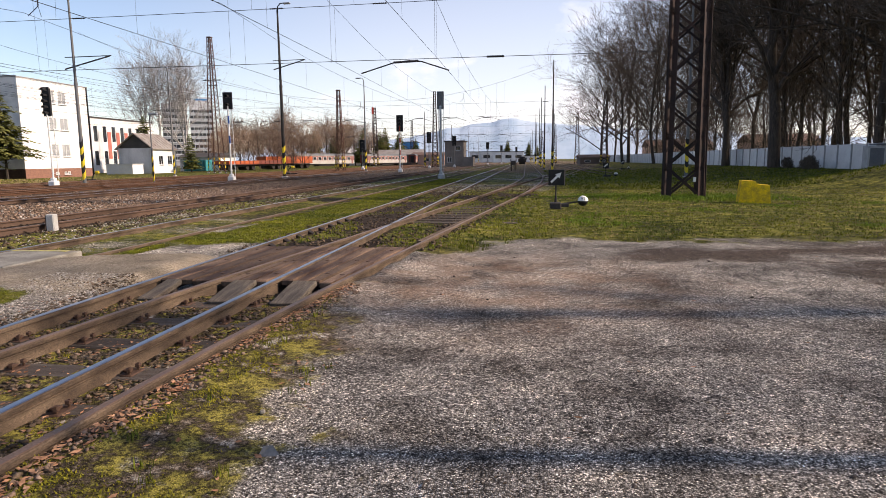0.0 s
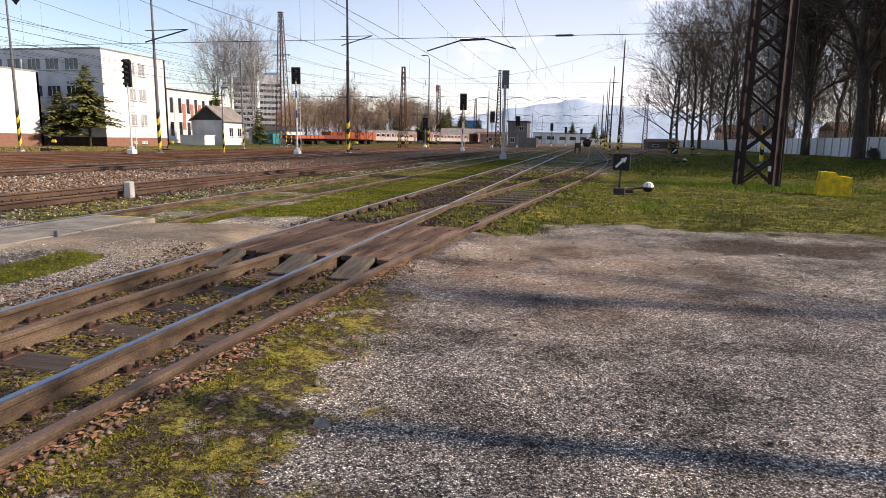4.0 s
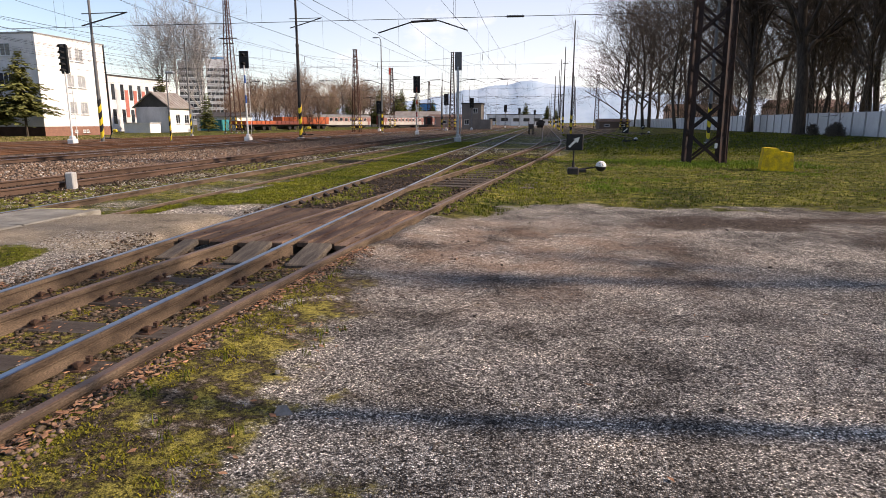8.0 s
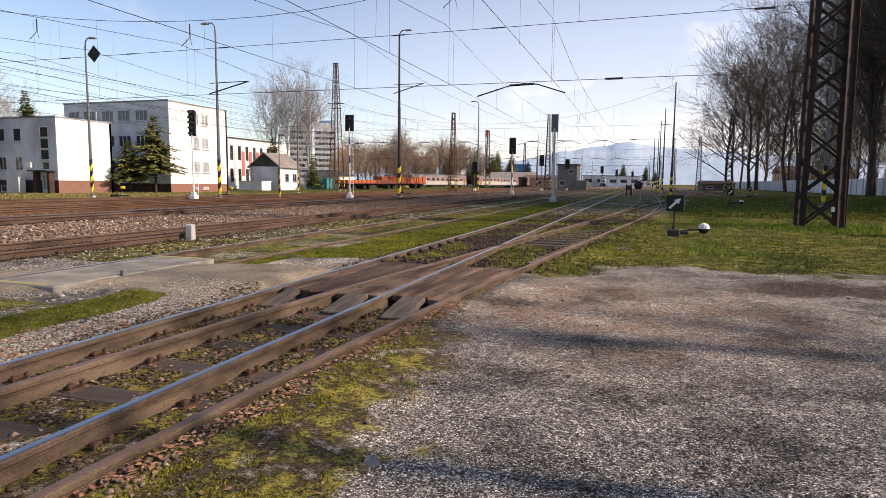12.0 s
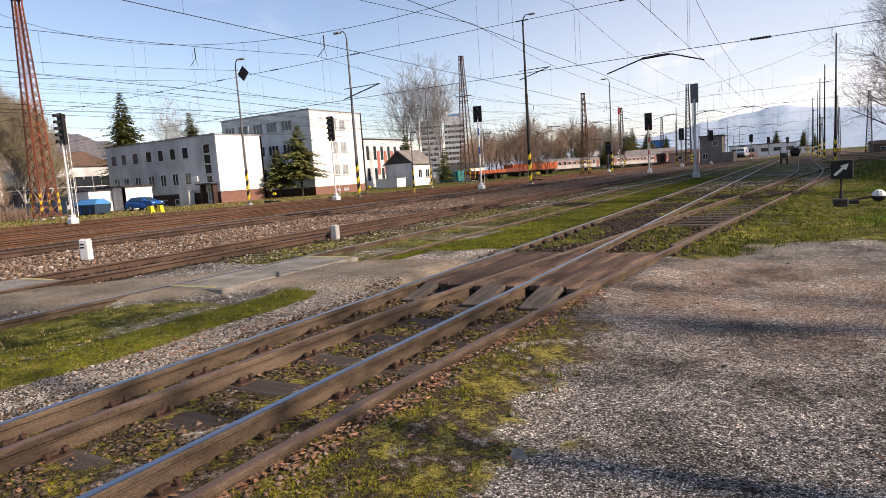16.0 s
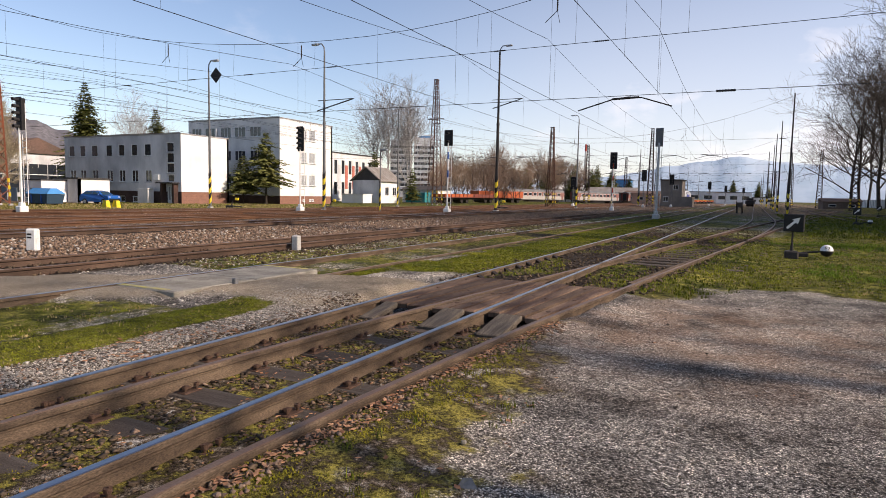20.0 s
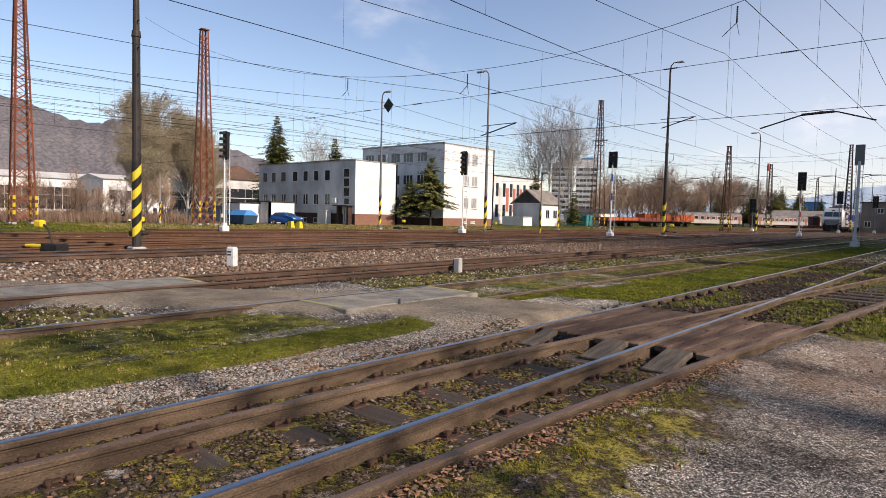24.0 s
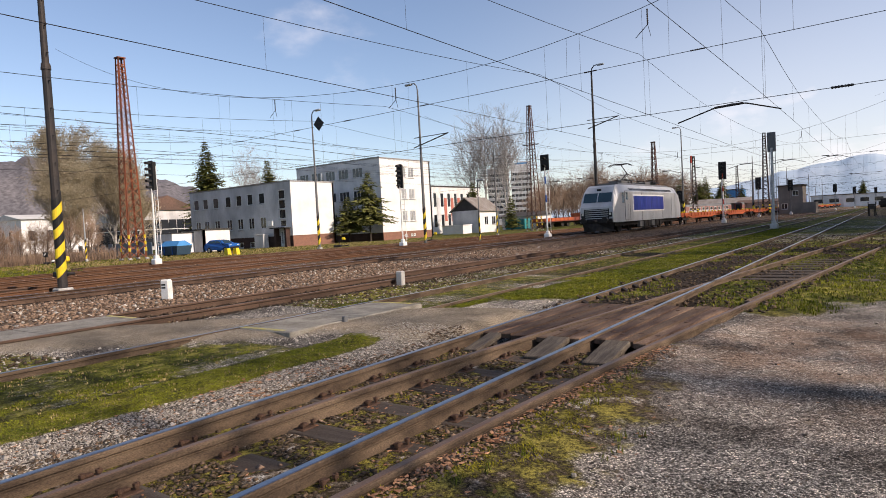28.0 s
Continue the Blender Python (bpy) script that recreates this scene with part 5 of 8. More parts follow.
part("side_wall", MB().box(-6, 0.15, 4.6, 11.9, 0.3, 9.2).box(-6, 17.3, 4.6, 11.9, 0.3, 9.2), PLASTER_L, lb)

# brick hut with a tin roof
hut = thing("hut", "small white hut with a weathered tin gable roof", "hut", "", pose(-49.0 * K, 77.6 * K, -0.2))
W, D, EV, RI = 4.9 * K, 5.55 * K, 3.35 * K, 5.35 * K
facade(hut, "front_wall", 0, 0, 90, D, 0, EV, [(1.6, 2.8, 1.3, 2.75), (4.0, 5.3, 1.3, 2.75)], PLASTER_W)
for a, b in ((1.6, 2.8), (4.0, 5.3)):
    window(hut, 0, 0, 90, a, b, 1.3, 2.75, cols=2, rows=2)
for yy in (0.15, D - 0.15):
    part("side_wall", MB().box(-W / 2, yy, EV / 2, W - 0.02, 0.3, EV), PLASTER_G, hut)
part("gable", MB().add([(-W, 0.02, EV), (0, 0.02, EV), (-W / 2, 0.02, RI - 0.1), (-W, 0.3, EV), (0, 0.3, EV), (-W / 2, 0.3, RI - 0.1)], [(0, 1, 2), (3, 5, 4), (0, 3, 4, 1), (1, 4, 5, 2), (2, 5, 3, 0)]), ROOFDARK, hut)
part("roof", MB().add([(-W / 2, -0.4, RI), (0.35, -0.4, EV - 0.1), (0.35, D + 0.4, EV - 0.1), (-W / 2, D + 0.4, RI), (-W / 2, -0.4, RI - 0.12), (0.35, -0.4, EV - 0.22), (0.35, D + 0.4, EV - 0.22), (-W / 2, D + 0.4, RI - 0.12),
                       (-W - 0.35, -0.4, EV - 0.1), (-W - 0.35, D + 0.4, EV - 0.1), (-W - 0.35, -0.4, EV - 0.22), (-W - 0.35, D + 0.4, EV - 0.22)],
                      [(0, 1, 2, 3), (4, 7, 6, 5), (1, 5, 6, 2), (0, 4, 5, 1), (3, 2, 6, 7), (0, 3, 9, 8), (4, 10, 11, 7), (8, 9, 11, 10), (0, 8, 10, 4), (3, 7, 11, 9)]), ROOFMETAL, hut)
for i in range(9):
    part("roof_seam", MB().bar((-W / 2 + 0.05, -0.3 + i * (D + 0.6) / 8, RI + 0.02), (0.34, -0.3 + i * (D + 0.6) / 8, EV - 0.07), 0.05, 0.04), ROOFMETAL, hut)
annex = solid("annex", MB().box(0, 0, 0.7, 4.2, 2.6, 1.4, c=0.02).box(0, 0, 1.45, 4.4, 2.8, 0.1), PLASTER_W, at=pose(-51.2 * K, 74.8 * K, -0.2))
tagged(annex, "low white annex with a flat lid beside the hut", "shed")

# garages, skip, teal container, sheds
g1 = thing("garage", "low white garage with a dark window and white door", "garage", "garages", pose(-57.2 * K, 37.2 * K, -0.2))
facade(g1, "wall", -5.5, 0, 0, 6.2, 0, 3.0, [(0.8, 2.6, 1.2, 2.3)], PLASTER_G)
window(g1, -5.5, 0, 0, 0.8, 2.6, 1.2, 2.3, cols=3)
part("end_wall", MB().box(0.55, 2.0, 1.5, 0.3, 4.0, 3.0).box(-2.4, 3.85, 1.5, 5.6, 0.3, 3.0).box(-5.35, 2.0, 1.5, 0.3, 3.6, 3.0), PLASTER_W, g1)
part("roof", MB().box(-2.4, 2.0, 3.08, 6.6, 4.4, 0.16), ROOFDARK, g1)
g1.scale = (0.74, 0.9, 0.85)
g2 = thing("garage", "plain white garage box behind the blue skip", "garage", "garages", pose(-60.0 * K, 34.8 * K, -0.2))
part("wall", MB().box(0, 1.5, 1.35, 5.0, 3.0, 2.7, c=0.02), PLASTER_W, g2)
part("roof", MB().box(0, 1.5, 2.76, 5.2, 3.2, 0.12), ROOFDARK, g2)
g2.scale = (0.7, 0.9, 0.85)
skip = thing("skip_container", "dark blue steel skip with a bright blue lid", "container", "", pose(-49.8 * K, 29.9 * K, -0.2))
part("body", MB().add([(-1.7, -0.9, 0.15), (1.7, -0.9, 0.15), (1.7, 0.9, 0.15), (-1.7, 0.9, 0.15), (-2.0, -1.0, 1.15), (2.0, -1.0, 1.15), (2.0, 1.0, 1.15), (-2.0, 1.0, 1.15)], [(0, 3, 2, 1), (0, 1, 5, 4), (1, 2, 6, 5), (2, 3, 7, 6), (3, 0, 4, 7), (4, 5, 6, 7)]), mat("dull_blue_steel", (0.04, 0.075, 0.115), 0.6), skip)
part("lid", MB().add([(-2.05, -1.05, 1.16), (2.05, -1.05, 1.16), (2.05, 1.05, 1.16), (-2.05, 1.05, 1.16), (-1.6, -0.35, 1.75), (1.6, -0.35, 1.75), (1.6, 0.35, 1.75), (-1.6, 0.35, 1.75)], [(0, 1, 5, 4), (1, 2, 6, 5), (2, 3, 7, 6), (3, 0, 4, 7), (4, 5, 6, 7), (3, 2, 1, 0)]), SKYBLUE, skip)
for s in (-1, 1):
    part("rib", MB().box(s * 0.9, -1.0, 0.65, 0.1, 0.12, 0.9), BLUE, skip)
    part("foot", MB().box(s * 1.2, 0, 0.08, 0.2, 1.6, 0.16), DARKSTEEL, skip)
skip.scale = (0.8, 0.8, 0.85)
teal = thing("container", "teal painted steel container by the hut", "container", "", pose(-50.6 * K, 92 * K, -0.15))
part("body", MB().box(0, 0, 1.0, 4.2, 2.3, 1.9, c=0.03), TEAL, teal)
for i in range(9):
    part("rib", MB().box(-1.9 + i * 0.475, -1.17, 1.0, 0.12, 0.06, 1.7), TEAL, teal)


def shed(label, x, y, w, d, h, ridge, wall, roof, rz=0.0, z=-0.2, axis_x=True, name="shed", category="shed"):
    s = thing(name, label, category, "sheds and halls", pose(x, y, z, 0, 0, rz))
    part("wall", MB().box(0, 0, h / 2, w, d, h), wall, s)
    if axis_x:
        vs = [(-w / 2 - 0.3, -d / 2 - 0.4, h), (w / 2 + 0.3, -d / 2 - 0.4, h), (w / 2 + 0.3, d / 2 + 0.4, h), (-w / 2 - 0.3, d / 2 + 0.4, h), (-w / 2 - 0.3, 0, h + ridge), (w / 2 + 0.3, 0, h + ridge)]
        fs = [(0, 1, 5, 4), (2, 3, 4, 5), (0, 4, 3), (1, 2, 5), (0, 3, 2, 1)]
    else:
        vs = [(-w / 2 - 0.4, -d / 2 - 0.3, h), (w / 2 + 0.4, -d / 2 - 0.3, h), (w / 2 + 0.4, d / 2 + 0.3, h), (-w / 2 - 0.4, d / 2 + 0.3, h), (0, -d / 2 - 0.3, h + ridge), (0, d / 2 + 0.3, h + ridge)]
        fs = [(1, 2, 5, 4), (3, 0, 4, 5), (0, 1, 4), (2, 3, 5), (0, 3, 2, 1)]
    part("roof", MB().add(vs, fs), roof, s)
    n = max(2, int(w / 3.2))
    for i in range(n):
        u = -w / 2 + (i + 0.5) * w / n
        wn = part("window", MB().box(u, -d / 2 - 0.02, h * 0.55, 1.3, 0.06, h * 0.3), FRAME, s)
        part("pane", MB().box(u, -d / 2 - 0.05, h * 0.55, 1.1, 0.03, h * 0.3 - 0.2), GLASS, wn)
    n = max(2, int(d / 3.2))
    for i in range(n):
        u = -d / 2 + (i + 0.5) * d / n
        wn = part("window", MB().box(w / 2 + 0.02, u, h * 0.55, 0.06, 1.3, h * 0.3), FRAME, s)
        part("pane", MB().box(w / 2 + 0.05, u, h * 0.55, 0.03, 1.1, h * 0.3 - 0.2), GLASS, wn)
    return s


shed("low pale shed with a dark roof behind the container", -59.5, 112, 8, 6, 2.6, 0.8, PLASTER_L, ROOFDARK)
long_hall = shed("long white hall with a pale roof behind the scrub", -158, 38, 16, 42, 7.2, 1.6, PLASTER_W, ROOFPALE, axis_x=False, name="hall", category="hall")
shed("white industrial hall with a pale sheet roof", -140, 62, 14, 26, 7.0, 1.2, PLASTER_W, ROOFPALE, axis_x=False, name="hall", category="hall")
shed("grey-blue glazed hall far beyond the scrub", -150, 14, 12, 22, 5.0, 1.0, PLASTER_G, ROOFMETAL, axis_x=False, name="hall", category="hall")
works = shed("white works hall with a glazed front and brown roof", -112, 62, 14, 12, 7.0, 2.6, PLASTER_G, ROOFRED, name="hall", category="hall")
for w2, d2, hall in ((14, 12, works), (16, 42, long_hall)):
    for i in range(int(d2 / 1.5)):
        part("glazing", MB().box(w2 / 2 + 0.08, -d2 / 2 + 0.8 + i * 1.5, 3.0, 0.06, 1.35, 4.6), GLASS, hall)
        part("glazing_bar", MB().box(w2 / 2 + 0.12, -d2 / 2 + 0.8 + i * 1.5, 3.6, 0.05, 1.4, 0.12), FRAME, hall)
    for i in range(int(w2 / 1.5)):
        part("glazing", MB().box(-w2 / 2 + 0.8 + i * 1.5, -d2 / 2 - 0.08, 3.0, 1.35, 0.06, 4.6), GLASS, hall)
        part("glazing_bar", MB().box(-w2 / 2 + 0.8 + i * 1.5, -d2 / 2 - 0.12, 3.6, 1.4, 0.05, 0.12), FRAME, hall)
shed("white house with a steep pale roof behind the coaches", -60, 224, 12, 8, 4.5, 2.6, PLASTER_W, PLASTER_W, name="house", category="house")
shed("brown goods shed with a grey roof", -39, 196, 14, 8, 3.4, 1.6, BROWNWALL, ROOFMETAL)
shed("brown goods shed with a flat red-brown roof", -29, 190, 10, 8, 3.2, 0.8, PINKWALL, ROOFRED)
shed("low brown shed beside the sidings", 15.5, 150, 6.5, 10, 1.8, 0.7, BROWNWALL, ROOFRED)
shed("pale house beyond the park fence", 40, 175, 16, 10, 4.6, 1.8, PINKWALL, ROOFRED, name="house", category="house")
shed("pale yellow house behind the park trees", 56, 150, 14, 10, 4.8, 1.8, PINKWALL, ROOFRED, name="house", category="house")
for x, y, w, h, m in ((-55, 295, 8, 10, SKYBLUE), (-22, 205, 5, 4.5, BLUE), (-8, 300, 14, 5, PLASTER_W), (3, 340, 10, 3.2, PLASTER_L), (-20, 330, 18, 5.5, PLASTER_L)):
    f = thing("hall", "small far hall at the end of the yard", "hall", "far halls", pose(x, y, -0.1))
    part("wall", MB().box(0, 0, h / 2, w, 8, h), m, f)
    part("roof", MB().box(0, 0, h + 0.1, w + 0.5, 8.5, 0.25), ROOFDARK, f)
    for i in range(3):
        part("window", MB().box(-w / 2 + (i + 0.5) * w / 3, -4.02, h * 0.55, w / 5, 0.06, h * 0.3), GLASS, f)

# signal box
SBWALL = mat("dull_brown_render", (0.26, 0.225, 0.19), 0.9, 0, (0.17, 0.145, 0.125), 0.5, 0.8, 20, 0.12, 0.2)
sb = thing("signal_box", "dull brown two-storey signal box with a flat roof", "signal box", "", pose(-14.9, 131.5, 0))
facade(sb, "front_wall", -2.0, 0, 0, 4.0, 0, 5.2, [(2.3, 3.3, 3.3, 4.3), (0.5, 1.5, 0.9, 2.0)], SBWALL)
window(sb, -2.0, 0, 0, 2.3, 3.3, 3.3, 4.3)
window(sb, -2.0, 0, 0, 0.5, 1.5, 0.9, 2.0)
part("side_wall", MB().box(1.85, 3.0, 2.6, 0.3, 5.4, 5.2).box(-1.85, 3.0, 2.6, 0.3, 5.4, 5.2).box(0, 5.85, 2.6, 4, 0.3, 5.2), SBWALL, sb)
part("roof", MB().box(0, 3, 5.28, 4.5, 6.5, 0.2), ROOFDARK, sb)
part("lower_annex", MB().box(3.0, 2.5, 1.0, 2.0, 5, 2.0), SBWALL, sb)

# tower blocks beyond
TBW = mat("tower_block_white", (0.62, 0.63, 0.64), 0.9, 0, (0.48, 0.49, 0.5), 0.2, 0.7, 10, 0.06, 0.1)
TBG = mat("tower_block_grey", (0.36, 0.36, 0.365), 0.9, 0, (0.28, 0.28, 0.285), 0.2, 0.7, 10, 0.06, 0.1)
for lab, az, wd, hh, wall, dp in (("grey tower block with dark window bands", -30.4, 13.5, 36.5, TBG, 12), ("white tower block with dark window bands", -28.3, 13.0, 38.5, TBW, 12)):
    cx, cy = 400 * math.sin(radians(az)), 400 * math.cos(radians(az))
    tb = thing("tower_block", lab, "tower block", "tower blocks", pose(cx, cy, -1, 0, 0, -az))
    part("wall", MB().box(0, dp / 2, hh / 2, wd, dp, hh), wall, tb)
    for i in range(9):
        for j in range(6):
            wv = part("window", MB().box(-wd / 2 + (j + 0.5) * wd / 6, -0.03, 5.2 + i * 3.4, wd / 6 - 0.25, 0.10, 1.65), GLASS, tb)
        part("ledge", MB().box(0, -0.15, 3.9 + i * 3.4, wd + 0.2, 0.5, 0.35), TBW, tb)
    part("roof_house", MB().box(wd * 0.2, dp / 2, hh + 1, wd * 0.5, dp * 0.6, 2.2), wall, tb)
part("roof_sign", MB().box(0, 0.2, 38.2, 7.5, 0.3, 2.8), SKYBLUE, tb, "pale blue roof board")
ch = thing("chimney", "tall slim chimney with red and white bands", "chimney", "", pose(-143, 583, 0))
for i in range(8):
    part("band", MB().cyl((0, 0, i * 6.4), (0, 0, i * 6.4 + 6.4), 1.3 - i * 0.05, 1.25 - i * 0.05, 12), (RED if i % 2 else WHITE) if i > 5 else CONCRETE, ch)

# ---- the park fence ----
fence = thing("concrete_fence", "pale grey concrete panel fence along the park", "fence")
panel_me = MB().box(0, 0, 0.97, 0.06, 1.92, 1.94, c=0.012).mesh("fence_panel")
panel_me.materials.append(mat("fence_concrete", (0.70, 0.685, 0.655), 0.9, 0, (0.52, 0.50, 0.475), 0.8, 0.8, 40, 0.12, 0.2, 0.08))
post_me = MB().box(0, 0, 1.0, 0.13, 0.13, 2.02, c=0.015).mesh("fence_post")
post_me.materials.append(CONCRETE)
y = 30.0
while y < 190:
    fx = 24.0 + 0.3 * math.sin(y * 0.05)
    gz = ground_z(fx, y)
    o = new("fence_panel", panel_me)
    o.parent, o.matrix_basis = fence, pose(fx, y + 1.0, gz - 0.1)
    o = new("fence_post", post_me)
    o.parent, o.matrix_basis = fence, pose(fx, y, gz - 0.1)
    y += 2.06
SHEET = mat("dull_blue_grey_sheet", (0.13, 0.19, 0.24), 0.6, 0, (0.22, 0.25, 0.27), 1.2, 0.9, 30, 0.15, 0.05)
bf = thing("sheet_fence", "dull blue-grey sheet fence between the scrub and the willow", "fence", "", pose(-66, 37, 0))
for i in range(14):
    part("sheet", MB().box(i * 0.98 - 8, i * 0.35 - 4, 0.62, 0.95, 0.05, 1.3), SHEET, bf, at=None)

# ---- distance: hill and mountains ----
# air haze is put into the base colours of the hill and mountains
HILL = mat("wooded_hillside", (0.112, 0.106, 0.114), 1.0, 0, (0.150, 0.138, 0.142), 0.012, 0.9, 0.12, 0.35, 0)
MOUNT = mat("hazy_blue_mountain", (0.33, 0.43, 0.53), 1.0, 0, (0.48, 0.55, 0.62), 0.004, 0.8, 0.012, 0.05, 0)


def ridge(name, label, dist, pts, material, depth, base=-3.0):
    """A ridge given by bearings and heights in degrees, laid out at one distance."""
    vs, fs = [], []
    az0, az1 = pts[0][0], pts[-1][0]
    n = 420
    for i in range(n + 1):
        az = az0 + (az1 - az0) * i / n
        k = max(j for j in range(len(pts) - 1) if pts[j][0] <= az + 1e-9)
        t = (az - pts[k][0]) / (pts[k + 1][0] - pts[k][0])
        el = pts[k][1] + (pts[k + 1][1] - pts[k][1]) * t * t * (3 - 2 * t)
        el *= 1 + 0.05 * noise.noise((az * 0.9, dist, 0)) + 0.020 * noise.noise((az * 2.6, dist, 0)) + 0.004 * noise.noise((az * 8, dist, 0))
        for d, f in ((0, 0), (0.35 * depth, 0.55), (0.7 * depth, 0.9), (depth, 1.0), (depth * 1.6, 0.6)):
            r = dist + d
            z = base + f * (math.tan(radians(el)) * (dist + depth) - base) if f else base
            if 0 < f < 1:
                z *= 1 + 0.025 * noise.noise((az * 0.35, d * 0.01, 4))
            vs.append((r * math.sin(radians(az)), r * math.cos(radians(az)), z))
    for i in range(n):
        for j in range(4):
            a = i * 5 + j
            fs.append((a, a + 5, a + 6, a + 1))
    me = bpy.data.meshes.new(name)
    me.from_pydata(vs, [], fs)
    me.materials.append(material)
    me.shade_smooth()
    return tagged(new(name, me), label, "hill", kind="structure")


ridge("backdrop_hill", "brown wooded hillside beyond the halls", 1500, [(-125, 7), (-100, 10), (-86, 10), (-80, 9.1), (-76.3, 8.0), (-71.5, 6.7), (-70.4, 6.55), (-69, 7.0), (-66.8, 6.2), (-60.5, 5.2), (-55, 3.8), (-48, 2.4), (-40, 1.5), (-30, 0.6)], HILL, 500)
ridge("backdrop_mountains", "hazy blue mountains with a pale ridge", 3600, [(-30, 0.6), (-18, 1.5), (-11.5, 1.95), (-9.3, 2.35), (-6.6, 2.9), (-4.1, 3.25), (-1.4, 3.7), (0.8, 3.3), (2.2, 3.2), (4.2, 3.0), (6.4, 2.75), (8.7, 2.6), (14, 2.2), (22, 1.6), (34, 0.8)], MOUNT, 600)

# ---- trees ----
BARK = mat("dark_bark", (0.085, 0.067, 0.053), 0.95, 0, (0.04, 0.032, 0.026), 2.5, 0.8, 25, 0.3, 0.6, stretch=(3, 3, 0.6))
TWIG = mat("bare_twigs", (0.12, 0.095, 0.075), 0.95, 0, (0.075, 0.058, 0.046), 1.0, 0.6, 20, 0.2, 0)
TWIG_PALE = mat("pale_spring_twigs", (0.33, 0.27, 0.18), 0.95, 0, (0.22, 0.17, 0.12), 0.6, 0.7, 10, 0.2, 0)
TWIG_BIRCH = mat("grey_birch_twigs", (0.30, 0.265, 0.24), 0.95, 0, (0.21, 0.18, 0.16), 0.6, 0.7, 10, 0.2, 0)
TWIG_BROWN = mat("reddish_brush_twigs", (0.28, 0.195, 0.14), 0.95, 0, (0.19, 0.125, 0.085), 0.6, 0.7, 10, 0.25, 0)
BARK_BIRCH = mat("birch_bark", (0.52, 0.49, 0.45), 0.9, 0, (0.12, 0.11, 0.10), 2.0, 0.8, 12, 0.2, 0.2, stretch=(1, 1, 3))
NEEDLE = mat("dark_spruce_needles", (0.125, 0.132, 0.028), 0.9, 0, (0.05, 0.06, 0.016), 1.2, 0.8, 20, 0.3, 0, 0.35)
LEAFLET = mat("young_pale_leaves", (0.36, 0.31, 0.21), 0.9, 0, (0.24, 0.195, 0.13), 0.6, 0.7, 10, 0.2, 0, 0.3)


def grow(rnd, h, r0, levels, kids, spread, up, first, limb, twig, twig_r, buds=None, flat=0.0, taper=0.5, bend=0.18):
    """A bare tree: trunk and limbs in one mesh, twigs in another."""
    def shoot(p, d, L, r, lev):
        n = 4 if lev == 0 else 3
        pts = [p]
        for i in range(n):
            d = (d + Vector((rnd.uniform(-1, 1), rnd.uniform(-1, 1), rnd.uniform(-0.5, 0.9) * up)) * bend * (0.5 if lev == 0 else 1.2)).normalized()
            p = p + d * (L / n)
            pts.append(p)
        last = lev >= levels - 2
        re = max(r * (taper if lev else 0.42), twig_r)
        tgt = twig if last else limb
        sides = 8 if lev == 0 else 5 if lev == 1 else 4 if not last else 3
        k = len(pts)
        for i in range(n):
            a, b = r + (re - r) * i / n, r + (re - r) * (i + 1) / n
            tgt.cyl(pts[i], pts[i + 1], a, b, sides, cap=False)
        if lev >= levels - 1:
            if buds is not None:
                for q in pts[1:]:
                    for _ in range(3):
                        c = q + Vector((rnd.uniform(-1, 1), rnd.uniform(-1, 1), rnd.uniform(-1, 1))) * 0.25
                        s = rnd.uniform(0.035, 0.08)
                        e = Vector((rnd.uniform(-1, 1), rnd.uniform(-1, 1), rnd.uniform(-1, 1))).normalized() * s
                        g = e.orthogonal().normalized() * s * 0.7
                        buds.add([tuple(c - e), tuple(c + g), tuple(c + e), tuple(c - g)], [(0, 1, 2, 3)])
            return
        m = kids[lev]
        for i in range(m):
            f = first + (1 - first) * (i + rnd.uniform(0.1, 0.9)) / m if lev == 0 else rnd.uniform(0.25, 1.0)
            j = min(n - 1, int(f * n))
            q = pts[j].lerp(pts[j + 1], f * n - j)
            dd = (pts[j + 1] - pts[j]).normalized()
            az = i * 2.4 + rnd.uniform(-0.6, 0.6)
            a = dd.orthogonal().normalized()
            b = dd.cross(a)
            sp = spread * rnd.uniform(0.65, 1.25) * (1.25 - 0.6 * f if lev == 0 else 1)
            nd = (dd * math.cos(sp) + (a * math.cos(az) + b * math.sin(az)) * math.sin(sp))
            nd.z += up * 0.25 - flat
            rr = (r + (re - r) * f)
            shoot(q, nd.normalized(), L * (0.62 - 0.25 * f if lev == 0 else 0.62) * rnd.uniform(0.75, 1.2), max(rr * 0.55, twig_r), lev + 1)
    shoot(Vector((0, 0, -0.15)), Vector((0, 0, 1)), h, r0, 0)


def bare_tree(label, seed, h, r0, levels=5, kids=(11, 6, 5, 4), spread=0.75, up=0.5, first=0.28, bark=BARK, twigs=TWIG, twig_r=0.012, buds=None, at=None, name="bare_tree", category="tree", group="park trees", taper=0.5, flat=0.0, bend=0.18):
    rnd = random.Random(seed)
    limb, tw = MB(), MB()
    bd = MB() if buds else None
    grow(rnd, h, r0, levels, kids, spread, up, first, limb, tw, twig_r, bd, flat, taper, bend)
    t = thing(name, label, category, group, at)
    solid("trunk", limb, bark, t, raw=True, smooth=True)
    solid("crown", tw, twigs, t, raw=True)
    if buds:
        solid("young_leaves", bd, buds, t, raw=True)
    return t


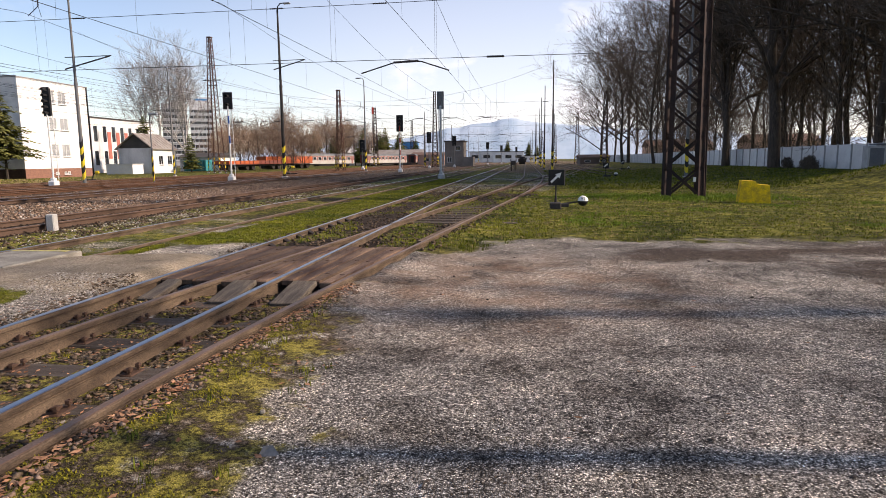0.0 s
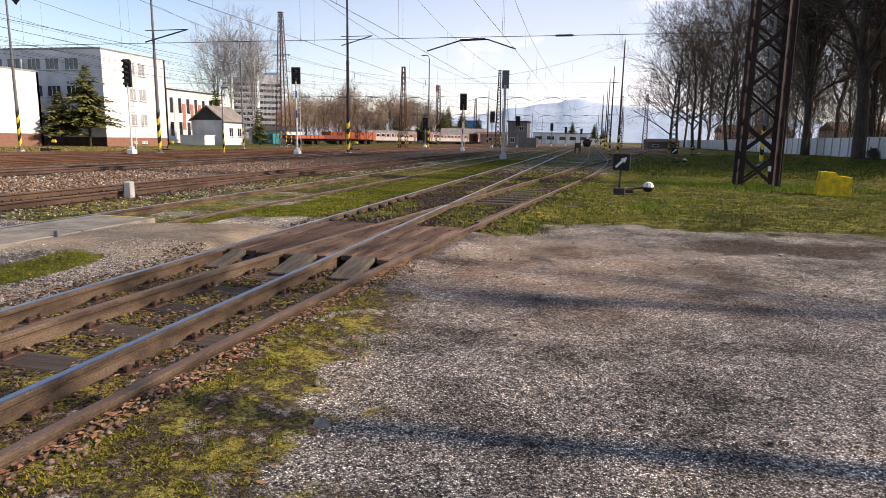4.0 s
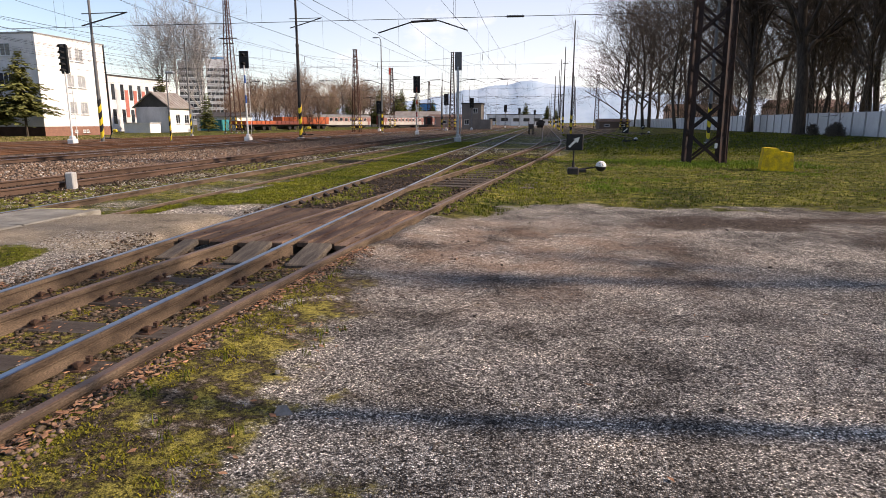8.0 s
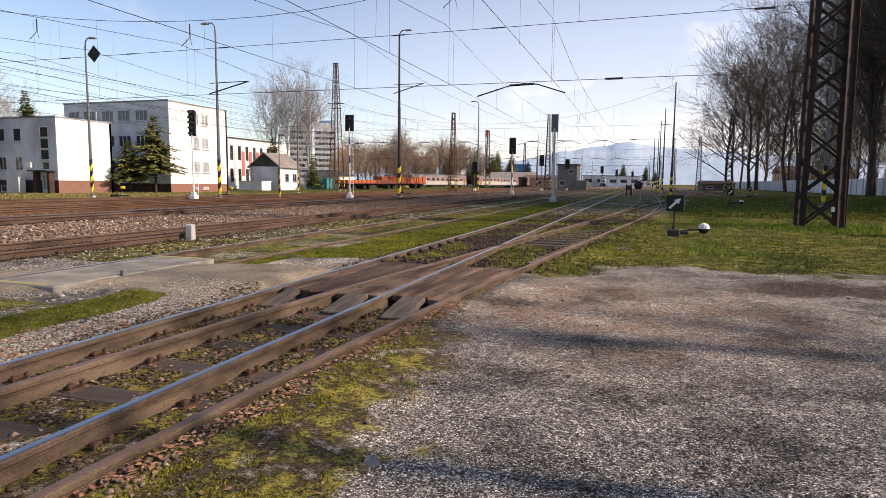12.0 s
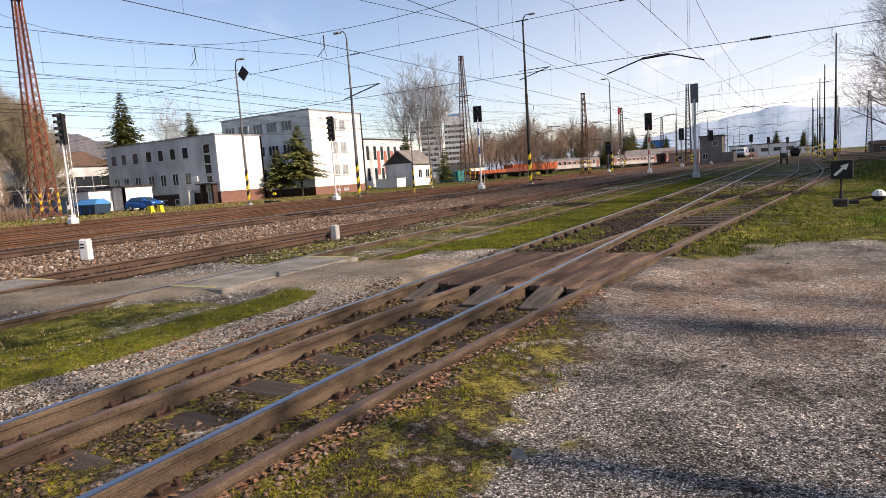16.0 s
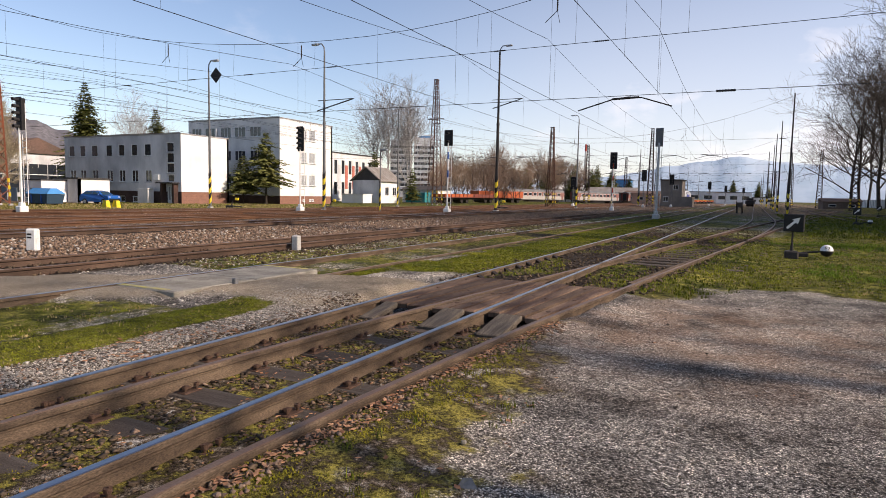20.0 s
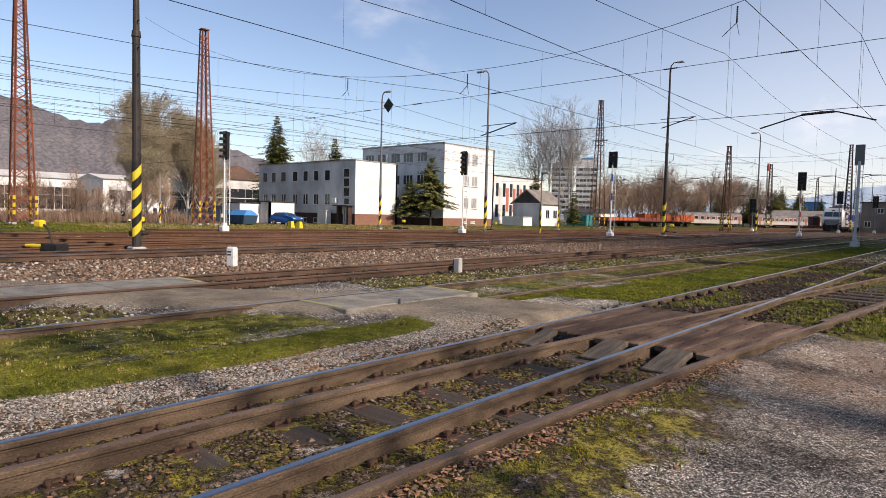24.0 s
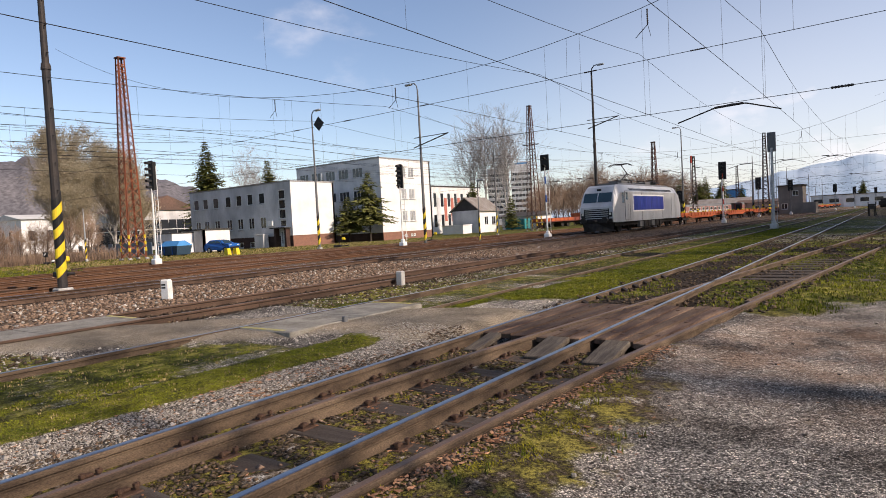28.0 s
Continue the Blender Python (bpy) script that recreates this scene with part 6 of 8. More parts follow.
def spruce(label, seed, h, w, at, skirt=0.08, group="conifers", ragged=0.12, needle=None):
    """A conifer of tiers of drooping boughs, each bough a fan of needle sprays."""
    rnd = random.Random(seed)
    t = thing("spruce", label, "conifer", group, at)
    solid("trunk", MB().cyl((0, 0, -0.2), (0, 0, h * 0.97), 0.018 * h, 0.01, 7), BARK, t, raw=True)
    mb = MB()
    tiers = int(h * 3.3)
    for i in range(tiers):
        f = (i + 0.5) / tiers
        z = h * (skirt + (1 - skirt) * f)
        L = w * (1 - f) ** 0.85 * rnd.uniform(0.75, 1.15) + 0.12
        nb = 11 if f < 0.8 else 7
        for j in range(nb):
            az = 2 * math.pi * (j + rnd.uniform(-0.35, 0.35)) / nb + i * 1.3
            if rnd.random() < ragged * (1 + 0.9 * math.sin(az * 2 + i * 0.7)):
                continue
            Lb = L * rnd.uniform(0.6 - ragged * 0.6, 1.15 + ragged * 0.5)
            steps = max(3, int(Lb / 0.34))
            for s in range(steps):
                u = (s + 0.6) / steps
                r = Lb * u
                zz = z - 0.22 * r * u + 0.08 * r + rnd.uniform(-0.06, 0.06)
                c = Vector((math.cos(az) * r, math.sin(az) * r, zz))
                sz = (0.22 + 0.30 * (1 - u)) * min(1.2, 0.5 + L * 0.3)
                for side in (-1, 1, 0):
                    a2 = az + side * rnd.uniform(0.5, 1.0)
                    d = Vector((math.cos(a2), math.sin(a2), rnd.uniform(-0.55, 0.05)))
                    g = Vector((-math.sin(a2), math.cos(a2), rnd.uniform(-0.5, 0.5))) * sz * 0.36
                    mb.add([tuple(c - g * 0.5), tuple(c + d * sz * 0.6 - g), tuple(c + d * sz * 1.5), tuple(c + d * sz * 0.6 + g)], [(0, 1, 2, 3)])
    solid("crown", mb, needle or NEEDLE, t, raw=True)
    return t


# park trees: a few kinds, repeated
kinds = [bare_tree("tall bare park tree with a dark forked trunk", 11, 21, 0.34, kids=(12, 6, 5, 4), first=0.22, twig_r=0.014, at=pose(27.5, 72, 0.6), bend=0.32),
         bare_tree("tall bare park tree with a slim straight trunk", 12, 23, 0.26, kids=(13, 6, 5, 4), spread=0.65, first=0.26, twig_r=0.014, at=pose(26.0, 86, 0.6), bend=0.32),
         bare_tree("broad bare park tree with low crooked limbs", 13, 18, 0.32, kids=(12, 6, 5, 4), spread=0.95, first=0.16, twig_r=0.014, at=pose(19.0, 128, 0.5), bend=0.32),
         bare_tree("leaning bare park tree with a dense twiggy crown", 14, 20, 0.28, kids=(12, 6, 5, 4), spread=0.75, first=0.22, twig_r=0.014, at=pose(21.5, 110, 0.5), bend=0.32)]
broad = bare_tree("stout old park tree with a thick dark trunk before the fence", 17, 20, 0.54, kids=(14, 7, 5, 4), spread=0.8, first=0.3, twig_r=0.014, at=pose(22.2, 60.0, 0.35), bend=0.32)
for x, y, s in ((22.0, 73.6, 0.62), (22.7, 75.0, 0.66), (28.0, 50.5, 0.6), (27.5, 44.5, 0.66)):
    c = copy_thing(broad, pose(x, y, ground_z(x, y) - 0.1, 0, 0, x * 97 % 360))
    c.scale = (s, s, s * 1.45)
sapling = [bare_tree("thin bare sapling in the undergrowth behind the fence", 18, 8.5, 0.075, levels=4, kids=(14, 6, 4), spread=0.55, up=0.7, first=0.06, twigs=TWIG, twig_r=0.014, at=pose(26.5, 68, 0.3), name="bare_sapling", group="park saplings"),
           bare_tree("bare twiggy shrub in the undergrowth behind the fence", 19, 6.0, 0.06, levels=4, kids=(16, 6, 4), spread=0.8, up=0.6, first=0.02, twigs=TWIG, twig_r=0.014, at=pose(26.0, 58, 0.3), name="bare_shrub", category="shrub", group="park saplings")]
rnd = random.Random(5)
spots = [(26.6, 52, 0), (30, 47, 1), (33, 58, 3), (29, 63, 1), (37, 50, 2), (35, 70, 1), (31, 78, 3), (38, 84, 0), (29, 94, 3), (34, 100, 1), (41, 64, 3), (45, 77, 1), (27, 104, 1), (31, 117, 0),
         (24.5, 122, 3), (28, 134, 1), (22.5, 143, 0), (26, 155, 2), (20.5, 162, 3), (24, 176, 1), (42, 96, 0), (47, 58, 1), (44, 112, 1), (38, 128, 3), (50, 88, 3), (36, 148, 1), (55, 70, 1), (17.5, 150, 2),
         (27, 41, 1), (30, 43.5, 3), (33, 46, 0), (31, 49.5, 1), (36, 47, 3), (29, 38.5, 0), (34, 41, 1), (38, 44, 0), (41, 49, 3), (44, 46, 1), (39, 53, 1), (35, 54, 0)]
for x, y, k in spots:
    c = copy_thing(kinds[k], pose(x, y, ground_z(x, y) - 0.05, 0, 0, rnd.uniform(0, 360)))
    s = rnd.uniform(0.82, 1.12)
    c.scale = (s, s, s)
for i in range(9):
    y = rnd.uniform(38, 130)
    x = 27 + rnd.uniform(0, 1) ** 1.3 * 36
    c = copy_thing(kinds[rnd.choice((0, 1, 1, 3))], pose(x, y, ground_z(x, y) - 0.05, 0, 0, rnd.uniform(0, 360)))
    s = rnd.uniform(0.7, 1.1)
    c.scale = (s, s, s)
for i in range(64):
    y = rnd.uniform(34, 150)
    x = 25.2 + rnd.uniform(0, 1) ** 1.5 * 26
    c = copy_thing(sapling[i % 2], pose(x, y, ground_z(x, y) - 0.05, 0, 0, rnd.uniform(0, 360)))
    s = rnd.uniform(0.7, 1.3)
    c.scale = (s, s, s * rnd.uniform(1.0, 1.9))
heap = bare_tree("heap of dark cut brushwood before the fence", 20, 0.9, 0.03, levels=4, kids=(26, 8, 5), spread=1.2, up=0.1, first=0.02, twig_r=0.012, at=pose(22.4, 53.5, 0.35), name="brush_heap", category="brush", group="brush heaps")
for x, y in ((22.8, 55.0), (22.2, 57.0), (22.0, 51.8)):
    copy_thing(heap, pose(x, y, ground_z(x, y) - 0.1, 0, 0, y * 71 % 360))
# slim trees out of view beside the lot, added to throw their shadows over it
slim = bare_tree("slim tall bare tree beside the gravel lot", 15, 15.5, 0.13, levels=4, kids=(7, 4, 3), spread=0.6, first=0.62, at=pose(9.5, 3.70, 0), group="lot trees", twig_r=0.006)
stout = bare_tree("stout bare tree beside the gravel lot", 16, 17, 0.24, levels=4, kids=(6, 4, 3), spread=0.6, first=0.7, twig_r=0.006, at=pose(22.0, 7.0, 0), group="lot trees")
# unseen crowns placed to dim the right side of the lot
shade = bare_tree("unseen bare lot tree with a fine twiggy crown for shade", 27, 15, 0.16, levels=4, kids=(16, 7, 5), spread=0.7, first=0.4, twig_r=0.010, at=pose(38.0, 11.0, 0), group="lot trees")
for x, y, k, a in ((31.5, 7.2, shade, 140), (32.5, 4.2, shade, 15), (34.0, 1.8, shade, 250)):
    copy_thing(k, pose(x, y, ground_z(x, y), 0, 0, a))

# pale willow behind the red lattice mast, birches by the tower blocks
for lab, sd2, hh, x, y in (("pale willow in young leaf behind the red mast", 21, 9.6, -78.0, 33.5), ("slim pale willow with young leaves at the scrub", 22, 8.6, -76.0, 38.0), ("pale willow with beige twigs beside the blue fence", 24, 6.4, -73.0, 31.0), ("small pale willow by the lamp column", 25, 6.0, -78.0, 40.5)):
    bare_tree(lab, sd2, hh, 0.17, levels=5, kids=(24, 8, 6, 4), spread=0.5, up=0.85, first=0.1, bark=BARK_BIRCH, twigs=TWIG_PALE, twig_r=0.011, buds=LEAFLET, at=pose(x, y, -0.2), group="trees beyond the yard")
birch = bare_tree("tall grey birch with fine hanging twigs", 23, 17.5, 0.26, kids=(14, 6, 5, 4), spread=0.55, up=0.7, first=0.2, bark=BARK_BIRCH, twigs=TWIG_BIRCH, twig_r=0.011, at=pose(-80.0, 129, 0), group="birches")
for x, y, a, s in ((-75.5, 132, 70, 1.0), (-84, 133, 140, 0.98), (-72, 127, 220, 0.92)):
    c = copy_thing(birch, pose(x, y, 0, 0, 0, a))
    c.scale = (s, s, s)
c = copy_thing(birch, pose(-97, 73, 0, 0, 0, 33))
c.scale = (0.62, 0.62, 0.62)
c = copy_thing(birch, pose(-96, 78, 0, 0, 0, 133))
c.scale = (0.58, 0.58, 0.58)
c = copy_thing(birch, pose(-80, 84, 0, 0, 0, 73))
c.scale = (0.52, 0.52, 0.52)
# olive needle copy, brightened so that sunlight is partly in its colour
NEEDLE_LIT = mat("sunlit_olive_needles", (0.20, 0.20, 0.055), 0.9, 0, (0.085, 0.095, 0.026), 1.0, 0.8, 20, 0.35, 0, 0.4)
spruce("ragged olive spruce with a bare lower trunk between the two offices", 31, 7.7 * K, 2.9 * K, pose(-47.0 * K, 51.6 * K, -0.2), 0.26, ragged=0.34, needle=NEEDLE_LIT)
spruce("low bushy spruce leaning beside the white wall", 36, 5.2 * K, 3.0 * K, pose(-49.3 * K, 50.6 * K, -0.2), 0.24, ragged=0.36, needle=NEEDLE_LIT)
spruce("tall dark spruce behind the grey office", 32, 16.2, 5.2, pose(-85, 57, 0))
spruce("dark spruce behind the grey office", 33, 13.2, 4.0, pose(-80, 64.5, 0))
spruce("slim dark spruce behind the red mast", 34, 14.0, 2.4, pose(-106, 20, 0))
spruce("small dark spruce beside the hut", 35, 9.2, 3.6, pose(-63.5, 98.5, 0))
spruce("small green spruce behind the hut", 37, 6.0, 1.8, pose(-54.0, 96, 0))
# brown brush and small trees behind the parked wagons
brush = [bare_tree("bare reddish-brown brush tree behind the wagons", 41, 8.0, 0.14, levels=4, kids=(14, 8, 6), spread=0.6, up=0.8, first=0.1, twigs=TWIG_BROWN, twig_r=0.014, at=pose(-52, 128, 0), group="brush trees"),
         bare_tree("tall bare brown tree behind the coaches", 42, 11.5, 0.2, levels=4, kids=(16, 8, 6), spread=0.65, up=0.7, first=0.15, twigs=TWIG_BROWN, twig_r=0.016, at=pose(-70, 176, 0), group="brush trees")]
rnd = random.Random(9)
for i in range(28):
    y = rnd.uniform(118, 215)
    az = rnd.uniform(-27.5, -13.0)
    x = y * math.tan(radians(az))
    if y < 165 and az > -19:
        y *= 1.45
        x *= 1.45
    c = copy_thing(brush[i % 2 if y > 150 else 0], pose(x - 3, y + 4, -0.1, 0, 0, rnd.uniform(0, 360)))
    s = rnd.uniform(0.55, 0.85) * (1.0 if y < 170 else 1.1)
    c.scale = (s, s, s)
for i in range(26):                             # the closed brown thicket behind the coaches
    y = rnd.uniform(205, 250)
    c = copy_thing(brush[1], pose(y * math.tan(radians(-25.5 + 0.42 * i)), y, -0.1, 0, 0, rnd.uniform(0, 360)))
    s = rnd.uniform(0.75, 1.05)
    c.scale = (s, s, s)
for i in range(58):
    a = rnd.uniform(0, 1)
    x, y = -63.5 - 11 * rnd.random() - 2 * a, 4 + 28 * a
    c = copy_thing(brush[0], pose(x, y, -0.1, 0, 0, rnd.uniform(0, 360)))
    s = rnd.uniform(0.20, 0.40)
    c.scale = (s, s, s)
for i in range(5):
    c = copy_thing(brush[0], pose(-88 - rnd.uniform(0, 22), 4 + i * 2.2, -0.1, 0, 0, rnd.uniform(0, 360)))
    s = rnd.uniform(0.5, 0.85)
    c.scale = (s, s, s)
pine = spruce("dark green pine behind the coaches", 45, 11, 4.2, pose(-48, 205, 0), 0.1)
for x, y, s in ((-62, 200, 1.0), (-56, 214, 1.15), (-44, 216, 0.95), (-51, 226, 1.2), (-72, 210, 1.0), (-65, 224, 1.15), (-60, 232, 1.05), (-47, 233, 1.1), (-54, 203, 0.9), (-40, 228, 0.85), (-12, 420, 1.3), (2, 430, 1.2), (8, 440, 1.0)):
    c = copy_thing(pine, pose(x, y, 0, 0, 0, s * 300))
    c.scale = (s, s, s)

# ---- trains ----
SILVER = mat("silver_grey_body_paint", (0.50, 0.51, 0.52), 0.45, 0.35, (0.36, 0.355, 0.35), 0.8, 0.8, 30, 0.08, 0.1, stretch=(1, 1, 0.25))
SILVER_D = mat("dirty_silver_roof", (0.17, 0.168, 0.165), 0.6, 0.3, (0.09, 0.085, 0.08), 0.8, 0.8, 30, 0.15, 0.1)
UNDER = mat("black_running_gear", (0.022, 0.020, 0.019), 0.75, 0.1, (0.05, 0.042, 0.036), 3, 0.7, 40, 0.3, 0.3)
ADBLUE = mat("blue_side_board", (0.012, 0.030, 0.20), 0.45, 0, (0.05, 0.055, 0.30), 1.6, 0.9, 5, 0.2, 0, stretch=(1, 1, 0.2))
CABGLASS = mat("cab_glass", (0.02, 0.045, 0.06), 0.05, 0, None, 1, 0.3, 10, 0.05, 0, spec=0.8)
ORANGE = mat("orange_red_wagon_paint", (0.46, 0.105, 0.035), 0.65, 0, (0.28, 0.075, 0.035), 1.0, 0.8, 30, 0.2, 0.15)
RUSTRED = mat("dark_red_wagon_paint", (0.20, 0.055, 0.04), 0.75, 0, (0.12, 0.045, 0.035), 1.0, 0.8, 30, 0.2, 0.15)
COACHRED = mat("faded_red_coach_paint", (0.27, 0.13, 0.11), 0.5, 0, (0.20, 0.09, 0.075), 0.6, 0.7, 30, 0.12, 0.1)
COACHWHITE = mat("off_white_coach_paint", (0.46, 0.43, 0.39), 0.5, 0, (0.34, 0.30, 0.27), 0.6, 0.7, 30, 0.08, 0.1)
LIGHTGLASS = mat("headlight_glass", (0.75, 0.72, 0.62), 0.15, 0, None, 3, 0.2, 30, 0.05, 0)


def loft(rings):
    n = len(rings[0])
    vs = [p for r in rings for p in r]
    fs = [(i * n + j, i * n + (j + 1) % n, (i + 1) * n + (j + 1) % n, (i + 1) * n + j) for i in range(len(rings) - 1) for j in range(n)]
    fs += [tuple(range(n)), tuple(reversed(range((len(rings) - 1) * n, len(rings) * n)))]
    return MB().add(vs, fs)


def axle(parent, y, r, gauge=0.75):
    a = new("axle")
    a.parent = parent
    a.empty_display_size = 0.1
    a.matrix_basis = pose(0, y, r)
    mb = MB().cyl((-0.9, 0, 0), (0.9, 0, 0), 0.09, n=8)
    for s in (-1, 1):
        mb.cyl((s * (gauge - 0.06), 0, 0), (s * (gauge + 0.07), 0, 0), r, n=24)
        mb.cyl((s * (gauge - 0.09), 0, 0), (s * (gauge - 0.06), 0, 0), r + 0.03, n=24)
    return a, mb


def locomotive():
    L = thing("locomotive", "silver-grey electric locomotive with a blue side board", "locomotive", "", pose(TRACK_E, 46.8, RAIL_Z))

    def ring(y, hw, zb, zs, zt, rw):
        return [(-hw, y, zb), (hw, y, zb), (hw, y, zs), (rw, y, zt), (-rw, y, zt), (-hw, y, zs)]

    def nose(s):
        e = (lambda y: y) if s > 0 else (lambda y: 18.95 - y)
        r = [ring(e(0.02), 1.33, 0.88, 1.3, 1.66, 1.26), ring(e(0.05), 1.38, 0.85, 1.6, 2.05, 1.30), ring(e(0.24), 1.44, 0.82, 1.95, 2.38, 1.32), ring(e(0.66), 1.48, 0.80, 2.55, 3.22, 1.22),
             ring(e(1.08), 1.49, 0.80, 3.0, 3.62, 1.12), ring(e(1.45), 1.50, 0.80, 3.15, 3.78, 1.10), ring(e(2.3), 1.50, 0.80, 3.2, 3.82, 1.10)]
        return loft(r)
    for s in (1, -1):
        part("cab", nose(s), SILVER, L, "silver-grey sloping driver's cab", smooth=False)
    body = part("body", loft([ring(2.302, 1.49, 0.80, 3.2, 3.8, 1.1), ring(16.648, 1.49, 0.80, 3.2, 3.8, 1.1)]), SILVER, L)
    part("roof_panel", loft([[(-1.05, 2.6, 3.79), (1.05, 2.6, 3.79), (0.85, 2.6, 3.98), (-0.85, 2.6, 3.98)], [(-1.05, 16.3, 3.79), (1.05, 16.3, 3.79), (0.85, 16.3, 3.98), (-0.85, 16.3, 3.98)]]), SILVER_D, L)
    for k in range(4):
        part("roof_box", MB().box(0.2 - 0.4 * (k % 2), 4.6 + k * 3.1, 4.08, 1.1, 1.5, 0.26, c=0.04), SILVER_D, L)
        part("roof_insulator", MB().cyl((0.5, 3.6 + k * 3.4, 3.95), (0.5, 3.6 + k * 3.4, 4.35), 0.07, 0.05, 8), INSUL, L)
    part("roof_cable", MB().tube([(0.5, 3.6, 4.36), (0.5, 8, 4.33), (0.5, 13.8, 4.36)], 0.025, 6), DARKSTEEL, L)
    # windscreens, lamps, grille of the leading cab
    for s in (-1, 1):
        a, b = s * 0.04, s * 1.16
        part("windscreen", MB().add([(a, 0.225, 2.42), (b, 0.235, 2.42), (b * 0.985, 0.618, 3.16), (a, 0.618, 3.16)], [(0, 1, 2, 3)]), CABGLASS, L)
        lampb = part("lamp_housing", MB().box(s * 1.12, 0.04, 1.42, 0.30, 0.14, 0.34, c=0.03), BLACK, L)
        part("headlight", MB().cyl((s * 1.12, -0.045, 1.48), (s * 1.12, -0.03, 1.48), 0.09, n=10), LIGHTGLASS, lampb)
        part("wiper", MB().bar((s * 0.45, 0.26, 2.3), (s * 0.62, 0.5, 2.85), 0.03, 0.03), BLACK, L)
        part("buffer", MB().cyl((s * 0.875, -0.55, 1.02), (s * 0.875, 0.05, 1.02), 0.11, n=10).cyl((s * 0.875, -0.62, 1.02), (s * 0.875, -0.55, 1.02), 0.24, n=12), UNDER, L)
        part("side_window", MB().box(s * 1.503, 1.98, 2.72, 0.02, 0.48, 0.82, c=0.005), CABGLASS, L)
        part("cab_door", MB().box(s * 1.503, 2.75, 2.08, 0.015, 0.72, 2.3), SILVER, L)
        part("door_gap", MB().box(s * 1.498, 2.75, 2.08, 0.012, 0.80, 2.38), BLACK, L)
        part("door_window", MB().box(s * 1.512, 2.75, 2.85, 0.01, 0.42, 0.6), CABGLASS, L)
        for k in range(5):
            part("panel_joint", MB().box(s * 1.497, 3.6 + k * 2.95, 2.0, 0.008, 0.035, 2.3), BLACK, L)
        part("vent_grille", MB().box(s * 1.497, 9.47, 3.36, 0.02, 12.0, 0.05).box(s * 1.40, 9.47, 3.46, 0.02, 12.0, 0.05), BLACK, L)
        for k in range(6):
            part("underfloor_box", MB().box(s * 1.28, 6.6 + k * 1.1, 0.52, 0.3, 0.85, 0.5, c=0.03), UNDER if k % 3 else SILVER_D, L)
        part("handrail", MB().cyl((s * 1.54, 2.3, 1.2), (s * 1.54, 2.3, 2.7), 0.02, n=6), GALV, L)
        board = part("side_board", MB().box(s * 1.500, 8.6, 2.28, 0.016, 8.7, 1.42), WHITE, L, "white framed board on the body side")
        part("board_field", MB().box(s * 1.511, 8.6, 2.28, 0.012, 8.35, 1.18), ADBLUE, board, "dark blue and violet printed field")
        part("body_skirt", MB().box(s * 1.44, 9.4, 0.84, 0.06, 15.5, 0.12), BLACK, L)
    part("marker_lamp", MB().box(0, 0.80, 3.40, 0.36, 0.12, 0.18, c=0.03), BLACK, L)
    for i in range(5):
        part("grille_bar", MB().box(0, -0.005, 1.16 + i * 0.16, 1.9, 0.05, 0.06), GALV, L)
    part("front_grille", MB().box(0, 0.03, 1.46, 2.05, 0.06, 0.86), BLACK, L)
    part("buffer_beam", MB().box(0, 0.12, 0.95, 2.6, 0.25, 0.34, c=0.03), UNDER, L)
    part("coupling", MB().box(0, -0.25, 0.95, 0.14, 0.7, 0.16, c=0.02), UNDER, L)
    part("snow_plough", MB().add([(-1.25, 0.15, 0.78), (1.25, 0.15, 0.78), (1.25, 0.45, 0.14), (0, -0.25, 0.14), (-1.25, 0.45, 0.14), (0, -0.1, 0.78)], [(0, 5, 3, 4), (5, 1, 2, 3), (0, 4, 2, 1)]), UNDER, L)
    part("underframe", MB().box(0, 9.47, 0.66, 2.5, 17.6, 0.3).box(0, 9.47, 0.42, 2.3, 4.2, 0.5), UNDER, L)
    spin = []
    for yb in (4.0, 14.9):
        bg = part("bogie", MB().box(-1.05, yb, 0.62, 0.16, 3.9, 0.30, c=0.03).box(1.05, yb, 0.62, 0.16, 3.9, 0.30, c=0.03).box(0, yb, 0.6, 2.1, 0.6, 0.3), UNDER, L)
        for s in (-1, 1):
            for d in (-1.3, 1.3):
                part("axle_box", MB().box(s * 1.14, yb + d, 0.60, 0.16, 0.42, 0.42, c=0.04), UNDER, bg)
                part("spring", MB().cyl((s * 1.12, yb + d * 0.55, 0.5), (s * 1.12, yb + d * 0.55, 0.95), 0.11, n=8), UNDER, bg)
            part("damper", MB().cyl((s * 1.2, yb - 0.5, 0.8), (s * 1.2, yb + 0.9, 0.75), 0.05, n=6), SILVER_D, bg)
        for d in (-1.3, 1.3):
            a, mb = axle(L, yb + d, 0.61)
            part("wheelset", mb, UNDER, a)
            spin.append((a, yb + d))
    # raised current collector
    px = 6.3
    frame_bars = MB().box(0, px - 0.5, 4.30, 1.2, 0.10, 0.10).box(0, px + 0.8, 4.30, 1.2, 0.10, 0.10).box(-0.5, px + 0.15, 4.30, 0.1, 1.4, 0.08).box(0.5, px + 0.15, 4.30, 0.1, 1.4, 0.08)
    pg = part("pantograph", frame_bars.tube([(0, px - 0.35, 4.34), (0, px + 1.15, 4.95)], 0.06, 8).tube([(0, px + 1.15, 4.95), (0, px - 0.35, 5.66)], 0.045, 8).tube([(0.22, px - 0.35, 4.36), (0.16, px + 1.05, 4.86)], 0.025, 6), BLACK, L, "raised black current collector")
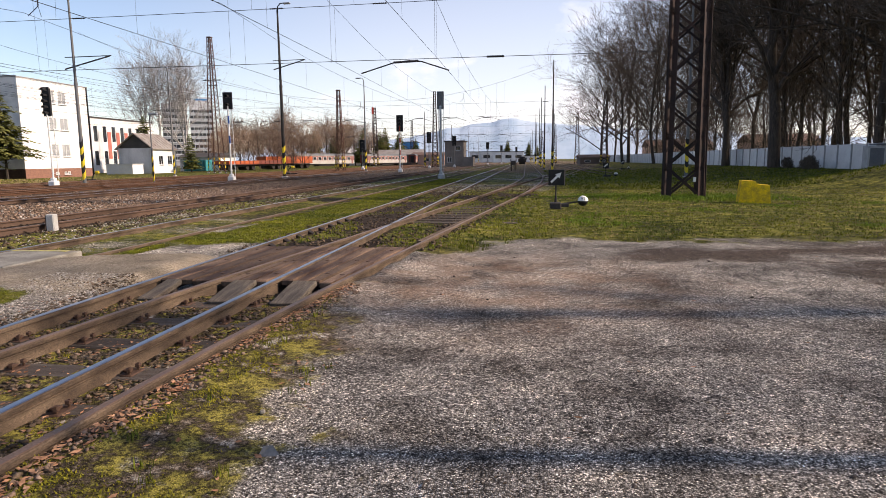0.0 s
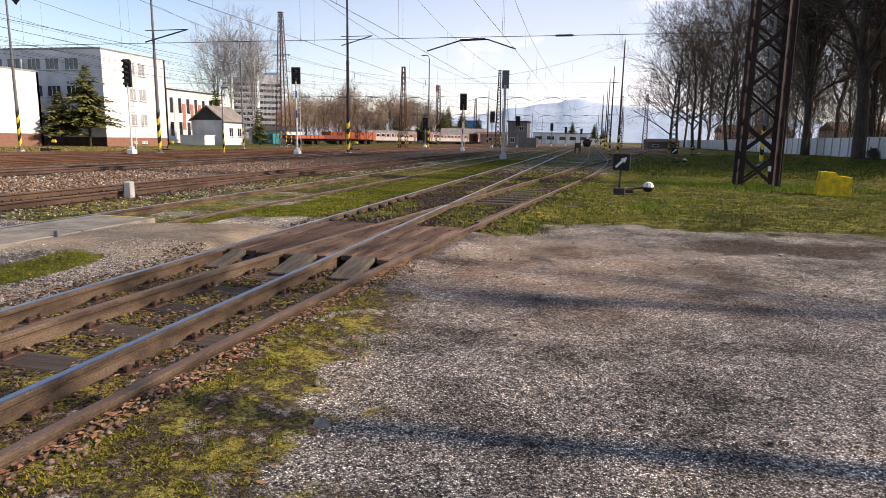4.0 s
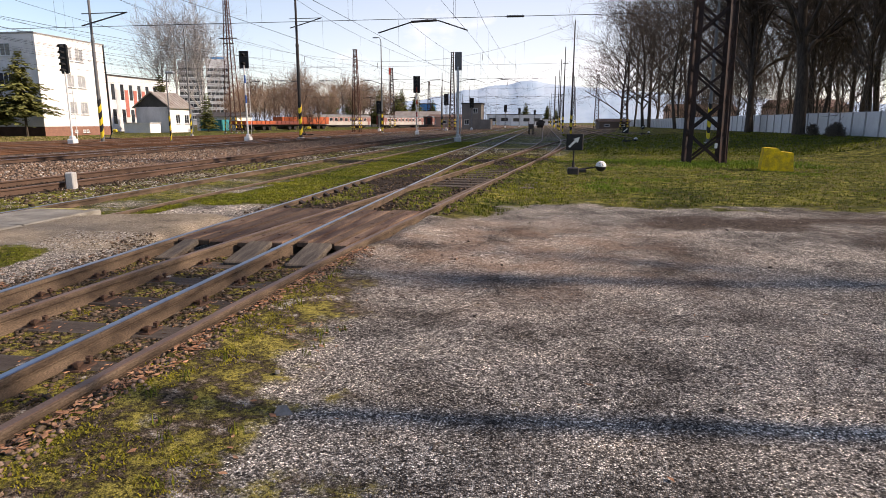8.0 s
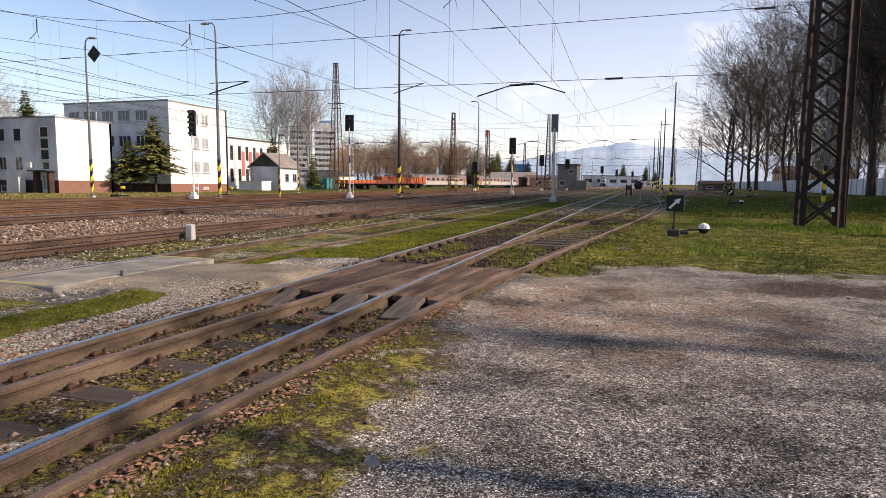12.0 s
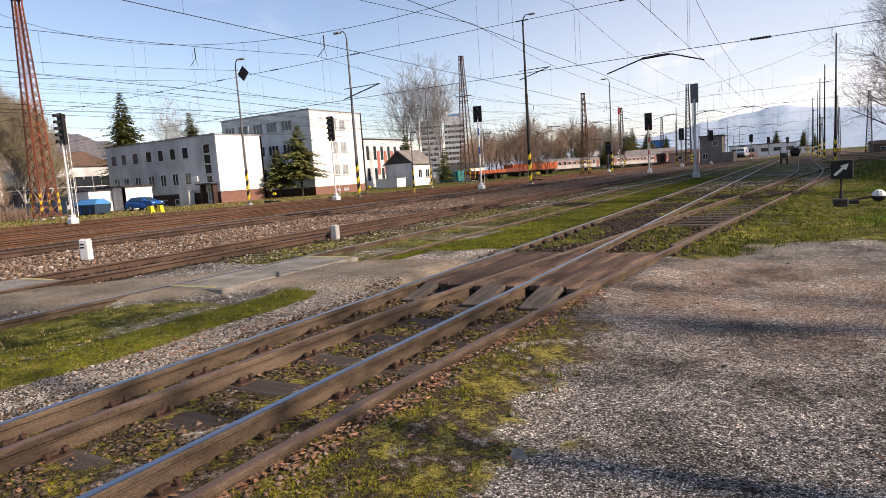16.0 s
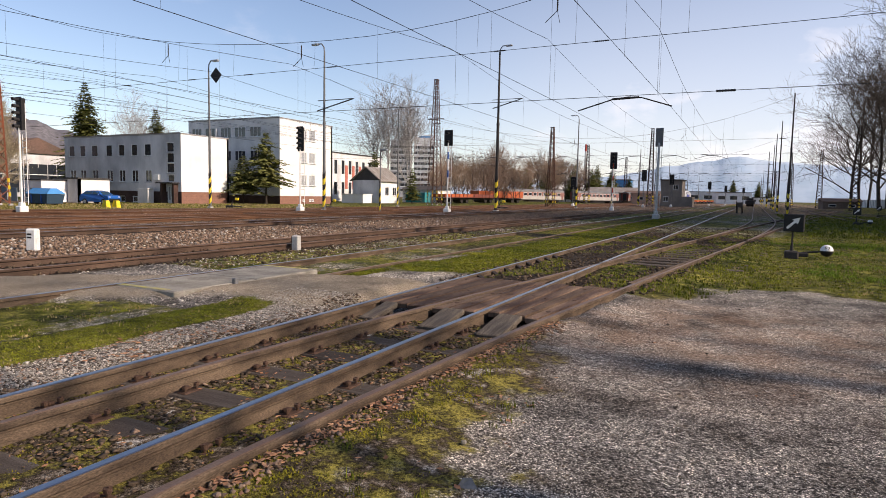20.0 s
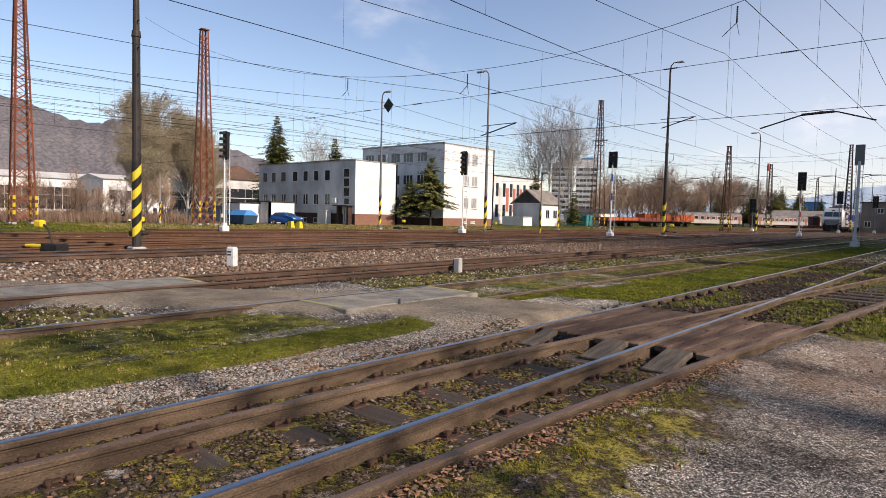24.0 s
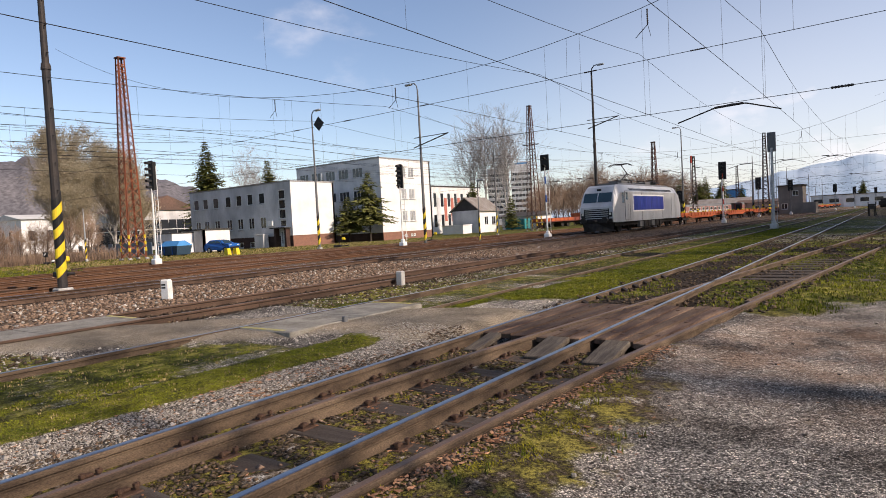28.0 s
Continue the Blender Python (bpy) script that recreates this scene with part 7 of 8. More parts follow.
    part("collector_head", MB().tube([(-0.98, px - 0.35, 5.52), (-0.7, px - 0.35, 5.68), (0.7, px - 0.35, 5.68), (0.98, px - 0.35, 5.52)], 0.035, 6).tube([(-0.98, px - 0.75, 5.52), (-0.7, px - 0.75, 5.68), (0.7, px - 0.75, 5.68), (0.98, px - 0.75, 5.52)], 0.035, 6).box(0, px - 0.55, 5.62, 0.6, 0.42, 0.05), BLACK, pg)
    for yy in (px - 0.5, px + 0.8):
        for s in (-1, 1):
            part("roof_insulator", MB().cyl((s * 0.5, yy, 3.96), (s * 0.5, yy, 4.26), 0.07, 0.05, 8), INSUL, L)
    part("folded_collector", MB().box(0, 13.6, 4.22, 1.3, 1.9, 0.08).tube([(0, 12.6, 4.28), (0, 14.6, 4.36), (0, 12.9, 4.44)], 0.05, 6).box(0, 12.9, 4.46, 1.9, 0.3, 0.05), BLACK, L)
    return L, spin


LOCO, LOCO_AXLES = locomotive()


def container_wagon():
    w = thing("container_wagon", "empty orange-red container flat wagon with fish-bellied side sills", "freight wagon", "wagons of the moving train", pose(TRACK_E, 67, RAIL_Z))
    Lw = 18.6
    for s in (-1, 1):
        x = s * 1.22
        vs, pr = [], [(0.3, 0.95), (2.4, 0.92), (4.6, 0.62), (14.0, 0.62), (16.2, 0.92), (18.3, 0.95)]
        for xx in (x - 0.06, x + 0.06):
            vs += [(xx, y, zb) for y, zb in pr] + [(xx, y, 1.20) for y, zb in reversed(pr)]
        n = len(pr) * 2
        fs = [tuple(range(n)), tuple(reversed(range(n, 2 * n)))] + [(i, (i + 1) % n, n + (i + 1) % n, n + i) for i in range(n)]
        part("side_sill", MB().add(vs, fs), ORANGE, w)
        for i in range(12):
            part("rib", MB().box(s * 1.30, 1.4 + i * 1.44, 1.02, 0.05, 0.10, 0.34), ORANGE, w)
        for i in range(6):
            part("container_peg", MB().box(s * 1.20, 0.7 + i * 3.43, 1.28, 0.16, 0.22, 0.16, c=0.02), YELLOW_DIRTY, w)
    for i in range(7):
        part("cross_beam", MB().box(0, 0.6 + i * 2.9, 1.06, 2.35, 0.22, 0.2), ORANGE, w)
    part("centre_sill", MB().box(0, 9.3, 1.0, 0.4, 18.0, 0.3), RUSTRED, w)
    for y in (0.18, 18.42):
        part("headstock", MB().box(0, y, 1.02, 2.6, 0.2, 0.38, c=0.02), ORANGE, w)
        for s in (-1, 1):
            d = -1 if y < 1 else 1
            part("buffer", MB().cyl((s * 0.875, y, 1.03), (s * 0.875, y + d * 0.42, 1.03), 0.09, n=8).cyl((s * 0.875, y + d * 0.42, 1.03), (s * 0.875, y + d * 0.47, 1.03), 0.22, n=10), UNDER, w)
    for yb in (2.7, 15.9):
        bg = part("bogie", MB().box(-1.0, yb, 0.58, 0.14, 2.5, 0.26, c=0.03).box(1.0, yb, 0.58, 0.14, 2.5, 0.26, c=0.03).box(0, yb, 0.6, 2.0, 0.5, 0.28), UNDER, w)
        for d in (-0.9, 0.9):
            mb = MB().cyl((-0.85, yb + d, 0.46), (0.85, yb + d, 0.46), 0.08, n=8)
            for s in (-1, 1):
                mb.cyl((s * 0.70, yb + d, 0.46), (s * 0.82, yb + d, 0.46), 0.46, n=16)
            part("wheelset", mb, UNDER, bg)
    return w


WAGONS = [container_wagon()]
for i in range(20):
    WAGONS.append(copy_thing(WAGONS[0], pose(TRACK_E, 67 + 19.5 * (i + 1), RAIL_Z)))


def coach(label, x, y, rz):
    c = thing("passenger_coach", label, "passenger coach", "parked coaches", pose(x, y, 0.0, 0, 0, rz))
    Lc = 24.5

    def sec(y, a, b):
        return [(-1.42, y, a), (1.42, y, a), (1.42, y, b), (-1.42, y, b)]
    part("lower_body", loft([sec(0.3, 0.95, 1.95), sec(Lc - 0.3, 0.95, 1.95)]), COACHWHITE, c)
    part("upper_body", loft([sec(0.3, 1.955, 3.15), sec(Lc - 0.3, 1.955, 3.15)]), COACHRED, c, "faded red window band")
    part("roof", loft([[(-1.42, 0.3, 3.155), (1.42, 0.3, 3.155), (1.25, 0.3, 3.6), (0.7, 0.3, 3.95), (-0.7, 0.3, 3.95), (-1.25, 0.3, 3.6)], [(-1.42, Lc - 0.3, 3.155), (1.42, Lc - 0.3, 3.155), (1.25, Lc - 0.3, 3.6), (0.7, Lc - 0.3, 3.95), (-0.7, Lc - 0.3, 3.95), (-1.25, Lc - 0.3, 3.6)]]), SILVER_D, c)
    for s in (-1, 1):
        for i in range(10):
            w = part("window", MB().box(s * 1.425, 2.9 + i * 2.08, 2.5, 0.03, 1.35, 0.95), FRAME, c)
            part("pane", MB().box(s * 1.44, 2.9 + i * 2.08, 2.5, 0.02, 1.2, 0.8), GLASS, w)
        for yy in (1.2, Lc - 1.2):
            part("door", MB().box(s * 1.425, yy, 2.0, 0.03, 0.8, 2.0), COACHRED, c)
    for yy in (0.2, Lc - 0.2):
        part("gangway", MB().box(0, yy, 2.2, 1.3, 0.5, 2.3, c=0.1), BLACK, c)
    part("end_wall", MB().box(0, 0.27, 2.3, 2.8, 0.05, 2.6), RUSTRED, c)
    part("underframe", MB().box(0, Lc / 2, 0.8, 2.4, Lc - 1, 0.25).box(0, Lc / 2, 0.55, 2.0, 6, 0.5), UNDER, c)
    for yb in (3.7, Lc - 3.7):
        bg = part("bogie", MB().box(-1.0, yb, 0.55, 0.14, 3.2, 0.24).box(1.0, yb, 0.55, 0.14, 3.2, 0.24), UNDER, c)
        for d in (-1.2, 1.2):
            part("wheelset", MB().cyl((-0.8, yb + d, 0.46), (0.8, yb + d, 0.46), 0.46, n=14), UNDER, bg)
    c.scale = (0.84, 0.84, 0.82)
    return c


coach("red and white passenger coach parked on the far siding", -52.6, 137.5, -24)
coach("red and white passenger coach parked behind another", -42.2, 160.5, -20)
coach("faded passenger coach at the end of the parked row", -33.6, 184.5, -18)


def gondola(label, x, y, rz, L, h, m):
    g = thing("open_wagon", label, "freight wagon", "parked wagons", pose(x, y, 0.0, 0, 0, rz))
    for s in (-1, 1):
        part("side_wall", MB().box(s * 1.35, L / 2, 1.1 + h / 2, 0.06, L - 0.2, h), m, g)
        for i in range(int(L / 1.3)):
            part("stanchion", MB().box(s * 1.41, 0.6 + i * 1.3, 1.1 + h / 2, 0.08, 0.12, h), RUSTRED, g)
    for yy in (0.13, L - 0.13):
        part("end_wall", MB().box(0, yy, 1.1 + h / 2, 2.64, 0.06, h), m, g)
    part("floor", MB().box(0, L / 2, 1.05, 2.7, L, 0.16), RUSTRED, g)
    part("underframe", MB().box(0, L / 2, 0.8, 1.8, L - 0.6, 0.3), UNDER, g)
    for yb in (1.9, L - 1.9):
        for d in (-0.9, 0.9):
            part("wheelset", MB().cyl((-0.8, yb + d, 0.46), (0.8, yb + d, 0.46), 0.46, n=14), UNDER, g)
    return g


gondola("orange-red open wagon parked before the brush", -53.0, 121, -24, 13.5, 1.35, ORANGE)
gondola("dark red low wagon parked on the far siding", -50.5, 106, -12, 12.0, 0.55, RUSTRED)
gondola("rusty low wagon with stakes by the hut", -49.0, 96.5, -8, 9.0, 0.5, ORANGE)
# old stop block and wagon end between the tracks ahead
stop = thing("stop_block", "dark weathered buffer stop between the tracks", "buffer stop", "", pose(-1.4, 73.6, 0))
part("beam", MB().box(0, 0, 0.85, 1.0, 0.3, 0.5, c=0.03), SLEEPER, stop)
for s in (-1, 1):
    part("upright", MB().box(s * 0.4, 0.1, 0.45, 0.2, 0.26, 1.1), SLEEPER, stop)
    part("strut", MB().bar((s * 0.6, 0.2, 1.2), (s * 0.6, 1.8, 0.1), 0.16, 0.16), SLEEPER, stop)
stop.scale = (0.5, 0.8, 1.1)
low = thing("maintenance_trolley", "dark maintenance vehicle far between the tracks", "rail vehicle", "", pose(-0.9, 165, 0.1))
part("body", MB().box(0, 2.2, 1.0, 2.1, 4.4, 0.9, c=0.1), DARKSTEEL, low)
part("cab", MB().box(0, 1.2, 1.7, 1.5, 1.6, 0.6, c=0.1), DARKSTEEL, low)
for d in (0.8, 3.4):
    part("wheelset", MB().cyl((-0.8, d, 0.4), (0.8, d, 0.4), 0.4, n=12), UNDER, low)

# ---- parked car ----
CARBLUE = mat("blue_car_paint", (0.015, 0.11, 0.38), 0.25, 0.2, (0.012, 0.08, 0.30), 2, 0.5, 30, 0.05, 0, spec=0.7)
TYRE = mat("tyre_rubber", (0.02, 0.02, 0.02), 0.85)
car = thing("car", "small blue hatchback parked on the grass", "car", "", pose(-57.2, 39.6, -0.2, 0, 0, 190))
prof = [(-2.0, 0.35), (-2.03, 0.75), (-1.9, 0.98), (-1.0, 1.08), (-0.55, 1.40), (0.3, 1.50), (1.25, 1.46), (1.85, 1.02), (2.0, 0.9), (2.02, 0.45), (1.9, 0.3), (-1.85, 0.26)]
part("body", loft([[(px * 0.985, -0.86 if pz < 1.1 else -0.62, pz) for px, pz in prof], [(px, -0.80 if pz < 1.1 else -0.56, pz * 1.002) for px, pz in prof], [(px, 0.80 if pz < 1.1 else 0.56, pz * 1.002) for px, pz in prof], [(px * 0.985, 0.86 if pz < 1.1 else 0.62, pz) for px, pz in prof]]), CARBLUE, car)
for s in (-1, 1):
    part("side_window", MB().add([(-0.85, s * 0.845, 1.10), (0.2, s * 0.845, 1.10), (0.2, s * 0.66, 1.42), (-0.48, s * 0.67, 1.38)], [(0, 1, 2, 3)]), CABGLASS, car)
    part("side_window", MB().add([(0.3, s * 0.845, 1.10), (1.45, s * 0.845, 1.12), (1.2, s * 0.67, 1.38), (0.3, s * 0.66, 1.42)], [(0, 1, 2, 3)]), CABGLASS, car)
    for px in (-1.28, 1.25):
        w = part("wheel", MB().cyl((px, s * 0.66, 0.31), (px, s * 0.875, 0.31), 0.31, n=18), TYRE, car)
        part("rim", MB().cyl((px, s * 0.87, 0.31), (px, s * 0.885, 0.31), 0.19, n=12), GALV, w)
    part("headlight", MB().box(-1.90, s * 0.6, 0.80, 0.2, 0.32, 0.16, c=0.03), LIGHTGLASS, car)
    part("tail_light", MB().box(1.97, s * 0.66, 0.92, 0.1, 0.2, 0.22, c=0.02), RED, car)
    part("door_mirror", MB().box(-0.72, s * 0.95, 1.08, 0.16, 0.18, 0.13, c=0.03), CARBLUE, car)
part("windscreen", MB().add([(-1.02, -0.62, 1.085), (-1.02, 0.62, 1.085), (-0.58, 0.52, 1.40), (-0.58, -0.52, 1.40)], [(0, 1, 2, 3)]), CABGLASS, car)
part("bumper", MB().box(-2.0, 0, 0.5, 0.12, 1.5, 0.3, c=0.04).box(2.0, 0, 0.52, 0.12, 1.5, 0.3, c=0.04), BLACK, car)

car.scale = (0.88, 0.88, 0.9)

# ---- small trackside things ----
dw = thing("switch_signal", "black switch indicator board with a white arrow and ball weight", "switch indicator", "switch indicators", pose(0.84, 17.15, 0.0))
part("base", MB().box(0, 0, 0.06, 0.30, 0.30, 0.24, c=0.03).box(0.1, 0, 0.1, 0.5, 0.22, 0.1, c=0.02), DARKSTEEL, dw)
part("stem", MB().cyl((0, 0, 0.1), (0, 0, 0.7), 0.022, n=8).cyl((0, 0, 0.1), (0, 0, 0.35), 0.05, 0.03, 8), DARKSTEEL, dw)
bx = part("board", MB().box(0.02, 0, 0.85, 0.43, 0.16, 0.42, c=0.012), BLACK, dw, at=pose(0, 0, 0, 0, 0, -10))
part("arrow", MB().add([(-0.14, -0.084, 0.74), (-0.10, -0.084, 0.70), (0.065, -0.084, 0.865), (0.105, -0.084, 0.825), (0.155, -0.084, 0.985), (-0.015, -0.084, 0.935), (0.025, -0.084, 0.905)], [(0, 1, 2, 6), (2, 3, 4), (2, 4, 6), (4, 5, 6)]), WHITE, bx, "white arrow pointing up")
part("lever", MB().tube([(0.1, 0, 0.12), (0.35, -0.02, 0.16), (0.62, -0.04, 0.20)], 0.03, 6, 0.022), DARKSTEEL, dw)


def ball(mb, cx, cy, cz, r, lo, hi, n=16, m=8):
    vs, fs = [], []
    for j in range(m + 1):
        a = lo + (hi - lo) * j / m
        vs += [(cx + r * math.cos(a) * math.cos(2 * math.pi * i / n), cy + r * math.cos(a) * math.sin(2 * math.pi * i / n), cz + r * math.sin(a)) for i in range(n)]
    for j in range(m):
        for i in range(n):
            fs.append((j * n + i, j * n + (i + 1) % n, (j + 1) * n + (i + 1) % n, (j + 1) * n + i))
    return mb.add(vs, fs)


wt2 = part("ball_weight", ball(MB(), 0.72, -0.05, 0.22, 0.14, -math.pi / 2, 0.0), BLACK, dw, smooth=True)
part("white_half", ball(MB(), 0.72, -0.05, 0.22, 0.14, 0.0, math.pi / 2), WHITE, wt2, smooth=True)
txt_curve = bpy.data.curves.new("number", "FONT")
txt_curve.body, txt_curve.size, txt_curve.extrude, txt_curve.align_x = "52", 0.12, 0.002, "CENTER"
tmp = bpy.data.objects.new("number", txt_curve)
scene.collection.objects.link(tmp)
dg = bpy.context.evaluated_depsgraph_get()
me_txt = bpy.data.meshes.new_from_object(tmp.evaluated_get(dg))
bpy.data.objects.remove(tmp)
me_txt.materials.clear()
me_txt.materials.append(BLACK)
nt = new("number", me_txt)
nt.parent, nt.matrix_basis = wt2, pose(0.72, -0.182, 0.245, 72, 0, 0)
copy_thing(dw, pose(5.7, 46.0, 0.0))
copy_thing(dw, pose(11.0, 74.0, 0.05))
copy_thing(dw, pose(-60.5, 24.0, -0.15, 0, 0, 30))
yb = thing("concrete_block", "yellow painted concrete block in the grass", "concrete block", "", pose(6.72, 19.5, 0.0, 0, 0, -8))
part("block", MB().add([(-0.44, -0.3, -0.05), (0.42, -0.3, -0.05), (0.44, 0.32, -0.05), (-0.42, 0.32, -0.05), (-0.38, -0.26, 0.66), (-0.02, -0.24, 0.64), (0.02, 0.28, 0.64), (-0.36, 0.28, 0.66), (0.38, -0.24, 0.52), (0.40, 0.26, 0.52), (0.05, -0.25, 0.55), (0.07, 0.27, 0.55)],
                       [(0, 1, 8, 10, 5, 4), (1, 2, 9, 8), (2, 3, 7, 6, 11, 9), (3, 0, 4, 7), (4, 5, 6, 7), (5, 10, 11, 6), (10, 8, 9, 11), (3, 2, 1, 0)]), YELLOW_DIRTY, yb)
cab = thing("relay_cabinet", "pale grey relay cabinet beside the fence", "cabinet", "", pose(21.4, 42.0, 0.55))
part("body", MB().box(0, 0, 0.7, 1.1, 0.7, 1.4, c=0.03), CONCRETE, cab)
part("side_unit", MB().box(0.98, 0.1, 0.95, 0.8, 0.8, 1.0, c=0.05), MASTGREY, cab)
part("lid", MB().box(0.7, 0, 1.48, 1.7, 0.9, 0.1, c=0.02), MASTGREY, cab)
part("door", MB().box(-0.05, -0.36, 0.7, 0.8, 0.02, 1.1), MASTGREY, cab)
hm = thing("marker_stone", "white hectometre stone with dark worn writing", "marker stone", "", pose(-14.05, 8.15, -0.02, 0, 0, 18))
part("stone", MB().box(0, 0, 0.22, 0.26, 0.16, 0.5, c=0.035), WHITE, hm)
for i in range(2):
    part("writing_bar", MB().box(-0.02, -0.082, 0.28 + i * 0.07, 0.11, 0.004, 0.035), BLACK, hm)
cp = thing("marker_stub", "short dark concrete stub standing between the tracks", "post", "", pose(-9.86, 11.85, -0.04, 0, 0, 8))
part("stub", MB().box(0, 0, 0.15, 0.17, 0.17, 0.40, c=0.02), CONCRETE, cp)
part("dark_side", MB().box(-0.087, 0, 0.15, 0.012, 0.15, 0.36), DARKPLINTH, cp)
for x, y, z, lab in ((-46.5, 33.6, -0.2, 0), (-47.2, 33.2, -0.2, 0)):
    b = thing("yellow_marker", "small yellow painted block at the grass edge", "marker", "yellow markers", pose(x, y, z))
    part("block", MB().add([(-0.3, -0.2, 0), (0.3, -0.2, 0), (0.3, 0.2, 0), (-0.3, 0.2, 0), (-0.2, -0.14, 0.6), (0.2, -0.14, 0.6), (0.2, 0.14, 0.6), (-0.2, 0.14, 0.6)], [(0, 1, 5, 4), (1, 2, 6, 5), (2, 3, 7, 6), (3, 0, 4, 7), (4, 5, 6, 7), (3, 2, 1, 0)]), YELLOW, b)
for x, y, rz in ((-41.5, 41.0, 20), (-30.3, 12.6, 0), (-20.75, 6.30, 200), (-24.8, 63, 10), (-36, 48, 0)):
    q = thing("switch_lever", "yellow and black hand lever of a switch", "switch lever", "switch levers", pose(x, y, 0.0 if x > -36 else -0.15, 0, 0, rz))
    part("box", MB().box(0, 0, 0.12, 0.7, 0.4, 0.24, c=0.03), BLACK, q)
    part("plate", MB().box(0.75, 0, 0.14, 0.7, 0.3, 0.10, c=0.03), YELLOW if x > -22 else BLACK, q)
    part("lever", MB().tube([(0.1, 0, 0.2), (0.25, 0, 0.65), (0.5, 0, 0.8)], 0.035, 6), DARKSTEEL, q)
    part("weight", MB().box(0.62, 0, 0.8, 0.34, 0.2, 0.24, c=0.05), YELLOW, q)

# ---- stones, leaves and grass: what nobody could count ----
RNG = np.random.default_rng(7)
BOX_V = np.array([(a, b, c) for a in (-1, 1) for b in (-1, 1) for c in (-1, 1)], float) * 0.62
BOX_F = np.array([(0, 1, 3), (0, 3, 2), (4, 6, 7), (4, 7, 5), (0, 4, 5), (0, 5, 1), (2, 3, 7), (2, 7, 6), (0, 2, 6), (0, 6, 4), (1, 5, 7), (1, 7, 3)])
OCT_V = np.array([(1, 0, 0), (-1, 0, 0), (0, 1, 0), (0, -1, 0), (0, 0, 1), (0, 0, -1)], float)
OCT_F = np.array([(0, 2, 4), (2, 1, 4), (1, 3, 4), (3, 0, 4), (2, 0, 5), (1, 2, 5), (3, 1, 5), (0, 3, 5)])


def heap_mesh(name, verts, faces, material):
    me = bpy.data.meshes.new(name)
    k = faces.shape[1]
    me.vertices.add(len(verts))
    me.vertices.foreach_set("co", verts.astype(np.float32).ravel())
    me.loops.add(faces.size)
    me.loops.foreach_set("vertex_index", faces.astype(np.int32).ravel())
    me.polygons.add(len(faces))
    me.polygons.foreach_set("loop_start", np.arange(0, faces.size, k, dtype=np.int32))
    me.update(calc_edges=True)
    me.materials.append(material)
    return me


def turns(n):
    q = RNG.normal(size=(n, 4))
    q /= np.linalg.norm(q, axis=1)[:, None]
    w, x, y, z = q.T
    return np.stack([np.stack([1 - 2 * (y * y + z * z), 2 * (x * y - z * w), 2 * (x * z + y * w)], -1), np.stack([2 * (x * y + z * w), 1 - 2 * (x * x + z * z), 2 * (y * z - x * w)], -1), np.stack([2 * (x * z - y * w), 2 * (y * z + x * w), 1 - 2 * (x * x + y * y)], -1)], 1)


def stones(name, label, pts, sizes, material, flat=0.75, fine=True, sink=0.25):
    """Loose angular stones lying at the given places."""
    n = len(pts)
    V, F = (BOX_V, BOX_F) if fine else (OCT_V, OCT_F)
    sh = V[None] * RNG.uniform(0.4, 1.7, (n, len(V), 1)) * RNG.uniform(0.65, 1.3, (n, 1, 3))
    sh = np.einsum("nij,nkj->nki", turns(n), sh)
    sh[:, :, 2] *= flat
    z = np.array([ground_z(x, y) for x, y in pts])
    pos = np.stack([pts[:, 0], pts[:, 1], z + sizes * flat * (1 - 2 * sink) * 0.5], -1)
    vs = (sh * (sizes[:, None, None] * 0.5) + pos[:, None]).reshape(-1, 3)
    fs = (F[None] + (np.arange(n) * len(V))[:, None, None]).reshape(-1, 3)
    return tagged(new(name, heap_mesh(name, vs, fs, material)), label, "stones", kind="stuff")


def spread(n, x0, x1, y0, y1, keep=None, bias=1.0):
    """Random places in a rectangle, denser towards its near end."""
    x = RNG.uniform(x0, x1, n)
    y = y0 + (y1 - y0) * RNG.uniform(0, 1, n) ** bias
    p = np.stack([x, y], -1)
    if keep:
        p = p[[bool(keep(a, b)) for a, b in p]]
    return p


def off_rails(x, y, m=0.07):
    rs = [TRACK_A - HALF, TRACK_A + HALF] + ([branch_x(y), branch_x(y) - GAUGE_B] if y < 22 else [])
    return all(abs(x - r) > m for r in rs)


p = spread(9500, -4.5, -1.95, 0.7, 6.5, lambda x, y: off_rails(x, y, 0.05) and (abs((y - 0.42 + 0.32) % 0.64 - 0.32) > 0.12 or x < -3.7) and noise.noise((x * 1.3, y * 0.8, 31)) > -0.25)
stones("ballast_stones", "dark brown angular ballast stones between the nearest rails", p, RNG.uniform(0.012, 0.042, len(p)), STONE, 0.5)
p = spread(2600, -2.14, -1.3, 0.8, 6.2, lambda x, y: 0.05 < x - branch_x(y) < 0.30 + 0.2 * noise.noise((x * 2, y * 1.5, 63)), 1.0)
stones("small_stones", "small brown stones and crumbs beside the outer rail", p, RNG.uniform(0.008, 0.032, len(p)), STONE_RED)
p = spread(3600, -4.4, 1.2, 8.7, 32, lambda x, y: off_rails(x, y) and x < branch_x(min(y, 24)) + 0.35, 1.5)
stones("ballast_stones", "dark ballast stones around the switch", p, RNG.uniform(0.03, 0.07, len(p)), STONE)
p = spread(300, -4.6, -1.95, 0.8, 6.3, off_rails)
stones("pale_stones", "scattered pale stones among the ballast", p, RNG.uniform(0.015, 0.045, len(p)), STONE_RED)
p = spread(15000, -17.3, -12.2, 2.5, 60, lambda x, y: y > 6.0 or noise.noise((x, y, 1)) > -0.15, 1.6)
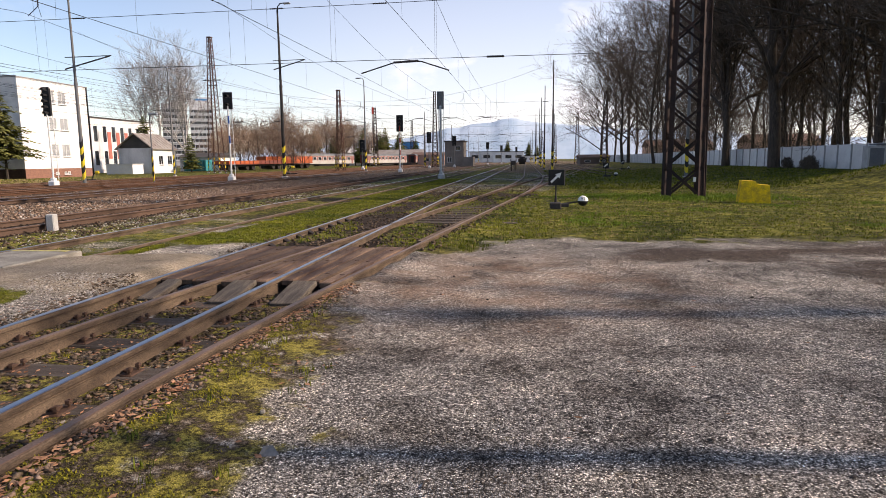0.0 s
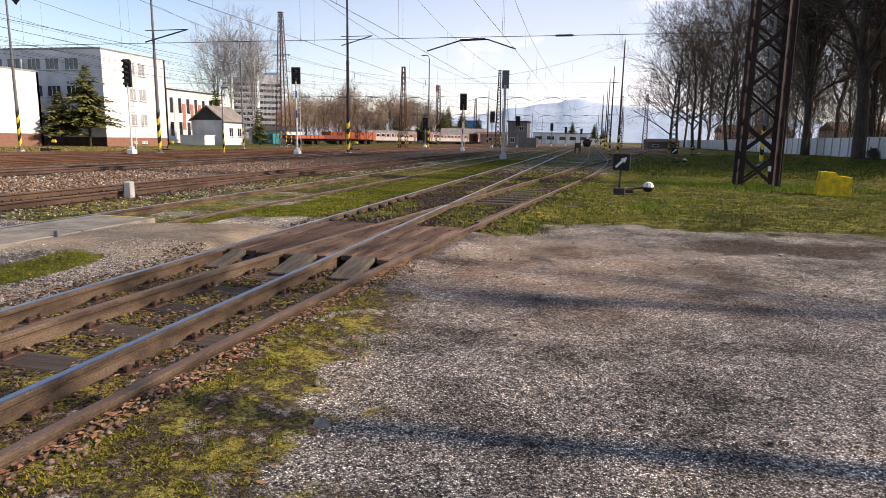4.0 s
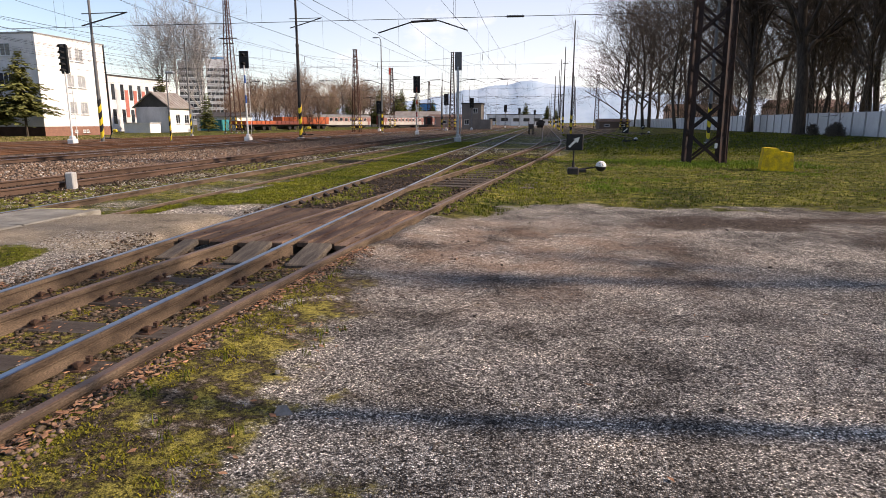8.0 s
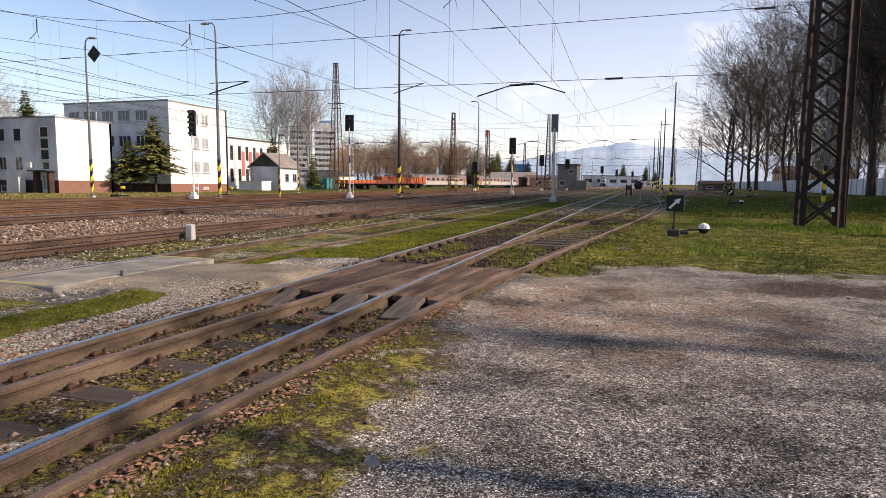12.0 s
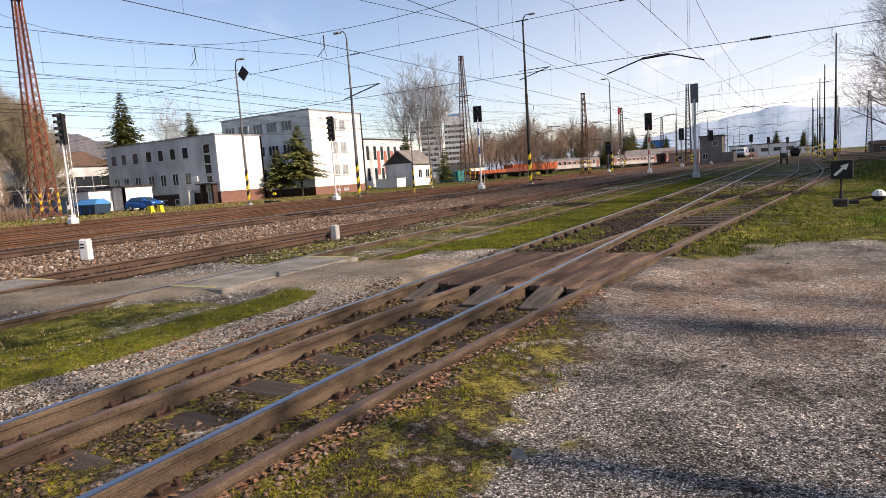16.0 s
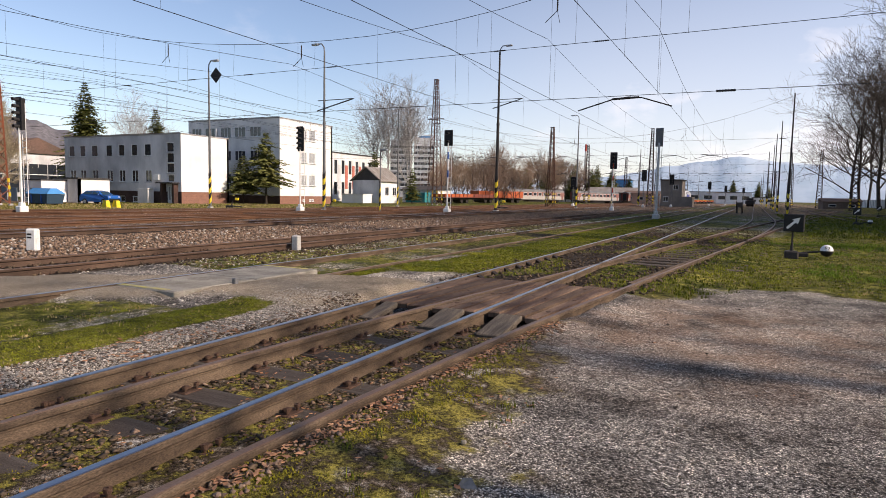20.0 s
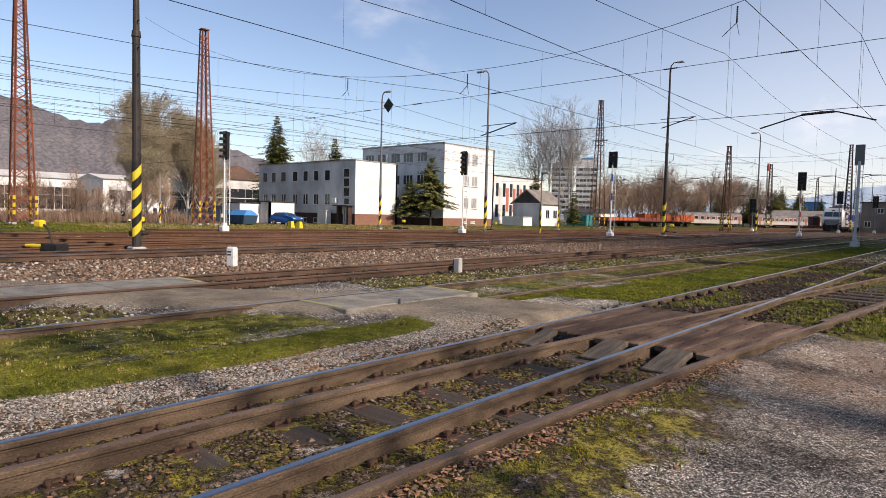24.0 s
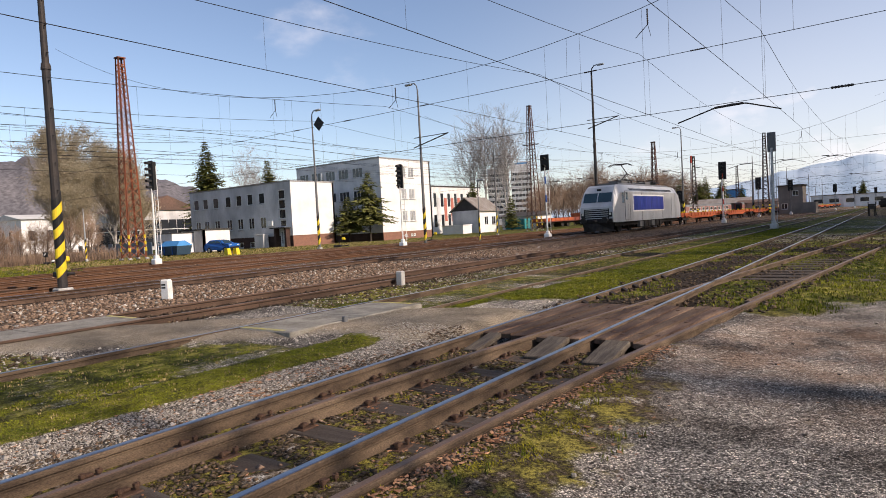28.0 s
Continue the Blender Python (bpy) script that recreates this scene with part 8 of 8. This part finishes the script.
stones("rusty_ballast", "rusty brown ballast stones beside the main line", p, RNG.uniform(0.05, 0.095, len(p)), STONE_RED, fine=False)
p = spread(1100, -17.3, -12.2, 2.5, 30, None, 1.6)
stones("pale_ballast", "pale ballast stones among the rusty ones", p, RNG.uniform(0.05, 0.10, len(p)), STONE_PALE, fine=False)
p = spread(4200, -12.4, -8.4, 0.5, 34, lambda x, y: zone(x, y)[1] > 0.2 and road(x, y) < 0.3 and not (5.3 < y < 8.5 and x > -8.5), 1.4)
stones("siding_ballast", "grey-brown ballast stones of the sidings", p, RNG.uniform(0.04, 0.085, len(p)), STONE, fine=False)
p = spread(3200, -9.9, -4.2, 0.8, 22, lambda x, y: road(x, y) < 0.7 and (x < -8.2 or zone(x, y)[0] < 0.3), 1.4)
stones("pale_stones", "pale loose stones between the sidings", p, RNG.uniform(0.02, 0.05, len(p)), STONE_PALE, fine=False)
p = spread(9000, -35.5, -17.2, 4, 60, lambda x, y: zone(x, y)[2] > 0.5, 1.4)
stones("rusty_ballast", "rusty ballast stones across the yard", p, RNG.uniform(0.05, 0.10, len(p)), STONE_RED, fine=False)
for k, (m, lab) in enumerate(((STONE_PALE, "fine pale gravel of the lot"), (STONE, "fine dark gravel of the lot"))):
    p = spread(13000, -1.7, 5.5, 1.15, 9.5, lambda x, y: zone(x, y)[0] < 0.6 and zone(x, y)[3] < 0.55, 1.7)
    stones("gravel", lab, p, RNG.uniform(0.005, 0.013, len(p)), m, 0.6, fine=False, sink=0.3)
    p = spread(15000 if m is STONE_PALE else 3000, -5.4, -4.1, 0.8, 6.5, lambda x, y: zone(x, y)[0] < 0.5, 1.2)
    stones("gravel", lab.replace("of the lot", "beside the nearest rail"), p, RNG.uniform(0.008, 0.022, len(p)), m, 0.6, fine=False, sink=0.3)

GRASS = mat("grass_blades", (0.058, 0.080, 0.006), 0.85, 0, (0.20, 0.195, 0.014), 0.55, 0.95, 6, 0.3, 0, 0.5)
GRASS_FRESH = mat("fresh_grass_blades", (0.10, 0.17, 0.012), 0.8, 0, (0.17, 0.21, 0.016), 0.9, 0.9, 6, 0.3, 0, 0.45)
GRASS_DRY = mat("dry_grass_blades", (0.30, 0.23, 0.11), 0.9, 0, (0.28, 0.21, 0.09), 0.7, 0.8, 6, 0.2, 0, 0.3)
MOSS = mat("yellow_green_moss", (0.24, 0.205, 0.014), 0.95, 0, (0.13, 0.125, 0.012), 3.0, 0.8, 50, 0.3, 0.3, 0.3)
LEAF = mat("dry_brown_leaves", (0.26, 0.12, 0.062), 0.9, 0, (0.42, 0.25, 0.145), 6, 0.7, 40, 0.25, 0.2, 0.4)


def grass(name, label, pts, h, w, material, per=5, lean=0.6):
    """Tufts of bent blades."""
    n = len(pts) * per
    base = np.repeat(pts, per, axis=0) + RNG.normal(0, 0.022, (n, 2))
    z = np.array([ground_z(x, y) for x, y in pts]).repeat(per) - 0.005
    a = RNG.uniform(0, 2 * np.pi, n)
    hh = h * RNG.uniform(0.45, 1.25, n)
    l = lean * hh * RNG.uniform(0.1, 1.2, n)
    ww = w * RNG.uniform(0.6, 1.3, n)
    dx, dy = np.cos(a), np.sin(a)
    b = np.stack([base[:, 0], base[:, 1], z], -1)
    side = np.stack([-dy, dx, np.zeros(n)], -1) * ww[:, None]
    mid = b + np.stack([dx * l * 0.35, dy * l * 0.35, hh * 0.6], -1)
    tip = b + np.stack([dx * l, dy * l, hh], -1)
    vs = np.stack([b - side, b + side, mid + side * 0.7, mid - side * 0.7, tip], 1).reshape(-1, 3)
    o = (np.arange(n) * 5)[:, None]
    fs = np.concatenate([np.array([[0, 1, 2]]) + o, np.array([[0, 2, 3]]) + o, np.array([[3, 2, 4]]) + o])
    return tagged(new(name, heap_mesh(name, vs, fs, material)), label, "grass", kind="stuff")


gk = lambda lim: (lambda x, y: zone(x, y)[0] + 0.35 * noise.noise((x * 1.7, y * 1.7, 5)) > lim)
p = spread(20000, -1.5, 13.0, 9.2, 32, lambda x, y: x > branch_x(min(y, 22)) + 0.2 and gk(0.75)(x, y), 1.4)
grass("grass", "short yellow-green grass on the park side", p, 0.036, 0.006, GRASS)
p = spread(9000, 2.0, 23.5, 28, 75, None, 1.4)
grass("grass", "grass running up to the park fence", p, 0.10, 0.016, GRASS, 4)
p = spread(2200, -1.5, 12.0, 9.2, 30, lambda x, y: x > branch_x(min(y, 22)) + 0.2 and gk(0.7)(x, y), 1.5)
grass("dry_grass", "dry straw-coloured grass on the park side", p, 0.05, 0.005, GRASS_DRY)
p = RNG.normal(0, 1, (1700, 2)) * (1.3, 0.9) + (5.5, 21.8)
grass("grass", "taller fresh grass round the foot of the lattice mast", p, 0.10, 0.007, GRASS_FRESH, 6)
p = np.concatenate([RNG.normal(0, 0.28, (130, 2)) + c for c in RNG.uniform((0.8, 12), (11, 27), (26, 2))])
grass("grass", "lumpy tufts of fresher grass on the park side", p, 0.05, 0.006, GRASS_FRESH, 4)
p = spread(14000, -6.3, -4.3, 0.7, 6.2, gk(0.6))
grass("grass", "short grass between the two nearest tracks", p, 0.013, 0.005, GRASS, 8, 1.3)
p = spread(350, -6.3, -4.3, 0.7, 5.8, gk(0.5))
grass("dry_grass", "dry grass between the two nearest tracks", p, 0.025, 0.004, GRASS_DRY)
p = spread(14000, -6.0, -4.1, 8.6, 45, gk(0.55), 1.6)
grass("grass", "grass strip running along the nearest track", p, 0.032, 0.006, GRASS, 6)
p = spread(5000, -9.9, -5.8, 0.6, 26, gk(0.6), 1.4)
grass("grass", "patchy grass in the half-buried siding", p, 0.022, 0.006, GRASS)
p = spread(2500, -9.9, -5.8, 0.6, 26, gk(0.5), 1.4)
grass("dry_grass", "dry patchy grass in the half-buried siding", p, 0.028, 0.006, GRASS_DRY)
p = spread(3200, -2.12, -0.75, 0.9, 6.0, lambda x, y: x > branch_x(y) + 0.08 and zone(x, y)[3] + 0.9 * noise.noise((x * 2.6, y * 2.6, 8)) > 1.0)
grass("moss", "yellow-green moss beside the outer rail", p, 0.014, 0.004, MOSS, 12, 1.5)
p = spread(60, -1.85, -1.15, 1.6, 5.2, lambda x, y: noise.noise((x * 2, y * 2, 9)) > 0.1)
grass("grass", "small grass tufts beside the outer rail", p, 0.05, 0.003, GRASS, 14)
p = spread(2400, -3.9, -1.9, 0.7, 5.6, lambda x, y: off_rails(x, y) and noise.noise((x * 1.7, y * 1.7, 12)) > 0.24)
grass("moss", "moss between the nearest rails", p, 0.014, 0.004, MOSS, 12, 1.5)
p = spread(2600, -4.0, 0.5, 9, 26, lambda x, y: off_rails(x, y) and zone(x, y)[0] > 0.3, 1.3)
grass("grass", "grass growing between the switch rails", p, 0.05, 0.007, GRASS)
p = spread(2600, -76, -62.5, 3, 33, lambda x, y: noise.noise((x * 0.4, y * 0.4, 51)) > -0.35)
grass("scrub", "dense reddish-brown dead scrub at the edge of the yard", p, 1.15, 0.012, TWIG_BROWN, 9, 0.5)
p = spread(6000, -60, -36, 18, 60, None, 1.0)
grass("dry_grass", "dull grass verge before the offices", p, 0.12, 0.02, GRASS_DRY, 4)
p = spread(6000, -62, -36, 12, 60, None, 1.0)
grass("grass", "green verge before the offices", p, 0.10, 0.02, GRASS, 4)


def leaves(name, label, pts, size, material):
    n = len(pts)
    z = np.array([ground_z(x, y) for x, y in pts]) + RNG.uniform(0.004, 0.02, n)
    shape = np.array([(0, -1, 0), (0.55, -0.2, 0.18), (0.1, 1, 0.1), (-0.55, -0.1, 0.2), (0, 0, -0.05)])
    R = turns(n)
    R[:, 2, :2] *= 0.4
    vs = np.einsum("nij,kj->nki", R, shape) * (size * RNG.uniform(0.5, 1.2, n))[:, None, None]
    vs[:, :, 2] *= 0.5
    vs += np.stack([pts[:, 0], pts[:, 1], z], -1)[:, None]
    f = np.array([(0, 1, 4), (1, 2, 4), (2, 3, 4), (3, 0, 4)])
    fs = (f[None] + (np.arange(n) * 5)[:, None, None]).reshape(-1, 3)
    return tagged(new(name, heap_mesh(name, vs.reshape(-1, 3), fs, material)), label, "leaves", kind="stuff")


p = np.concatenate([spread(3200, -2.16, -1.55, 0.8, 6.2, lambda x, y: 0.04 < x - branch_x(y) < 0.20 + 0.14 * noise.noise((x * 2, y * 1.5, 33))), spread(130, -1.7, -1.1, 0.8, 6.2, lambda x, y: noise.noise((x * 1.5, y * 1.5, 3)) > 0.0)])
leaves("dry_leaves", "dry brown leaves gathered along the outer rail", p, 0.028, LEAF)
p = spread(2600, -5.0, -1.9, 0.7, 6.0, lambda x, y: off_rails(x, y) and noise.noise((x * 0.9, y * 0.9, 41)) > -0.2)
leaves("dry_leaves", "dry brown leaves lying between the rails", p, 0.022, LEAF)
p = spread(60, -1.2, 4.0, 1.6, 9.0)
leaves("dry_leaves", "few dry leaves scattered on the gravel", p, 0.026, LEAF)
p = spread(260, -5.1, -4.3, 3.0, 4.6, lambda x, y: noise.noise((x * 2, y * 2, 21)) > 0.1)
leaves("dry_leaves", "heap of reddish dead leaves on pale gravel", p, 0.035, LEAF)
p = spread(70, -1.0, 4.5, 1.5, 9.0)
stones("earth_clods", "small dark clods of earth scattered on the gravel", p, RNG.uniform(0.012, 0.04, len(p)), SLEEPER, 0.5)
wst = thing("white_stone", "small white broken stone on the gravel", "stone", "", pose(-1.35, 2.98, 0.02))
part("stone", MB().box(0, 0, 0.012, 0.028, 0.024, 0.022, 20, c=0.006), STONE_PALE, wst)
gst = thing("grey_stone", "flat grey wedge-shaped stone on the gravel", "stone", "", pose(-1.15, 2.58, 0.0, 0, 0, 25))
part("stone", MB().add([(-0.05, -0.02, 0), (0.05, -0.025, 0), (0.035, 0.035, 0), (-0.03, 0.04, 0), (-0.02, 0, 0.045), (0.02, 0.01, 0.038)], [(0, 1, 5, 4), (1, 2, 5), (2, 3, 4, 5), (3, 0, 4), (3, 2, 1, 0)]), MASTGREY, gst)
for x, y, rz, L in ((-0.32, 3.77, 20, 0.10), (-0.38, 2.40, 70, 0.07), (0.34, 2.94, -15, 0.09), (2.9, 5.6, 12, 0.30), (-1.55, 4.9, 5, 0.22)):
    tagged(solid("twig", MB().tube([(-L / 2, 0, 0.006), (0, L * 0.08, 0.012), (L / 2, 0, 0.006)], 0.005, 5, 0.003), BARK, at=pose(x, y, ground_z(x, y), 0, 0, rz)), "small dark fallen twig on the gravel", "twig", "twigs")

# ---- movement ----
SPEED = 17.2                                    # metres in a second, towards the camera


def motions():
    def front(t):
        return 46.8 + SPEED * (28.0 - t)
    walk(LOCO, [(t, pose(TRACK_E, front(t), RAIL_Z)) for t in (0.0, 14.0, 28.0)])
    for i, w in enumerate(WAGONS):
        walk(w, [(t, pose(TRACK_E, front(t) + 19.4 + i * 19.5, RAIL_Z)) for t in (0.0, 14.0, 28.0)])
    for a, y in LOCO_AXLES:
        walk(a, [(k / 30.0, pose(0, y, 0.61, math.degrees(SPEED * k / 30.0 / 0.61) % 360.0)) for k in range(841)])


motions()
